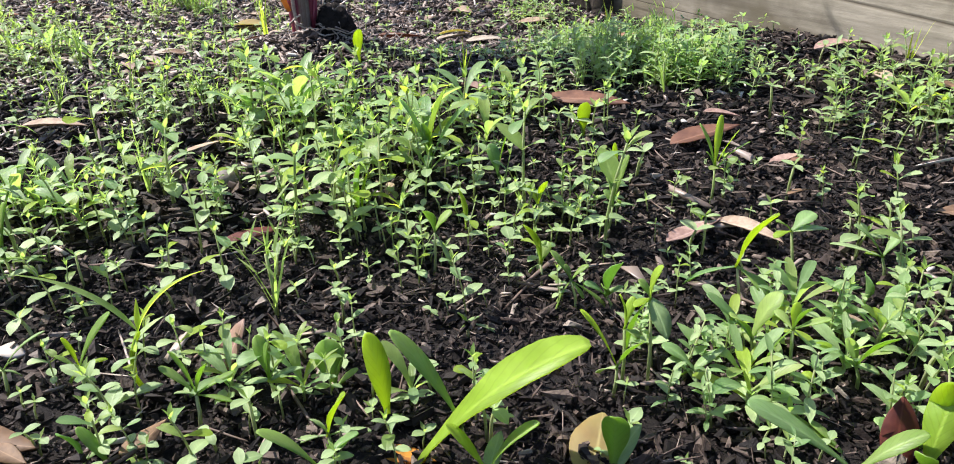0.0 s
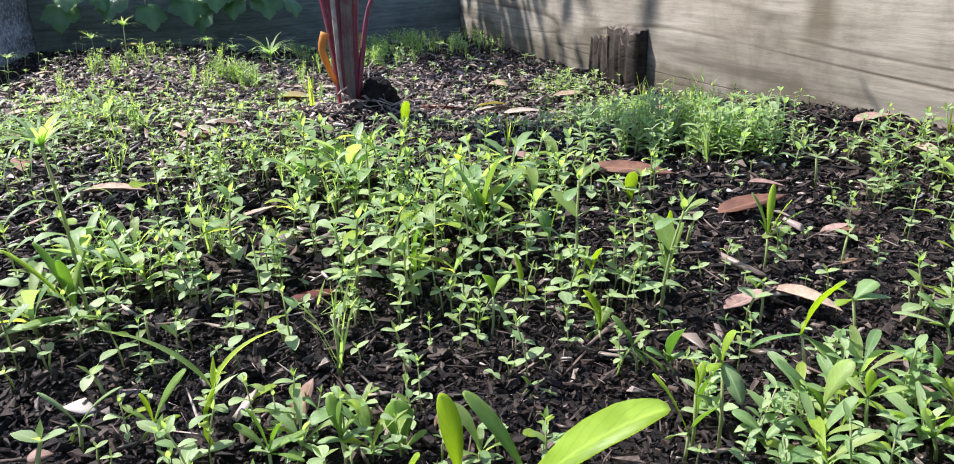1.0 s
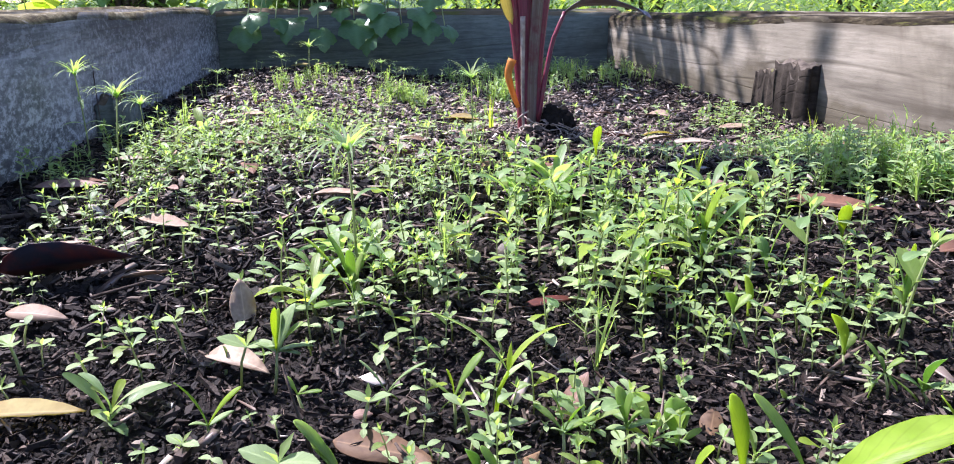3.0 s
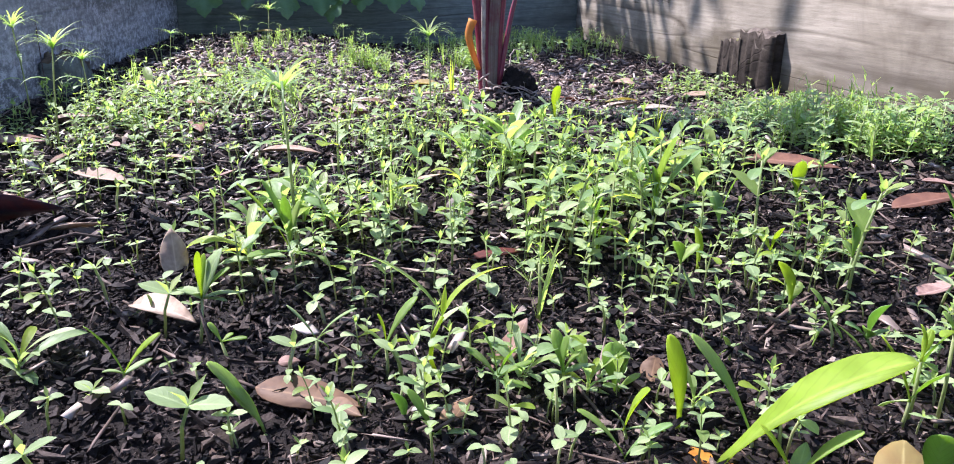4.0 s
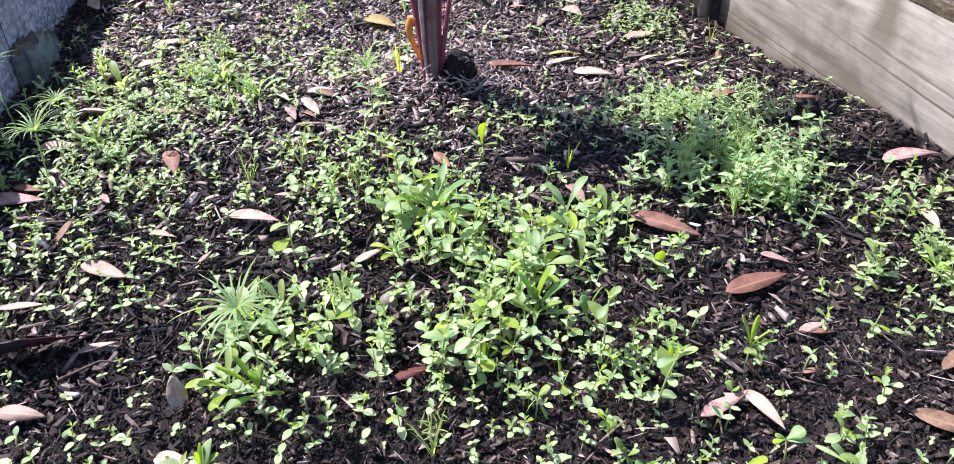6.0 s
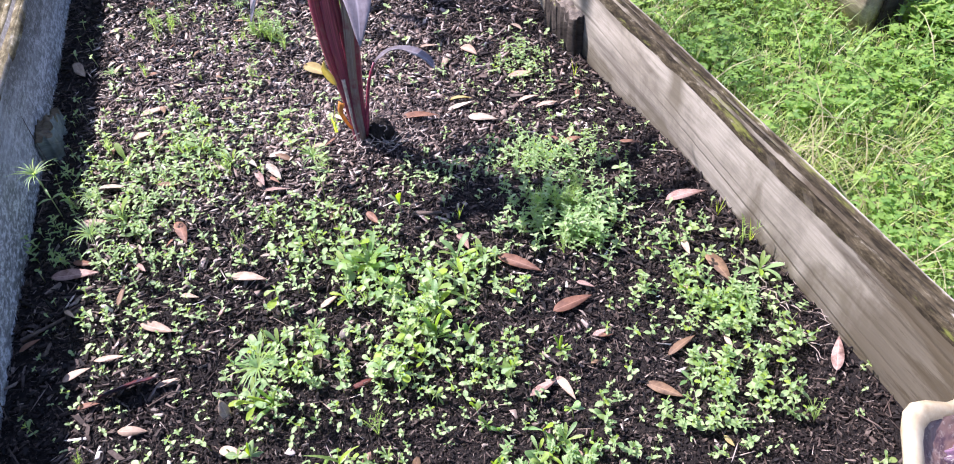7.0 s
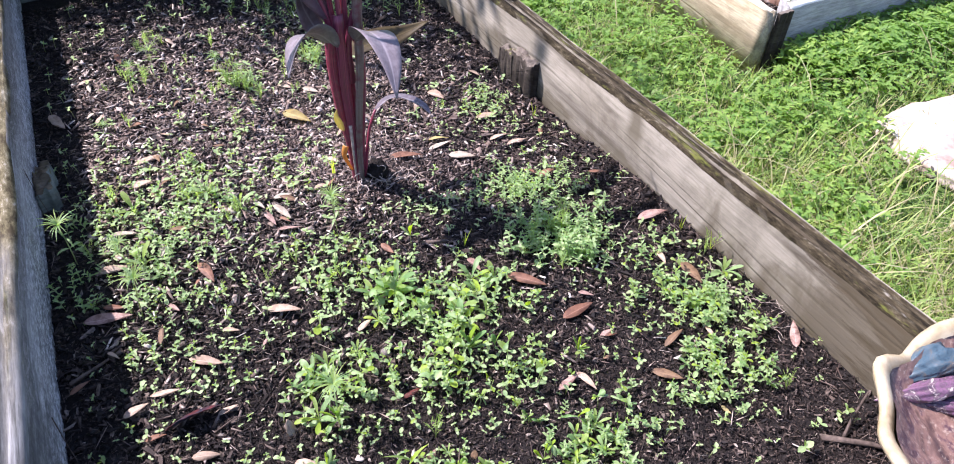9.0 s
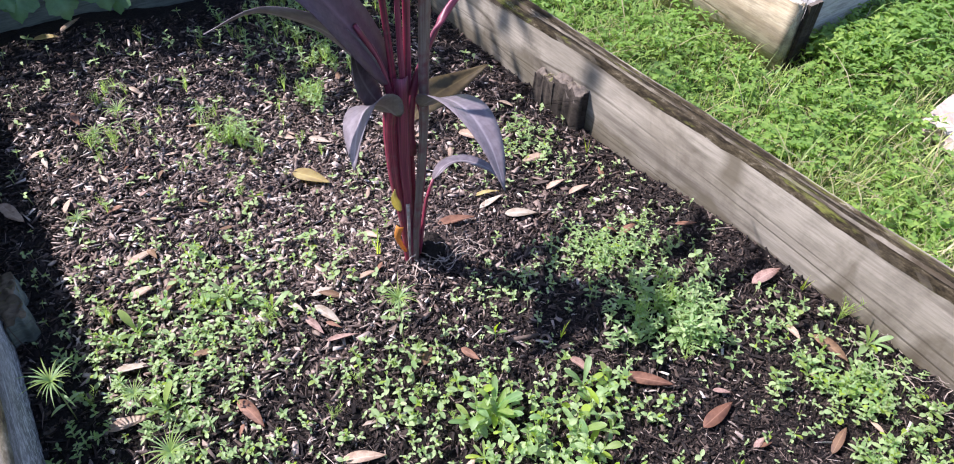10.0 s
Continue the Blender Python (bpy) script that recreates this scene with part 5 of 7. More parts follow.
sow("zinnia", 0.121, -0.404, 0.047, -0.005)
sow("calendula", -0.102, -0.667, 0.018, -0.003)
sow("cosmos", -0.103, -0.134, 0.107, 0.001)
sow("zinnia", 0.261, -0.665, 0.034, -0.005)
sow("zinnia", 0.236, -0.632, 0.025, -0.003)
sow("feathery", -0.511, -0.544, 0.030, 0.021)
sow("feathery", 0.460, -0.809, 0.047, -0.011)
sow("feathery", -0.245, -0.427, 0.038, 0.018)
sow("grass", 0.114, -0.273, 0.052, 0.008)
sow("cosmos", -0.096, -0.098, 0.052, 0.006)
sow("grass", 0.557, -0.494, 0.052, -0.013)


for x, y, kind, h in (
    (-0.168, -0.649, "zinnia", 0.024), (-0.150, -0.664, "paired", 0.026), (-0.140, -0.673, "paired", 0.022), (-0.131, -0.686, "calendula", 0.030), (-0.124, -0.678, "paired", 0.024),
    (-0.113, -0.691, "paired", 0.030), (-0.103, -0.700, "calendula", 0.026), (-0.092, -0.706, "paired", 0.022), (-0.203, -0.657, "paired", 0.022), (-0.083, -0.690, "zinnia", 0.024),
    (-0.060, -0.716, "calendula", 0.028), (-0.034, -0.722, "paired", 0.018),
):
    sow(kind, x, y, h, 0.002)


GROWN = []


def drawn_seedling(label, foot, fork, blades):
    """A seedling whose leaves spread from one fork to their tips."""
    x, y = foot
    base = Vector((x, y, soil_z(x, y)))
    GROWN.append(foot)
    root = empty("seedling", Matrix.Translation(base))
    j = Vector(fork) - base
    j.z = max(j.z, 0.003)
    part("stem", tube([(0, 0, -0.006), tuple(j * 0.5 + Vector((0.0008, 0, 0))), tuple(j)], 0.0009, 0.0007, 6), M["stem"], root)
    for tip, width, mat in blades:
        d = Vector(tip) - base - j
        flat = math.hypot(d.x, d.y)
        el = math.degrees(math.atan2(d.z, flat))
        bow = rng.uniform(18, 40)
        width *= 1.0 if mat == "pale" else 1.15
        slim = width < 0.27 * d.length
        geo = leaf(d.length * 1.03, width, "oblong" if width > 0.011 and slim else ("spat" if slim or mat != "pale" else "oval"), 12, el + bow / 2, -bow, math.degrees(math.atan2(d.y, d.x)), 0.28 if width > 0.011 else rng.uniform(0.12, 0.30), tuple(j), 0.008, rng.uniform(-14, 14))
        part("leaf", thick(geo, 0.00035), M[mat], root)
    return tagged(root, label, "seedling", "seedlings in the bed")


drawn_seedling("seedling with long arching leaves in the mulch", (-0.309, -0.660), (-0.308, -0.656, 0.001), [((-0.317, -0.664, 0.030), 0.0044, "leaf"), ((-0.292, -0.648, 0.016), 0.0031, "bright"), ((-0.315, -0.661, 0.006), 0.0044, "pale"), ((-0.297, -0.649, 0.004), 0.0038, "pale")])
drawn_seedling("seedling with rounded paired leaves in the mulch", (-0.282, -0.622), (-0.278, -0.618, 0.018), [((-0.289, -0.618, 0.024), 0.0060, "pale"), ((-0.259, -0.619, 0.020), 0.0060, "pale"), ((-0.266, -0.621, 0.017), 0.0033, "pale"), ((-0.267, -0.608, 0.040), 0.0114, "pale"), ((-0.263, -0.617, 0.033), 0.0047, "leaf"), ((-0.276, -0.621, 0.044), 0.0033, "bright"), ((-0.276, -0.608, 0.038), 0.0030, "bright")])
drawn_seedling("seedling with rounded paired leaves in the mulch", (-0.312, -0.597), (-0.310, -0.593, 0.004), [((-0.311, -0.593, 0.012), 0.0043, "pale"), ((-0.324, -0.591, -0.003), 0.0036, "pale"), ((-0.303, -0.590, -0.004), 0.0032, "leaf")])
drawn_seedling("seedling with rounded paired leaves in the mulch", (-0.264, -0.650), (-0.266, -0.647, 0.008), [((-0.271, -0.646, 0.018), 0.0043, "leaf"), ((-0.254, -0.649, 0.010), 0.0025, "leaf"), ((-0.261, -0.643, 0.010), 0.0025, "leaf")])
drawn_seedling("seedling with long arching leaves in the mulch", (-0.191, -0.669), (-0.190, -0.666, 0.008), [((-0.174, -0.659, 0.028), 0.0052, "leaf"), ((-0.193, -0.665, 0.024), 0.0029, "bright"), ((-0.180, -0.661, 0.007), 0.0020, "bright"), ((-0.198, -0.663, 0.015), 0.0023, "leaf"), ((-0.184, -0.672, 0.004), 0.0026, "pale"), ((-0.196, -0.661, -0.001), 0.0026, "pale")])
drawn_seedling("seedling with long arching leaves in the mulch", (-0.224, -0.654), (-0.222, -0.651, 0.006), [((-0.234, -0.650, 0.025), 0.0030, "pale"), ((-0.202, -0.651, 0.021), 0.0027, "pale"), ((-0.214, -0.656, 0.013), 0.0027, "pale"), ((-0.228, -0.645, 0.002), 0.0027, "pale"), ((-0.217, -0.649, 0.000), 0.0024, "pale"), ((-0.228, -0.647, -0.004), 0.0024, "pale")])
drawn_seedling("seedling with upright spoon-shaped leaves in the mulch", (-0.241, -0.711), (-0.242, -0.708, -0.004), [((-0.260, -0.706, 0.030), 0.0069, "leaf"), ((-0.254, -0.707, 0.020), 0.0069, "leaf")])
drawn_seedling("seedling with upright spoon-shaped leaves in the mulch", (-0.175, -0.724), (-0.175, -0.721, -0.006), [((-0.184, -0.713, 0.013), 0.0040, "leaf"), ((-0.158, -0.723, -0.005), 0.0040, "pale"), ((-0.166, -0.716, -0.006), 0.0035, "leaf")])
drawn_seedling("seedling with long arching leaves in the mulch", (-0.146, -0.702), (-0.144, -0.699, 0.005), [((-0.150, -0.698, 0.027), 0.0038, "leaf"), ((-0.156, -0.690, 0.016), 0.0032, "leaf"), ((-0.128, -0.695, 0.009), 0.0032, "leaf"), ((-0.137, -0.706, 0.023), 0.0032, "leaf"), ((-0.151, -0.703, 0.011), 0.0032, "pale"), ((-0.131, -0.705, 0.002), 0.0027, "leaf")])
drawn_seedling("seedling with long arching leaves in the mulch", (-0.115, -0.704), (-0.115, -0.701, 0.005), [((-0.117, -0.692, 0.022), 0.0054, "leaf"), ((-0.113, -0.701, 0.023), 0.0049, "leaf"), ((-0.101, -0.702, 0.008), 0.0044, "pale"), ((-0.125, -0.701, 0.006), 0.0038, "pale"), ((-0.107, -0.702, 0.016), 0.0038, "leaf")])
drawn_seedling("seedling with upright spoon-shaped leaves in the mulch", (-0.098, -0.732), (-0.097, -0.729, -0.007), [((-0.089, -0.733, 0.013), 0.0093, "bright"), ((-0.103, -0.729, 0.003), 0.0041, "pale"), ((-0.111, -0.722, -0.013), 0.0036, "pale"), ((-0.081, -0.733, -0.007), 0.0036, "pale")])
drawn_seedling("seedling with upright spoon-shaped leaves in the mulch", (-0.091, -0.704), (-0.090, -0.701, -0.011), [((-0.090, -0.693, 0.013), 0.0106, "leaf"), ((-0.079, -0.701, -0.000), 0.0039, "leaf"), ((-0.083, -0.696, 0.009), 0.0033, "leaf")])
drawn_seedling("seedling with upright spoon-shaped leaves in the mulch", (-0.074, -0.731), (-0.073, -0.728, -0.014), [((-0.076, -0.719, 0.029), 0.0090, "bright"), ((-0.063, -0.723, -0.014), 0.0064, "pale")])
drawn_seedling("seedling with upright spoon-shaped leaves in the mulch", (-0.047, -0.741), (-0.045, -0.739, -0.016), [((-0.067, -0.722, 0.029), 0.0075, "leaf")])
drawn_seedling("seedling with rounded paired leaves in the mulch", (-0.022, -0.678), (-0.021, -0.675, -0.008), [((-0.026, -0.678, 0.001), 0.0032, "pale"), ((-0.013, -0.672, -0.008), 0.0025, "pale"), ((-0.004, -0.676, -0.019), 0.0035, "pale"), ((-0.022, -0.666, -0.023), 0.0032, "pale")])
drawn_seedling("seedling with rounded paired leaves in the mulch", (0.040, -0.673), (0.039, -0.668, -0.002), [((0.031, -0.660, 0.013), 0.0055, "leaf"), ((0.048, -0.670, 0.006), 0.0035, "leaf"), ((0.031, -0.667, -0.021), 0.0035, "leaf"), ((0.058, -0.676, -0.021), 0.0035, "leaf"), ((0.037, -0.664, 0.006), 0.0031, "leaf"), ((0.043, -0.674, -0.010), 0.0031, "leaf")])
drawn_seedling("seedling with rounded paired leaves in the mulch", (0.033, -0.644), (0.034, -0.641, -0.005), [((0.024, -0.642, 0.021), 0.0086, "bright"), ((0.040, -0.637, 0.006), 0.0079, "leaf"), ((0.032, -0.629, -0.018), 0.0029, "pale")])
drawn_seedling("seedling with rounded paired leaves in the mulch", (-0.018, -0.607), (-0.015, -0.605, 0.008), [((-0.021, -0.609, 0.024), 0.0066, "leaf"), ((-0.004, -0.604, 0.019), 0.0066, "leaf"), ((-0.023, -0.602, -0.012), 0.0033, "pale"), ((-0.009, -0.613, -0.010), 0.0033, "pale")])
drawn_seedling("seedling with upright spoon-shaped leaves in the mulch", (0.013, -0.574), (0.014, -0.571, -0.013), [((0.010, -0.572, 0.017), 0.0079, "bright"), ((0.023, -0.570, -0.009), 0.0048, "leaf")])
drawn_seedling("seedling with rounded paired leaves in the mulch", (0.060, -0.577), (0.062, -0.575, -0.002), [((0.059, -0.565, 0.008), 0.0058, "bright"), ((0.064, -0.583, 0.016), 0.0054, "bright"), ((0.056, -0.568, -0.013), 0.0037, "pale"), ((0.067, -0.585, -0.006), 0.0037, "pale")])
drawn_seedling("seedling with rounded paired leaves in the mulch", (0.150, -0.626), (0.151, -0.623, -0.009), [((0.150, -0.615, -0.005), 0.0064, "leaf"), ((0.153, -0.628, -0.002), 0.0064, "leaf")])
drawn_seedling("seedling with rounded paired leaves in the mulch", (0.095, -0.604), (0.099, -0.604, 0.002), [((0.099, -0.594, 0.009), 0.0045, "leaf"), ((0.115, -0.605, -0.001), 0.0045, "pale"), ((0.100, -0.603, 0.024), 0.0042, "leaf"), ((0.110, -0.601, 0.032), 0.0042, "leaf"), ((0.091, -0.600, 0.033), 0.0038, "mint"), ((0.096, -0.608, 0.044), 0.0034, "bright")])
drawn_seedling("seedling with long arching leaves in the mulch", (0.144, -0.474), (0.147, -0.472, -0.002), [((0.146, -0.476, 0.026), 0.0093, "bright"), ((0.133, -0.464, -0.002), 0.0041, "pale"), ((0.163, -0.480, -0.001), 0.0041, "pale"), ((0.140, -0.473, 0.011), 0.0041, "leaf")])
drawn_seedling("seedling with long arching leaves in the mulch", (0.020, -0.221), (0.022, -0.218, 0.016), [((0.023, -0.225, 0.051), 0.0093, "bright"), ((0.006, -0.207, 0.037), 0.0060, "pale"), ((0.039, -0.225, 0.020), 0.0060, "leaf"), ((0.013, -0.207, 0.017), 0.0060, "pale")])
drawn_seedling("seedling with long arching leaves in the mulch", (0.009, -0.511), (0.010, -0.508, 0.004), [((0.025, -0.507, 0.059), 0.0079, "bright"), ((-0.005, -0.503, 0.056), 0.0088, "mint"), ((0.037, -0.520, 0.052), 0.0088, "mint"), ((-0.010, -0.499, 0.016), 0.0062, "leaf"), ((0.033, -0.515, 0.022), 0.0079, "leaf"), ((0.048, -0.523, 0.013), 0.0062, "pale"), ((0.008, -0.505, 0.039), 0.0070, "leaf"), ((-0.006, -0.498, 0.029), 0.0062, "leaf")])
drawn_seedling("seedling with upright spoon-shaped leaves in the mulch", (0.059, -0.520), (0.058, -0.516, -0.004), [((0.056, -0.506, 0.017), 0.0081, "mint"), ((0.069, -0.521, 0.037), 0.0054, "leaf")])
drawn_seedling("seedling with upright spoon-shaped leaves in the mulch", (-0.046, -0.551), (-0.045, -0.548, -0.005), [((-0.044, -0.549, 0.033), 0.0055, "leaf"), ((-0.054, -0.541, 0.017), 0.0047, "bright"), ((-0.036, -0.555, 0.018), 0.0040, "leaf"), ((-0.040, -0.552, 0.028), 0.0040, "bright")])
drawn_seedling("seedling with long arching leaves in the mulch", (-0.239, -0.552), (-0.239, -0.549, 0.013), [((-0.252, -0.542, 0.056), 0.0053, "leaf"), ((-0.264, -0.552, 0.057), 0.0045, "bright"), ((-0.231, -0.546, 0.043), 0.0053, "leaf"), ((-0.262, -0.560, 0.016), 0.0068, "leaf"), ((-0.221, -0.547, 0.006), 0.0045, "leaf"), ((-0.223, -0.545, 0.055), 0.0045, "leaf"), ((-0.239, -0.556, 0.049), 0.0053, "leaf")])
drawn_seedling("seedling with upright spoon-shaped leaves in the mulch", (0.079, -0.811), (0.081, -0.809, -0.015), [((0.061, -0.782, -0.001), 0.0069, "leaf"), ((0.075, -0.797, -0.002), 0.0042, "leaf")])
drawn_seedling("seedling with upright spoon-shaped leaves in the mulch", (0.108, -0.822), (0.110, -0.820, -0.014), [((0.106, -0.824, 0.026), 0.0083, "bright"), ((0.107, -0.809, -0.005), 0.0039, "leaf"), ((0.100, -0.804, -0.004), 0.0055, "mint")])
drawn_seedling("seedling with rounded paired leaves in the mulch", (0.175, -0.599), (0.177, -0.597, 0.010), [((0.171, -0.585, 0.038), 0.0038, "leaf"), ((0.184, -0.607, 0.038), 0.0038, "bright"), ((0.170, -0.596, 0.023), 0.0034, "leaf"), ((0.183, -0.601, 0.016), 0.0034, "leaf"), ((0.180, -0.594, 0.045), 0.0042, "bright"), ((0.188, -0.613, 0.032), 0.0038, "leaf")])
drawn_seedling("seedling with rounded paired leaves in the mulch", (0.130, -0.653), (0.132, -0.651, 0.009), [((0.126, -0.648, 0.012), 0.0052, "pale"), ((0.137, -0.657, 0.011), 0.0045, "pale")])
drawn_seedling("seedling with upright spoon-shaped leaves in the mulch", (-0.068, -0.756), (-0.067, -0.753, -0.014), [((-0.005, -0.769, 0.037), 0.0190, "bright")])


drawn_seedling("seedling with upright spoon-shaped leaves in the mulch", (0.111, -0.712), (0.108, -0.709, 0.012), [((0.115, -0.723, 0.044), 0.0115, "bright"), ((0.091, -0.692, -0.003), 0.0060, "mint"), ((0.117, -0.722, 0.001), 0.0075, "leaf")])
drawn_seedling("seedling with rounded paired leaves in the mulch", (0.038, -0.744), (0.037, -0.743, 0.031), [((0.041, -0.744, 0.046), 0.0045, "bright"), ((0.034, -0.738, 0.038), 0.0040, "leaf"), ((0.027, -0.747, 0.032), 0.0036, "bright"), ((0.037, -0.756, 0.020), 0.0085, "pale"), ((0.034, -0.733, 0.001), 0.0045, "leaf")])
drawn_seedling("seedling with upright spoon-shaped leaves in the mulch", (0.022, -0.742), (0.023, -0.743, 0.000), [((0.008, -0.738, 0.029), 0.0072, "bright"), ((0.028, -0.753, 0.018), 0.0075, "leaf"), ((0.021, -0.730, -0.012), 0.0050, "pale")])
drawn_seedling("seedling with rounded paired leaves in the mulch", (0.028, -0.739), (0.028, -0.739, 0.016), [((0.025, -0.738, 0.033), 0.0036, "bright"), ((0.034, -0.735, 0.028), 0.0036, "bright"), ((0.033, -0.743, 0.013), 0.0040, "leaf")])
drawn_seedling("seedling with long arching leaves in the mulch", (0.095, -0.764), (0.094, -0.763, 0.013), [((0.096, -0.761, 0.025), 0.0036, "bright"), ((0.093, -0.773, 0.030), 0.0036, "leaf"), ((0.105, -0.771, 0.020), 0.0040, "leaf"), ((0.094, -0.752, 0.016), 0.0040, "leaf"), ((0.089, -0.757, -0.009), 0.0045, "leaf"), ((0.105, -0.768, -0.002), 0.0050, "mint")])
drawn_seedling("seedling with long arching leaves in the mulch", (0.122, -0.777), (0.120, -0.775, -0.005), [((0.111, -0.756, -0.003), 0.0075, "mint"), ((0.121, -0.790, 0.018), 0.0065, "leaf"), ((0.121, -0.767, 0.004), 0.0055, "leaf"), ((0.127, -0.781, -0.007), 0.0050, "pale")])
drawn_seedling("seedling with rounded paired leaves in the mulch", (0.091, -0.746), (0.090, -0.745, -0.002), [((0.073, -0.733, 0.018), 0.0085, "mint"), ((0.077, -0.745, 0.013), 0.0080, "leaf"), ((0.102, -0.746, 0.019), 0.0090, "leaf"), ((0.097, -0.753, -0.002), 0.0070, "mint")])
drawn_seedling("seedling with long arching leaves in the mulch", (0.059, -0.751), (0.057, -0.750, -0.006), [((0.049, -0.737, 0.001), 0.0065, "mint"), ((0.071, -0.751, 0.002), 0.0055, "pale"), ((0.066, -0.752, -0.011), 0.0055, "pale"), ((0.058, -0.739, -0.019), 0.0050, "leaf")])
drawn_seedling("seedling with upright spoon-shaped leaves in the mulch", (0.160, -0.754), (0.160, -0.754, -0.013), [((0.151, -0.746, -0.000), 0.0070, "leaf"), ((0.166, -0.752, 0.011), 0.0080, "mint")])
drawn_seedling("seedling with upright spoon-shaped leaves in the mulch", (0.172, -0.731), (0.171, -0.730, -0.015), [((0.169, -0.729, 0.004), 0.0105, "mint")])
drawn_seedling("seedling with rounded paired leaves in the mulch", (0.159, -0.694), (0.156, -0.691, 0.013), [((0.169, -0.691, 0.021), 0.0095, "mint"), ((0.173, -0.698, 0.014), 0.0065, "pale"), ((0.145, -0.691, 0.021), 0.0045, "leaf"), ((0.146, -0.690, 0.011), 0.0040, "bright")])
drawn_seedling("seedling with long arching leaves in the mulch", (0.199, -0.717), (0.197, -0.714, 0.000), [((0.183, -0.705, 0.017), 0.0065, "mint"), ((0.208, -0.713, 0.010), 0.0050, "mint"), ((0.181, -0.695, 0.002), 0.0050, "pale"), ((0.194, -0.706, -0.001), 0.0045, "bright")])
drawn_seedling("seedling with rounded paired leaves in the mulch", (0.057, -0.681), (0.054, -0.679, -0.009), [((0.057, -0.686, 0.013), 0.0100, "mint"), ((0.061, -0.684, -0.002), 0.0055, "pale"), ((0.043, -0.675, -0.001), 0.0065, "mint"), ((0.051, -0.680, -0.002), 0.0065, "leaf")])
drawn_seedling("seedling with long arching leaves in the mulch", (0.083, -0.766), (0.082, -0.765, -0.016), [((0.077, -0.757, -0.018), 0.0050, "pale"), ((0.089, -0.770, -0.017), 0.0055, "pale"), ((0.091, -0.763, -0.011), 0.0050, "leaf")])
drawn_seedling("seedling with long arching leaves in the mulch", (0.102, -0.775), (0.101, -0.774, -0.018), [((0.097, -0.763, -0.012), 0.0055, "leaf"), ((0.113, -0.775, -0.027), 0.0055, "leaf"), ((0.103, -0.765, -0.010), 0.0045, "bright")])
drawn_seedling("seedling with upright spoon-shaped leaves in the mulch", (-0.103, -0.745), (-0.103, -0.745, -0.010), [((-0.122, -0.742, 0.014), 0.0062, "leaf"), ((-0.088, -0.752, 0.010), 0.0058, "mint")])
drawn_seedling("seedling with upright spoon-shaped leaves in the mulch", (0.078, -0.818), (0.078, -0.818, -0.010), [((0.045, -0.797, 0.016), 0.0088, "mint"), ((0.098, -0.826, 0.008), 0.0070, "leaf")])
drawn_seedling("seedling with upright spoon-shaped leaves in the mulch", (0.096, -0.830), (0.097, -0.829, -0.010), [((0.114, -0.820, 0.018), 0.0105, "bright"), ((0.084, -0.836, 0.012), 0.0065, "leaf")])
drawn_seedling("seedling with upright spoon-shaped leaves in the mulch", (-0.045, -0.770), (-0.045, -0.769, -0.010), [((-0.029, -0.779, 0.017), 0.0070, "leaf"), ((-0.058, -0.762, 0.012), 0.0066, "bright"), ((-0.036, -0.760, 0.000), 0.0070, "pale")])
drawn_seedling("seedling with upright spoon-shaped leaves in the mulch", (-0.003, -0.787), (-0.003, -0.786, -0.010), [((-0.004, -0.787, 0.018), 0.0090, "leaf"), ((0.012, -0.780, 0.004), 0.0070, "pale")])
drawn_seedling("seedling with long arching leaves in the mulch", (-0.186, -0.713), (-0.186, -0.712, -0.008), [((-0.190, -0.716, 0.014), 0.0060, "mint"), ((-0.172, -0.716, 0.006), 0.0055, "pale")])


# ---- fallen leaves ----
LYING = []


DEAD_SAID = {"pink": "dull pinkish brown", "tan": "dry tan", "pale": "bleached pale", "orange": "orange brown", "brown": "dark brown", "red": "dark red", "yellow": "yellowing", "dark": "blackened", "amber": "bright amber"}


def fallen_leaf(x, y, length, turn, colour, lift=0.004, tip=None, roll=None, broad=None):
    LYING.append((x, y, 0.40 * length))
    tip = rng.uniform(-6, 6) if tip is None else tip
    roll = rng.uniform(-14, 14) if roll is None else roll
    length *= 1.10
    wide = length * (broad or rng.uniform(0.22, 0.36))
    fold = rng.uniform(0.15, 0.6)
    bend = rng.uniform(-30, 18)
    geo = leaf(length, wide, "lance", 14, -bend / 2, bend, 0, fold, (-length / 2, 0, 0), 0.012, rng.uniform(-30, 30))
    ob = new("fallen_leaf", mesh("fallen_leaf", thick(geo, 0.0006), DEAD[colour]))
    ob.matrix_world = pose(x, y, soil_z(x, y) + (0.009 if y > -0.42 else 0.006) + lift, 0, 0, turn) @ pose(0, 0, 0, roll, tip, 0)
    v0 = geo[0][1]
    stalk = tube([tuple(v0), tuple(v0 + np.array((-0.005, 0.001, 0.0005))), tuple(v0 + np.array((-0.010, 0.0035, -0.0015)))], 0.0009, 0.0007, 5)
    part("stalk", stalk, M["twig"], ob)
    return tagged(ob, DEAD_SAID[colour] + " dead leaf, curled, lying on the mulch", "fallen leaf", "fallen leaves on the bed")


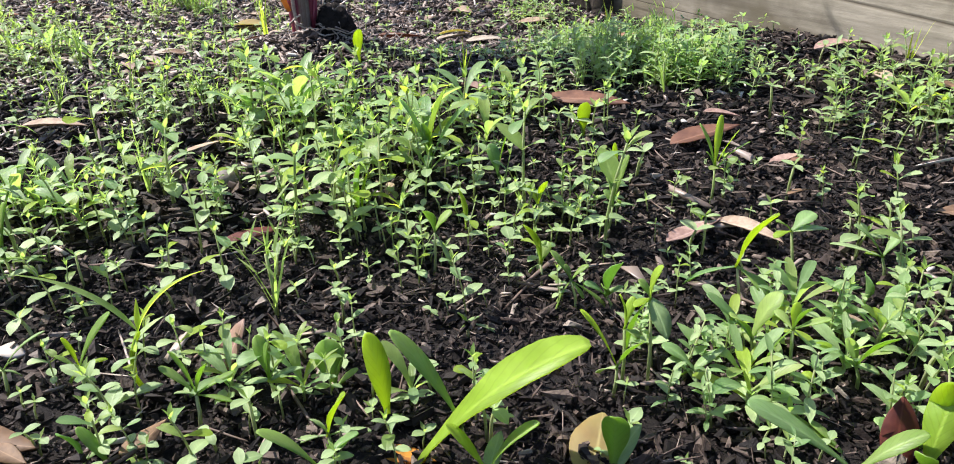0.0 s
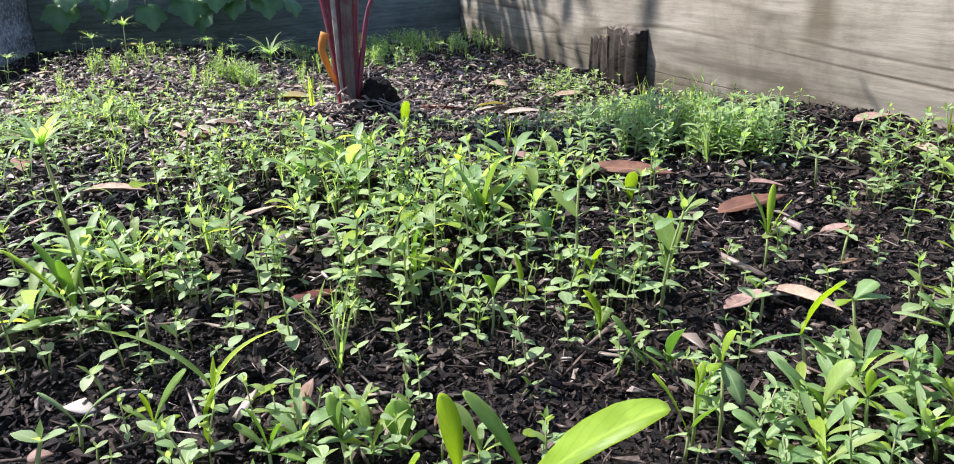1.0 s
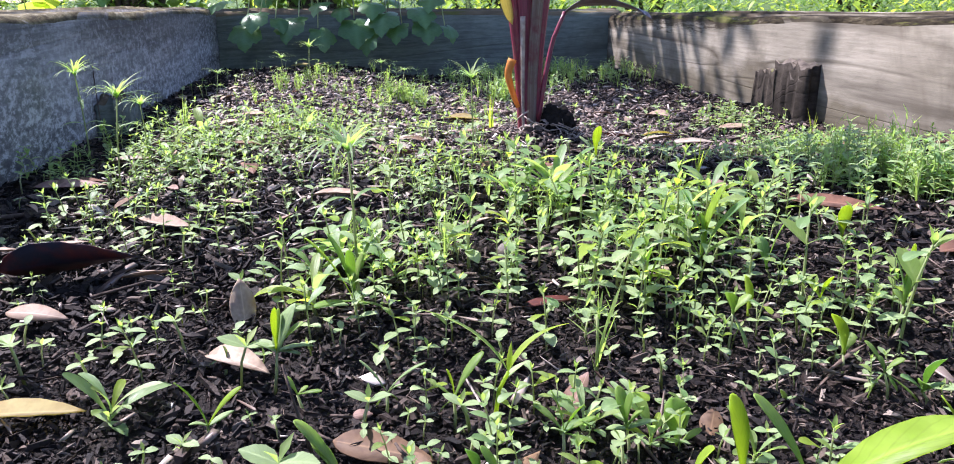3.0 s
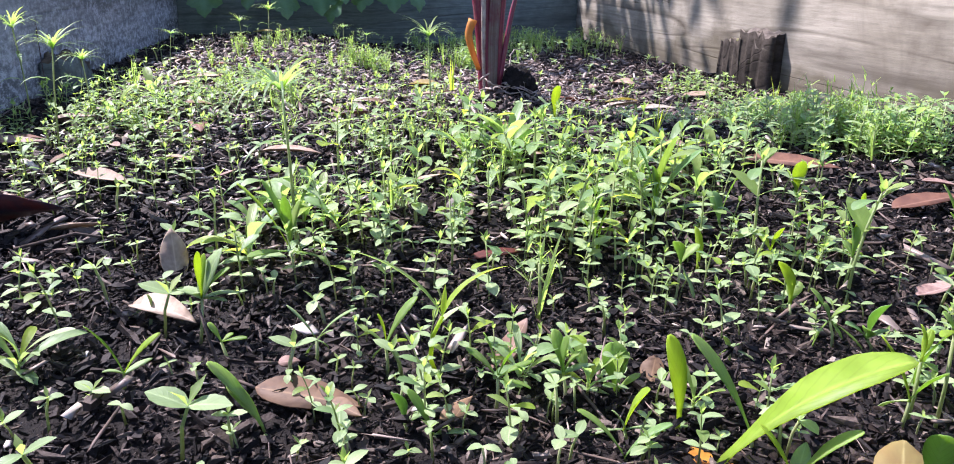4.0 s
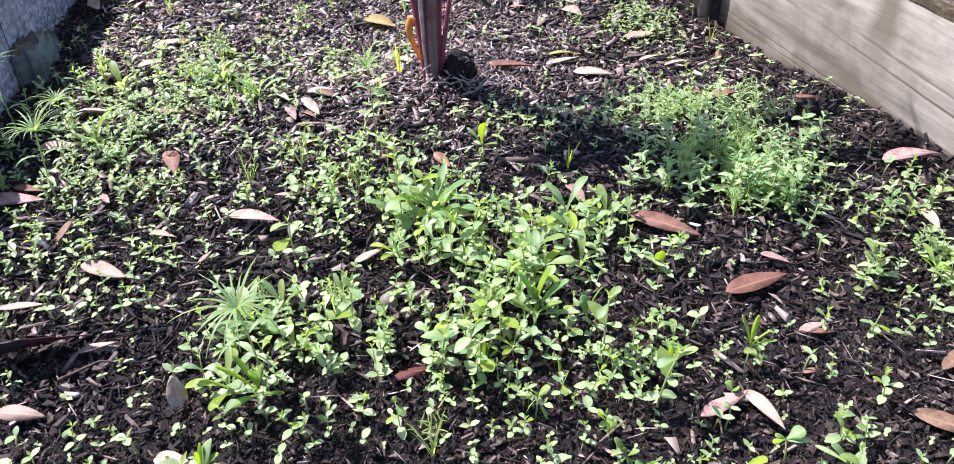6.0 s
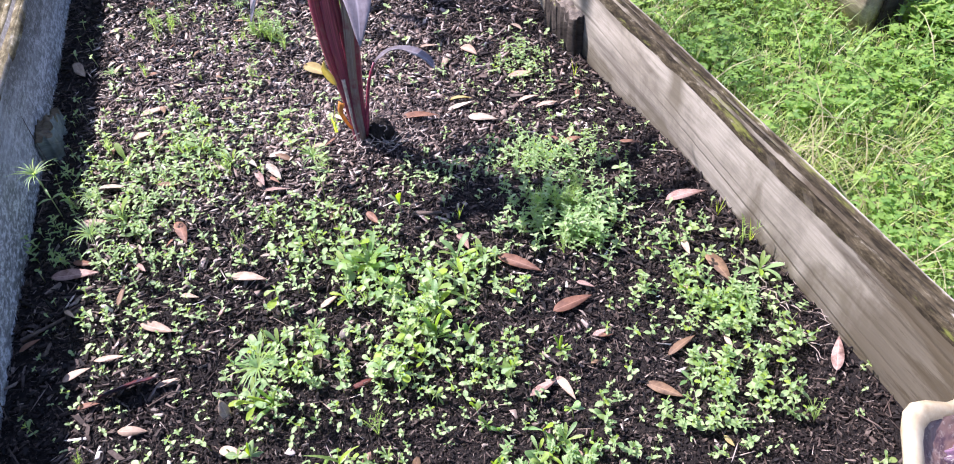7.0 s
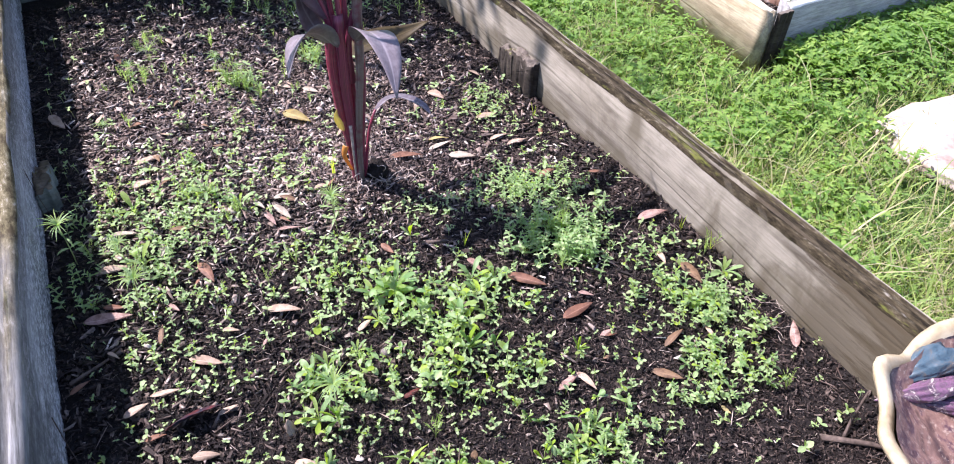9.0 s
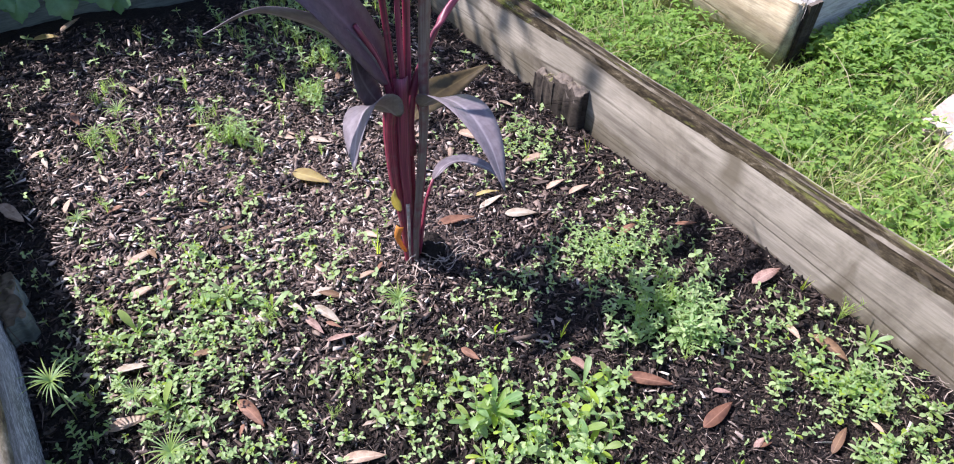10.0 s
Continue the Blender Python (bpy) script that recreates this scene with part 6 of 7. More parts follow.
fallen_leaf(-0.541, -0.176, 0.077, -13, "pink")
fallen_leaf(-0.516, -0.056, 0.061, -15, "tan")
fallen_leaf(-0.483, 0.034, 0.060, -16, "pale")
fallen_leaf(-0.362, -0.136, 0.061, -76, "orange")
fallen_leaf(-0.432, -0.196, 0.029, -59, "pink")
fallen_leaf(-0.403, -0.345, 0.056, -33, "tan")
fallen_leaf(-0.523, -0.391, 0.039, 15, "tan")
fallen_leaf(-0.476, -0.377, 0.045, -12, "tan")
fallen_leaf(-0.442, -0.450, 0.082, 7, "dark", 0.014, 0, -56, 0.46)
fallen_leaf(-0.391, -0.450, 0.032, 11, "tan")
fallen_leaf(-0.438, -0.518, 0.040, -16, "tan")
fallen_leaf(-0.533, -0.557, 0.105, -11, "pink")
fallen_leaf(-0.483, -0.599, 0.048, 39, "brown")
fallen_leaf(-0.397, -0.637, 0.054, -6, "yellow")
fallen_leaf(-0.254, -0.291, 0.059, -26, "tan")
fallen_leaf(-0.134, -0.381, 0.033, 27, "tan")
fallen_leaf(-0.112, -0.545, 0.036, 10, "red", 0.0, 0, 4, 0.22)
fallen_leaf(-0.030, -0.224, 0.034, -67, "orange")
fallen_leaf(0.105, -0.336, 0.041, -80, "pink")
fallen_leaf(0.178, -0.413, 0.075, -46, "orange")
fallen_leaf(0.231, -0.514, 0.062, 5, "orange")
fallen_leaf(0.263, -0.490, 0.028, -38, "pink")
fallen_leaf(0.138, -0.635, 0.048, 17, "pink")
fallen_leaf(0.167, -0.647, 0.044, -78, "tan")
fallen_leaf(0.294, -0.700, 0.050, -47, "brown")
fallen_leaf(0.351, -0.643, 0.049, 17, "brown")
fallen_leaf(0.416, -0.663, 0.025, -92, "tan")
fallen_leaf(0.550, -0.731, 0.057, 51, "pink")
fallen_leaf(0.474, -0.530, 0.061, -83, "brown")
fallen_leaf(0.446, -0.477, 0.030, -94, "tan")
fallen_leaf(0.503, -0.369, 0.068, -2, "pink")
fallen_leaf(0.482, -0.193, 0.039, -30, "orange")
fallen_leaf(0.383, -0.139, 0.042, 8, "orange")
fallen_leaf(0.393, 0.014, 0.050, 0, "tan")
fallen_leaf(0.250, 0.020, 0.059, -32, "pale")
fallen_leaf(0.221, 0.082, 0.058, 6, "pale")
fallen_leaf(0.227, 0.106, 0.046, -19, "yellow")
fallen_leaf(0.126, 0.064, 0.071, -16, "orange")
fallen_leaf(-0.186, -0.082, 0.047, -20, "pink")
fallen_leaf(-0.172, 0.025, 0.037, -3, "pale")
fallen_leaf(-0.214, -0.034, 0.048, -77, "pink")
fallen_leaf(-0.186, -0.026, 0.055, -69, "pale")
fallen_leaf(-0.410, 0.260, 0.058, 13, "tan")
fallen_leaf(0.299, 0.282, 0.054, -66, "tan")
fallen_leaf(0.215, 0.340, 0.038, -5, "tan")
fallen_leaf(0.438, 0.340, 0.034, -60, "tan")
fallen_leaf(-0.581, 0.498, 0.070, -69, "tan")
fallen_leaf(0.146, -0.750, 0.018, -71, "tan")
fallen_leaf(0.337, -0.799, 0.018, -77, "yellow")
fallen_leaf(-0.599, -0.308, 0.032, 22, "orange")
fallen_leaf(-0.542, -0.266, 0.023, -50, "tan")
fallen_leaf(-0.430, 0.179, 0.042, 7, "tan")
fallen_leaf(-0.403, 1.094, 0.055, -22, "yellow")
fallen_leaf(-0.339, 1.132, 0.062, 35, "tan")
fallen_leaf(-0.417, 0.722, 0.047, -84, "orange")
fallen_leaf(-0.577, 0.479, 0.053, -64, "tan")
fallen_leaf(-0.502, 0.651, 0.037, 11, "tan")
fallen_leaf(-0.279, 0.771, 0.040, -67, "tan")
fallen_leaf(0.012, 0.445, 0.051, -55, "pale")
fallen_leaf(0.367, 0.056, 0.048, 2, "tan")
fallen_leaf(0.377, 0.147, 0.049, -9, "tan")
fallen_leaf(0.358, -0.121, 0.026, -69, "orange")
fallen_leaf(0.327, -0.261, 0.028, -2, "pale")
fallen_leaf(-0.056, 0.336, 0.085, -58, "yellow", 0.008, -4, 12, 0.34)


def crowded(x, y, gap=0.009):
    if -0.07 < x < 0.03 and -0.72 < y < -0.60 and rng.random() < 0.75:
        return True
    if any((x - a) ** 2 + (y - b) ** 2 < r * r for a, b, r in LYING):
        return True
    return any((x - a) ** 2 + (y - b) ** 2 < gap * gap for a, b in GROWN)


def spread(kinds, cx, cy, rx, ry, n, hmin=0.7, hmax=1.25):
    """Seedlings in a patch, each a thing of its own."""
    for _ in range(n):
        x, y = rng.gauss(cx, rx * 0.55), rng.gauss(cy, ry * 0.55)
        if not (-0.60 < x < wall_x(y) - 0.02) or y < -0.90 or crowded(x, y):
            continue
        kind = rng.choice(kinds)
        sow(kind, x, y, DESIGN_H[kind] * rng.uniform(hmin, hmax), rng.uniform(-0.008, 0.008))


spread(["leafy", "leafy", "feathery"], 0.30, -0.35, 0.085, 0.075, 34, 0.7, 1.3)
spread(["zinnia", "calendula", "paired", "calendula"], 0.04, -0.43, 0.09, 0.09, 24, 0.6, 1.5)
spread(["zinnia", "paired", "paired"], -0.03, -0.54, 0.08, 0.07, 16, 0.6, 1.35)
spread(["calendula", "paired", "feathery"], -0.23, -0.47, 0.09, 0.08, 13, 0.6, 1.1)
spread(["zinnia", "calendula", "paired", "feathery"], -0.10, -0.38, 0.10, 0.08, 14, 0.6, 1.4)
spread(["zinnia", "feathery", "cotyledon"], -0.17, -0.25, 0.10, 0.07, 14, 0.6, 1.3)
spread(["zinnia", "leafy", "cotyledon"], -0.45, -0.06, 0.13, 0.13, 20, 0.5, 0.9)
spread(["zinnia", "feathery", "calendula"], -0.36, 0.08, 0.16, 0.10, 20, 0.6, 1.3)
spread(["zinnia", "paired", "calendula", "cotyledon"], 0.43, -0.60, 0.09, 0.12, 18, 0.5, 0.85)
spread(["calendula", "zinnia", "leafy", "leafy"], 0.095, -0.750, 0.060, 0.036, 19, 0.50, 0.88)
spread(["paired", "cotyledon", "zinnia"], -0.14, -0.72, 0.06, 0.035, 5, 0.40, 0.60)


# the many small ones between them, too many to count
def seedling_template(kind, i):
    r = random.Random(kind + "t" + str(i))
    slot = {"stem": 0, "pale": 1, "leaf": 2, "mint": 3, "bright": 4}
    return [(g, slot[m]) for _, g, m in (MAKERS[kind](r) if kind == "cotyledon" else MAKERS[kind](r, DESIGN_H[kind]))]


small_templates = [seedling_template("cotyledon", i) for i in range(8)] + [seedling_template("zinnia", i) for i in range(4)] + [seedling_template("leafy", i) for i in range(4)] + [seedling_template("feathery", i) for i in range(2)] + [seedling_template("paired", i) for i in range(5)]
small = []


def strew(n, cx, cy, rx, ry, kinds, size=(0.7, 1.2)):
    for _ in range(n):
        x, y = rng.gauss(cx, rx * 0.6), rng.gauss(cy, ry * 0.6)
        if -0.62 < x < wall_x(y) - 0.012 and -0.95 < y < 1.15 and not crowded(x, y, 0.006):
            lo, hi = kinds[rng.randrange(len(kinds))]
            small.append((rng.randrange(lo, hi), x, y, soil_z(x, y) + 0.003, rng.uniform(0, 6.283), rng.uniform(*size)))


COT, ZIN, LFY, FEA, PRD = (0, 8), (8, 12), (12, 16), (16, 18), (18, 23)
for _ in range(620):
    y = rng.uniform(-0.95, 1.1)
    x = rng.uniform(-0.60, wall_x(y) - 0.02)
    if x > 0.10 and x < 0.40 and -0.62 < y < -0.46 and rng.random() < 0.6:
        continue
    if (x - 0.12) ** 2 + (y - 0.02) ** 2 < 0.03 and rng.random() < 0.85:
        continue
    if not crowded(x, y, 0.004):
        small.append((rng.randrange(8), x, y, soil_z(x, y) + 0.003, rng.uniform(0, 6.283), rng.uniform(0.6, 1.2)))
for _ in range(1150):
    x, y = rng.uniform(-0.58, 0.52), rng.uniform(-0.92, 0.35)
    if x < wall_x(y) - 0.02 and math.hypot(x - 0.08, y - 0.02) > 0.14 and not crowded(x, y, 0.004):
        small.append((rng.randrange(8), x, y, soil_z(x, y) - 0.001, rng.uniform(0, 6.283), rng.uniform(0.4, 0.7)))
strew(150, 0.30, -0.35, 0.10, 0.09, [LFY, LFY, COT], (0.5, 1.0))
strew(150, 0.33, -0.17, 0.12, 0.09, [COT, LFY, ZIN], (0.4, 0.75))
strew(130, 0.16, -0.13, 0.16, 0.06, [COT], (0.5, 0.9))
strew(70, 0.04, -0.43, 0.10, 0.11, [ZIN, COT], (0.5, 0.95))
strew(60, -0.03, -0.55, 0.11, 0.09, [ZIN, COT, COT], (0.5, 0.95))
strew(55, -0.22, -0.50, 0.09, 0.09, [ZIN, COT], (0.5, 0.95))
strew(60, -0.11, -0.36, 0.12, 0.11, [ZIN, COT, COT], (0.45, 0.9))
strew(90, -0.17, -0.22, 0.12, 0.09, [ZIN, COT, COT], (0.45, 0.9))
strew(190, -0.45, -0.05, 0.14, 0.15, [ZIN, COT, LFY], (0.45, 0.9))
strew(240, -0.34, 0.13, 0.24, 0.16, [COT, ZIN, COT], (0.5, 1.0))
strew(210, 0.43, -0.61, 0.10, 0.17, [ZIN, COT, PRD, LFY], (0.45, 0.95))
strew(50, 0.10, -0.76, 0.09, 0.05, [COT, ZIN, LFY], (0.4, 0.75))
strew(36, 0.25, -0.74, 0.10, 0.05, [ZIN, COT, LFY], (0.5, 0.9))
strew(40, 0.38, -0.74, 0.07, 0.06, [ZIN, COT, PRD], (0.5, 0.95))
strew(120, -0.42, -0.33, 0.13, 0.16, [COT, COT, ZIN], (0.4, 0.8))
strew(30, -0.01, -0.64, 0.06, 0.04, [COT, ZIN], (0.4, 0.7))
strew(46, 0.06, -0.59, 0.12, 0.035, [ZIN, COT, PRD], (0.45, 0.8))
strew(44, -0.16, -0.72, 0.10, 0.05, [COT, COT, ZIN], (0.45, 0.75))
strew(240, 0.22, 0.92, 0.25, 0.18, [FEA, LFY, COT], (0.6, 1.2))
strew(70, -0.20, 0.55, 0.20, 0.20, [COT, FEA], (0.4, 0.8))
strew(26, -0.15, 0.52, 0.06, 0.05, [FEA, LFY], (0.7, 1.2))
strew(20, 0.06, 0.60, 0.04, 0.06, [FEA, LFY], (0.8, 1.3))
strew(18, 0.16, 0.72, 0.06, 0.05, [LFY, FEA], (0.8, 1.2))
strew(10, -0.38, 0.60, 0.05, 0.04, [FEA, FEA, LFY], (0.7, 1.0))
strew(10, -0.34, 0.78, 0.05, 0.04, [FEA, COT], (0.7, 1.1))
strew(26, 0.41, 0.19, 0.05, 0.06, [LFY, COT], (0.5, 0.9))
strew(30, 0.32, -0.17, 0.09, 0.08, [LFY, ZIN, COT], (0.5, 0.8))
strew(60, 0.36, 0.20, 0.10, 0.10, [COT, ZIN], (0.4, 0.8))
scatter_geo("small_seedlings", small_templates, [M["stem"], M["pale"], M["leaf"], M["mint"], M["bright"]], small, "crowd of tiny green seedlings sprouting through the mulch", "seedlings")


# ---- more fallen leaves ----
# smaller ones, broken and whole, thickest under the grey board and round the plant
for _ in range(74):
    if rng.random() < 0.55:
        x, y = rng.gauss(-0.33, 0.14), rng.gauss(0.18, 0.30)
    else:
        y = rng.uniform(-0.72, 0.75)
        x = rng.uniform(-0.57, wall_x(y) - 0.05)
    if -0.57 < x < wall_x(y) - 0.04 and not (-0.45 < x < 0.15 and y < -0.52) and math.hypot(x, y) > 0.06:
        fallen_leaf(x, y, rng.uniform(0.014, 0.040), rng.uniform(0, 360), rng.choice(["pink", "tan", "tan", "pale", "brown", "orange", "brown"]))


def standing_leaf(foot, tip, width, colour):
    """A dead leaf caught upright among the seedlings."""
    x, y = foot
    base = Vector((x, y, soil_z(x, y)))
    d = Vector(tip) - base
    el = math.degrees(math.atan2(d.z, math.hypot(d.x, d.y)))
    geo = leaf(d.length * 1.1, width, "oval", 9, el - 12, 24, math.degrees(math.atan2(d.y, d.x)), 0.35, (0, 0, -0.002), 0.02, 10)
    ob = new("fallen_leaf", mesh("fallen_leaf", thick(geo, 0.0006), DEAD[colour]))
    ob.location = base
    part("stalk", tube([(0, 0, 0.001), (-0.003, 0, 0.0), (-0.006, 0.002, -0.004)], 0.0009, 0.0007, 5), M["twig"], ob)
    return tagged(ob, DEAD_SAID[colour] + " dead leaf propped up among seedlings", "fallen leaf", "fallen leaves on the bed")


standing_leaf((-0.141, -0.672), (-0.123, -0.663, 0.013), 0.0128, "pink")
standing_leaf((-0.309, -0.536), (-0.312, -0.520, 0.022), 0.0165, "tan")
standing_leaf((-0.070, -0.692), (-0.063, -0.682, -0.002), 0.0116, "brown")
standing_leaf((-0.010, -0.783), (0.006, -0.762, -0.004), 0.0210, "yellow")
standing_leaf((0.096, -0.820), (0.104, -0.810, 0.010), 0.0135, "red")
fallen_leaf(-0.225, -0.690, 0.046, -24, "brown", 0.0, 3, 14, 0.34)
fallen_leaf(-0.070, -0.745, 0.024, -30, "amber", -0.006, 2, 0, 0.34)
fallen_leaf(-0.162, -0.712, 0.015, 58, "brown", 0.004, 3, 20, 0.4)
fallen_leaf(-0.303, -0.598, 0.042, -34, "tan", 0.001, 2, 6, 0.32)
fallen_leaf(-0.209, -0.708, 0.016, -45, "brown", 0.004, 3, 20, 0.4)
fallen_leaf(-0.164, -0.712, 0.021, 45, "brown", 0.004, 3, 20, 0.3)
fallen_leaf(-0.234, -0.667, 0.009, 6, "pink", 0.004, 3, 20, 0.6)
sow("grass", -0.050, 0.050, 0.07)


# ---- small things on the mulch ----
def round_fruit(x, y, r):
    bm = bmesh.new()
    bmesh.ops.create_icosphere(bm, subdivisions=3, radius=r)
    for v in bm.verts:
        v.co *= 1 + 0.05 * noise.noise(v.co * 160)
        v.co.z *= 0.94
    ob = bm_object("seed_pod", bm, M["pebble"])
    ob.location = (x, y, soil_z(x, y) + r * 0.8)
    return tagged(ob, "round grey-brown seed pod lying among the seedlings", "seed pod")


round_fruit(-0.122, -0.451, 0.009)


def twig(points, r, label):
    ob = new("twig", mesh("twig", tube([(x, y, soil_z(x, y) + z) for x, y, z in points], r, r * 0.6, 6), M["twig"]))
    return tagged(ob, label, "twig", "twigs on the bed")


twig([(0.040, -0.232, 0.008), (0.062, -0.240, 0.010), (0.088, -0.250, 0.008)], 0.0048, "short thick grey-brown twig lying on the mulch")
twig([(-0.256, -0.690, 0.006), (-0.262, -0.684, 0.030), (-0.266, -0.680, 0.050)], 0.0009, "thin dry stalk standing up from the mulch")
twig([(-0.610, -0.300, 0.020), (-0.585, -0.280, 0.012), (-0.545, -0.262, 0.008)], 0.0035, "dark curved twig beside the grey board")
twig([(-0.598, -0.500, 0.030), (-0.575, -0.545, 0.014), (-0.563, -0.580, 0.006)], 0.0012, "thin pale straw leaning on the mulch")


twig([(0.468, -0.922, 0.006), (0.500, -0.905, 0.020), (0.541, -0.888, 0.046)], 0.0030, "thin brown stick leaning on the mulch by the board")
twig([(0.440, -0.905, 0.008), (0.500, -0.950, 0.010), (0.560, -1.010, 0.012)], 0.0055, "thick dark stick lying under the bird bath")
twig([(-0.300, -0.420, 0.008), (-0.270, -0.405, 0.010), (-0.235, -0.398, 0.007)], 0.0018, "thin brown twig lying on the mulch")
twig([(-0.420, -0.480, 0.008), (-0.385, -0.470, 0.012), (-0.350, -0.474, 0.008)], 0.0014, "thin brown twig lying on the mulch")
twig([(-0.120, 0.330, 0.010), (-0.060, 0.345, 0.016), (0.000, 0.338, 0.010)], 0.0022, "long brown twig lying on the dry mulch")


twig([(-0.630, 0.205, 0.178), (-0.628, 0.200, 0.100), (-0.622, 0.175, 0.045), (-0.611, 0.147, 0.006)], 0.0011, "thin dry stalk leaning down the grey board")
twig([(-0.628, -0.388, 0.065), (-0.624, -0.410, 0.030), (-0.616, -0.440, 0.008)], 0.0011, "thin pale straw leaning on the grey board")
twig([(-0.610, -0.510, 0.014), (-0.592, -0.548, 0.010), (-0.574, -0.583, 0.006)], 0.0012, "thin pale straw lying beside the grey board")


def wiry_root(x, y, seed):
    """Thin pale roots curling over the ground."""
    r = random.Random(seed)
    root = empty("uprooted_roots", Matrix.Translation((x, y, soil_z(x, y))))
    for _ in range(4):
        p, a = Vector((r.uniform(-0.01, 0.01), r.uniform(-0.01, 0.01), 0.006)), r.uniform(0, 6.283)
        pts = [tuple(p)]
        for _ in range(9):
            a += r.uniform(-0.9, 0.9)
            p = p + Vector((math.cos(a) * 0.007, math.sin(a) * 0.007, r.uniform(-0.005, 0.006)))
            p.z = min(0.026, max(0.005, p.z))
            p.x = min(p.x, wall_x(y) - 0.004 - x)
            pts.append(tuple(p))
        part("root", tube(pts, 0.0009, 0.0005, 5), M["root"], root)
    return tagged(root, "tangle of thin pale roots lying by the pale board", "roots", "loose roots on the bed")


for i, (x, y) in enumerate(((0.525, -0.590), (0.545, -0.628), (0.530, -0.560), (0.540, -0.690), (0.060, -0.030), (0.035, -0.045), (0.090, -0.005))):
    wiry_root(x, y, i)
sow("grass", 0.537, -0.421, 0.05)
sow("grass", 0.494, 0.109, 0.045)
sow("feathery", 0.535, -0.500, 0.065)
sow("calendula", 0.530, -0.560, 0.05)


# ---- the scalloped dish ----
def dish(x, y, z, radius):
    root = empty("bird_bath", pose(x, y, 0, 0, 0, 20))
    n, rings = 72, 16

    def scallop(a):
        return 1 + 0.050 * math.cos(7 * a + 0.6) + 0.025 * math.sin(3 * a) + 0.02 * math.cos(11 * a)

    v, f, uv = [], [], []
    shape = [(0.02, -0.52), (0.2, -0.51), (0.4, -0.47), (0.58, -0.38), (0.72, -0.24), (0.82, -0.10), (0.88, -0.01)]
    for q, zz in shape:
        for j in range(n):
            a = 2 * math.pi * j / n
            s = 1 + (scallop(a) - 1) * q
            v.append((radius * q * s * math.cos(a), radius * q * s * math.sin(a), z + radius * zz * 0.62)), uv.append((q, j / n))
    for i in range(len(shape) - 1):
        for j in range(n):
            f.append((i * n + j, i * n + (j + 1) % n, (i + 1) * n + (j + 1) % n, (i + 1) * n + j))
    f += [(j, (j + 36) % n, (j + 37) % n, j + 1) for j in range(0, 18)]
    basin = part("basin", (np.array(v), np.array(f), np.array(uv)), M["bowl"], root, "stained brown inside of the dish with flaking paint")
    v, f, uv = [], [], []
    shape = [(0.87, -0.06), (0.905, 0.01), (0.945, 0.045), (0.985, 0.035), (1.0, -0.01), (0.99, -0.08), (0.90, -0.22), (0.74, -0.40), (0.52, -0.54), (0.30, -0.62), (0.22, -0.66)]
    for q, zz in shape:
        for j in range(n):
            a = 2 * math.pi * j / n
            s = 1 + (scallop(a) - 1) * min(1, q * 1.1)
            lift = (0.06 * math.cos(7 * a + 0.6) + 0.03 * math.sin(4 * a)) * q
            v.append((radius * q * s * math.cos(a), radius * q * s * math.sin(a), z + radius * (zz * 0.62 + lift))), uv.append((q, j / n))
    for i in range(len(shape) - 1):
        for j in range(n):
            f.append((i * n + j, (i + 1) * n + j, (i + 1) * n + (j + 1) % n, i * n + (j + 1) % n))
    part("rim", (np.array(v), np.array(f), np.array(uv)), M["rim"], root, "thick wavy cream rim stained yellow")
    # a painted flower moulded on the slope: place, size along and across, turn, paint
    for px, py, ln, wd, turn, key in (
        (0.040, 0.126, 0.050, 0.028, -24, "lobe_blue"), (0.008, 0.112, 0.058, 0.020, -40, "lobe_purple"), (0.048, 0.088, 0.058, 0.017, -44, "lobe_black"),
        (0.082, 0.096, 0.046, 0.016, -26, "lobe_black"), (0.026, 0.072, 0.050, 0.014, -56, "lobe_purple"), (0.108, 0.078, 0.034, 0.024, -20, "lobe_pink"),
        (0.118, 0.020, 0.046, 0.020, 15, "lobe_black"), (0.105, -0.030, 0.050, 0.022, 50, "lobe_purple"), (0.070, 0.046, 0.048, 0.018, -20, "lobe_black"),
    ):
        bm = bmesh.new()
        bmesh.ops.create_icosphere(bm, subdivisions=4, radius=1)
        for w in bm.verts:
            p = w.co.copy()
            d2 = 1 + 0.22 * noise.noise(p * 2.2 + Vector((turn, 0, 0))) + 0.10 * noise.noise(p * 6)
            rib = 1 + 0.14 * math.cos(p.y * 11 + 1.2 * noise.noise(p * 2))
            w.co = Vector((p.x * ln * d2, p.y * wd * d2 * (0.75 + 0.35 * p.x), p.z * 0.012 * d2 * rib))
        ob = bm_object("moulded_petal", bm, M[key], basin)
        q = math.hypot(px, py) / radius
        up = float(np.interp(q, (0, 0.2, 0.4, 0.58, 0.72, 0.82, 0.95), (-0.52, -0.51, -0.47, -0.38, -0.24, -0.10, 0.04)))
        ob.matrix_basis = pose(px, py, z + radius * 0.62 * up + 0.003, 0, 0, math.degrees(math.atan2(py, px))) @ pose(0, 0, 0, 0, -42 * max(0.0, q - 0.35), turn - math.degrees(math.atan2(py, px)))
        tagged(ob, "moulded petal with worn paint")
    leg = tube([(0, 0, -0.03), (0, 0, 0.02), (0.003, 0, 0.06), (0, 0, z - radius * 0.36)], radius * 0.34, radius * 0.24, 20)
    part("pedestal", leg, M["rim"], root, "squat cream pedestal")
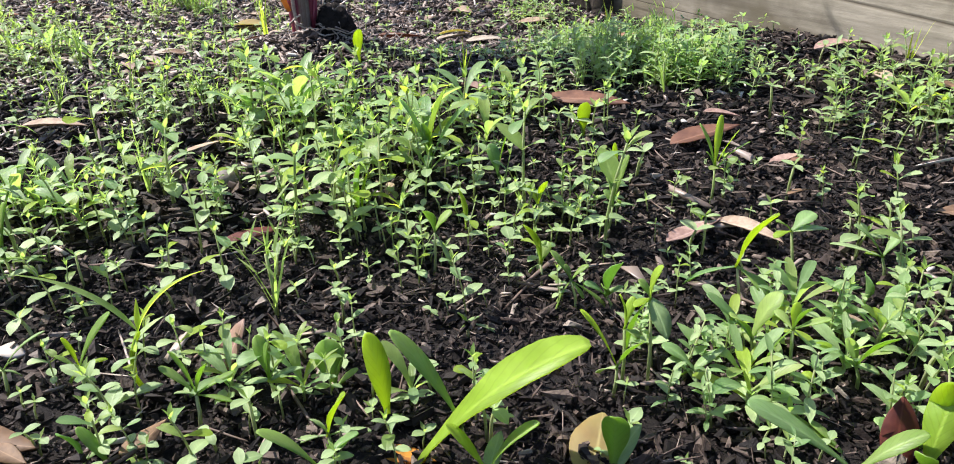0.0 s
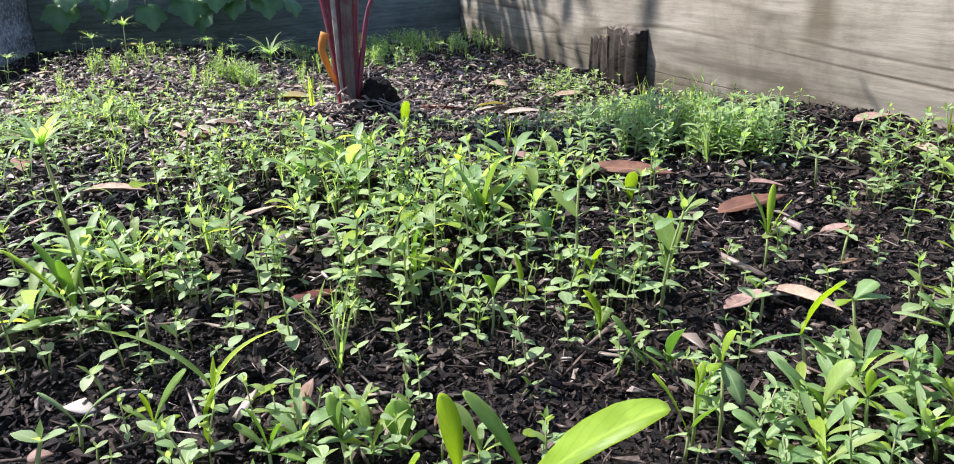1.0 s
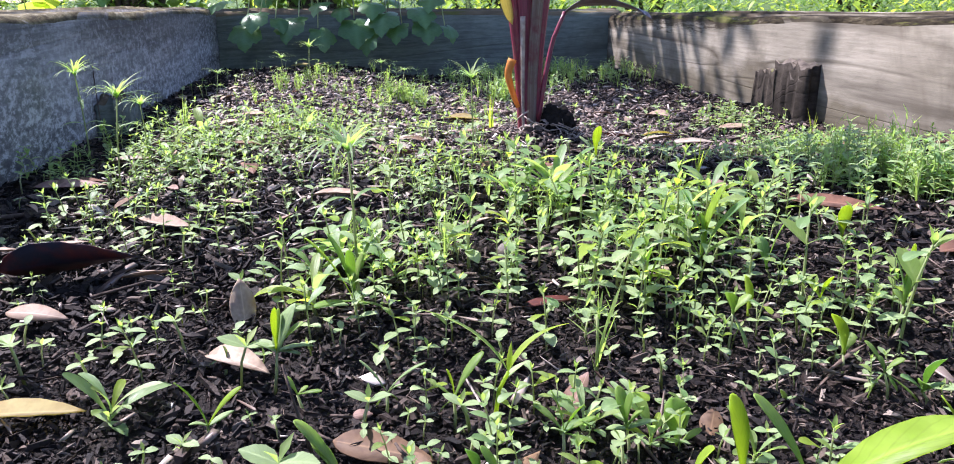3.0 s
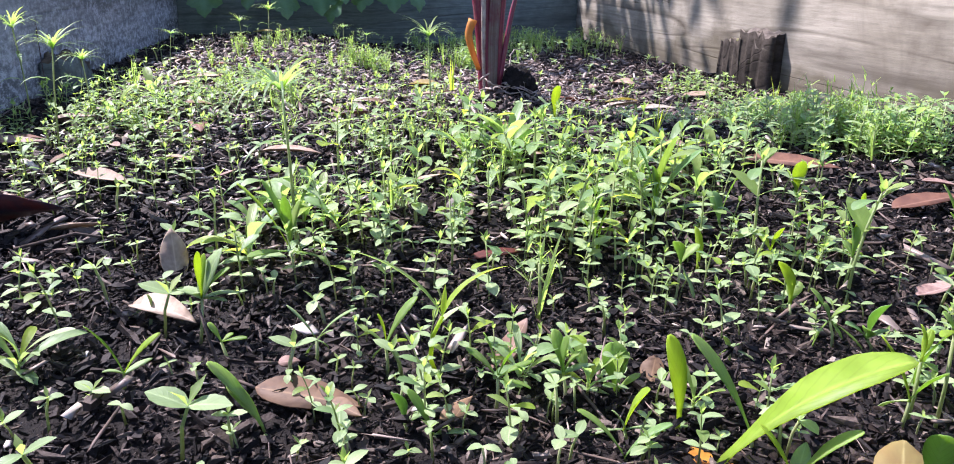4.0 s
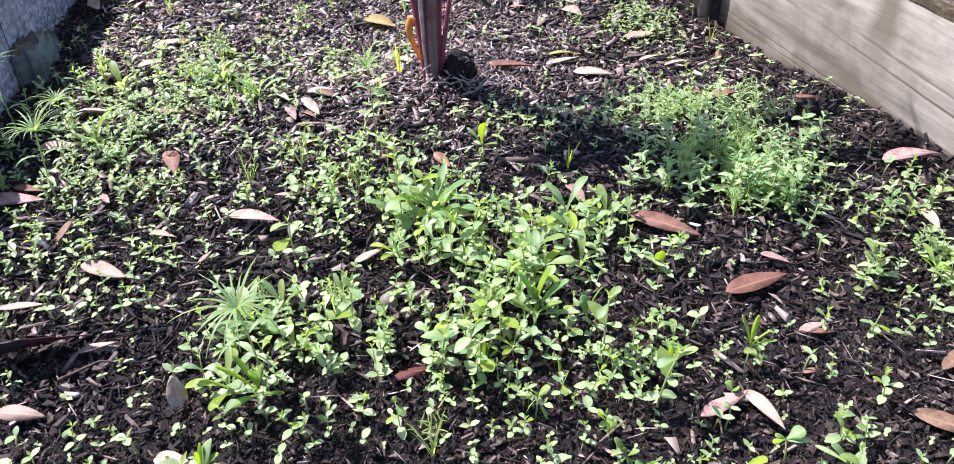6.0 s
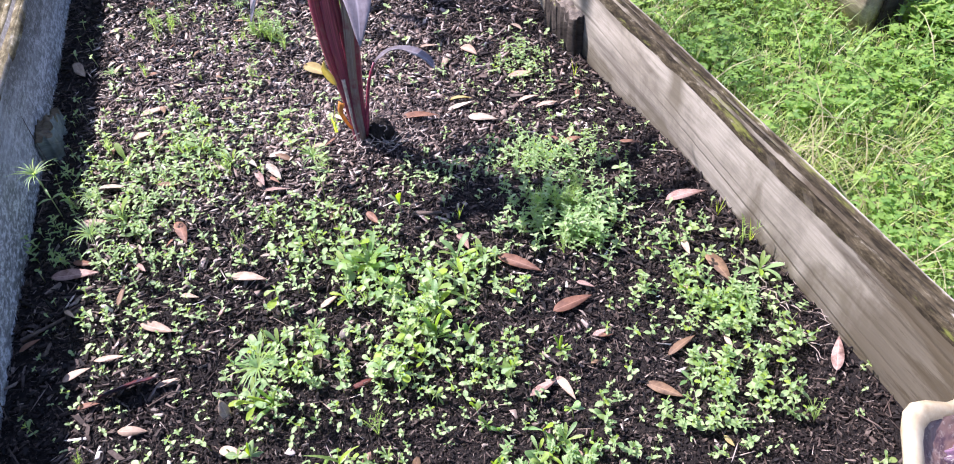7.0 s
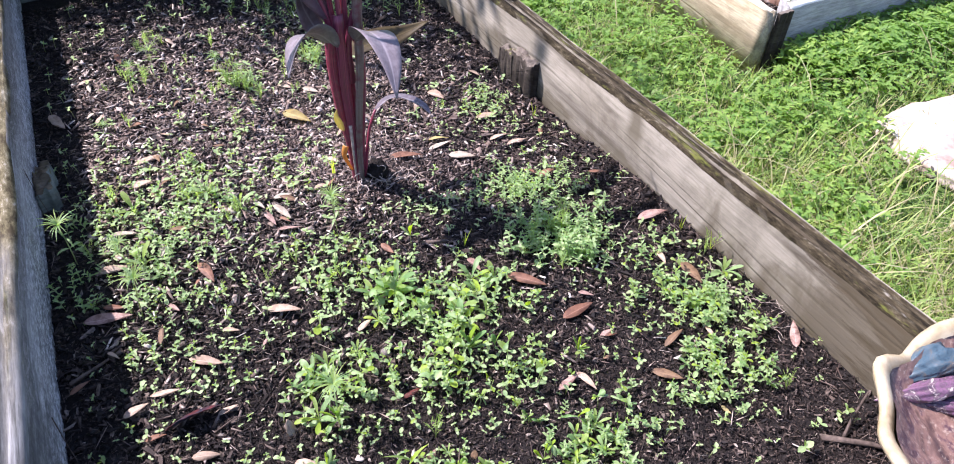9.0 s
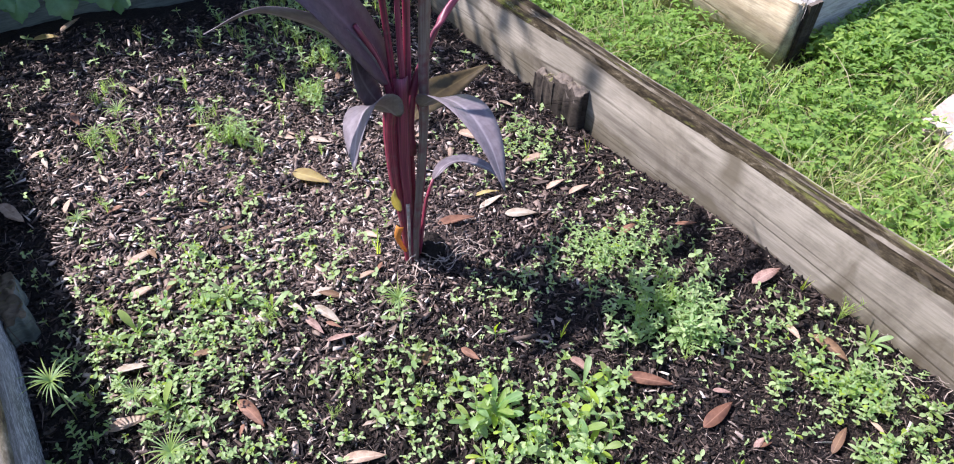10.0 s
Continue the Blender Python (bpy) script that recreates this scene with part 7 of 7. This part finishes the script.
    return tagged(root, "scalloped cream bird bath with worn painted petals inside", "bird bath")


dish(0.500, -1.072, 0.225, 0.172)


# ---- plants hanging in over the boards ----
def big_leaf(root, o, size, az, elev, bend, mat, name="leaf"):
    """One broad lobed leaf; it grows from its notch at o towards az."""
    n, rings = 30, 4
    v, uv = [], []
    for i in range(rings + 1):
        q = 0.06 + 0.94 * i / rings
        for j in range(n):
            a = 2 * math.pi * j / n
            r = (0.50 + 0.06 * math.cos(5 * a) + 0.02 * math.cos(15 * a) - 0.20 * math.exp(-((a - math.pi) / 0.35) ** 2)) * q
            x, y = size * (0.42 + r * math.cos(a)), size * r * math.sin(a)
            t = radians(elev + bend * x / size)
            v.append((x * math.cos(t), y * (1 - 0.1 * q), x * math.sin(t) - 0.25 * y * y / size + 0.015 * size * math.sin(5 * a) * q))
            uv.append((x / size, 0.5 + 0.5 * y / size))
    f = [(i * n + j, i * n + (j + 1) % n, (i + 1) * n + (j + 1) % n, (i + 1) * n + j) for i in range(rings) for j in range(n)]
    f += [(j, n - 1 - j, n - 2 - j, j + 1) for j in range(n // 2 - 1)]
    v = np.array(v)
    c, q = math.cos(radians(az)), math.sin(radians(az))
    v = v @ np.array(((c, q, 0), (-q, c, 0), (0, 0, 1))) + np.array(o)
    part(name, (v, np.array(f), np.array(uv)), M[mat], root)


def vine():
    root = empty("creeping_vine", Matrix.Translation((-0.3, 1.2, 0)))
    # leaves behind the board, added for the shade they cast on the bed
    for j in range(26):
        x, y, z = rng.uniform(-0.30, 0.55), rng.uniform(0.08, 0.40), rng.uniform(0.05, 0.50)
        stalk = part("stalk", tube([(x, y, -0.30), (x * 1.02, y + 0.02, z * 0.4), (x, y, z)], 0.003, 0.0015, 5), M["stem"], root)
        big_leaf(stalk, (x, y, z), rng.uniform(0.06, 0.10), rng.uniform(0, 360), rng.uniform(-10, 25), -rng.uniform(25, 60), "vine")
    for x, y, z, size, az, elev in (
        (-0.20, -0.06, 0.150, 0.085, 250, 5), (-0.16, -0.08, 0.135, 0.060, 300, 0), (0.18, -0.09, 0.110, 0.070, 240, -10), (0.22, -0.06, 0.150, 0.090, 290, 5),
        (0.10, -0.05, 0.165, 0.080, 270, 10), (-0.02, -0.05, 0.170, 0.070, 230, 12), (0.30, -0.08, 0.100, 0.060, 310, -15), (0.02, -0.07, 0.155, 0.055, 260, 0),
        (0.28, -0.03, 0.175, 0.085, 250, 15), (-0.28, -0.03, 0.180, 0.080, 220, 15), (-0.24, -0.05, 0.120, 0.095, 265, -5), (-0.10, -0.06, 0.135, 0.100, 240, 0),
        (-0.05, -0.07, 0.105, 0.080, 290, -12), (0.05, -0.06, 0.125, 0.105, 275, -4), (0.14, -0.06, 0.140, 0.100, 255, 4), (0.24, -0.07, 0.120, 0.090, 280, -8), (0.10, -0.09, 0.085, 0.070, 230, -15),
    ):
        stalk = part("stalk", tube([(x, 0.12, -0.28), (x * 1.02, 0.11, 0.05), (x, 0.07, 0.21), (x, y, z)], 0.0025, 0.0015, 5), M["stem"], root)
        big_leaf(stalk, (x, y, z), size, az, elev, -45, "vine")
    return tagged(root, "broad-leaved green vine hanging over the dark board", "vine")


vine()


def side_weed(x, y, z, size, label, mat):
    root = empty("broad_weed", Matrix.Translation((x, y, LAWN)))
    part("stalk", tube([(0, 0, -0.02), (0.01, 0, 0.2), (0.03, -0.01, z - LAWN - 0.03), (0.07, -0.02, z - LAWN)], 0.003, 0.0015, 6), M["stem"], root)
    for j in range(4):
        big_leaf(root, (0.07 - 0.012 * j, -0.02 + 0.01 * j, z - LAWN - 0.018 * j), size, rng.uniform(-60, 60) + 40 * j, 20, -60, mat)
    return tagged(root, label, "weed", "weeds beside the bed")


side_weed(-1.17, 1.27, 0.228, 0.085, "bright yellow-green broad-leaved weed rising beside the grey board", "bright")
side_weed(-1.12, 1.58, 0.215, 0.070, "broad-leaved weed rising behind the corner of the bed", "vine")
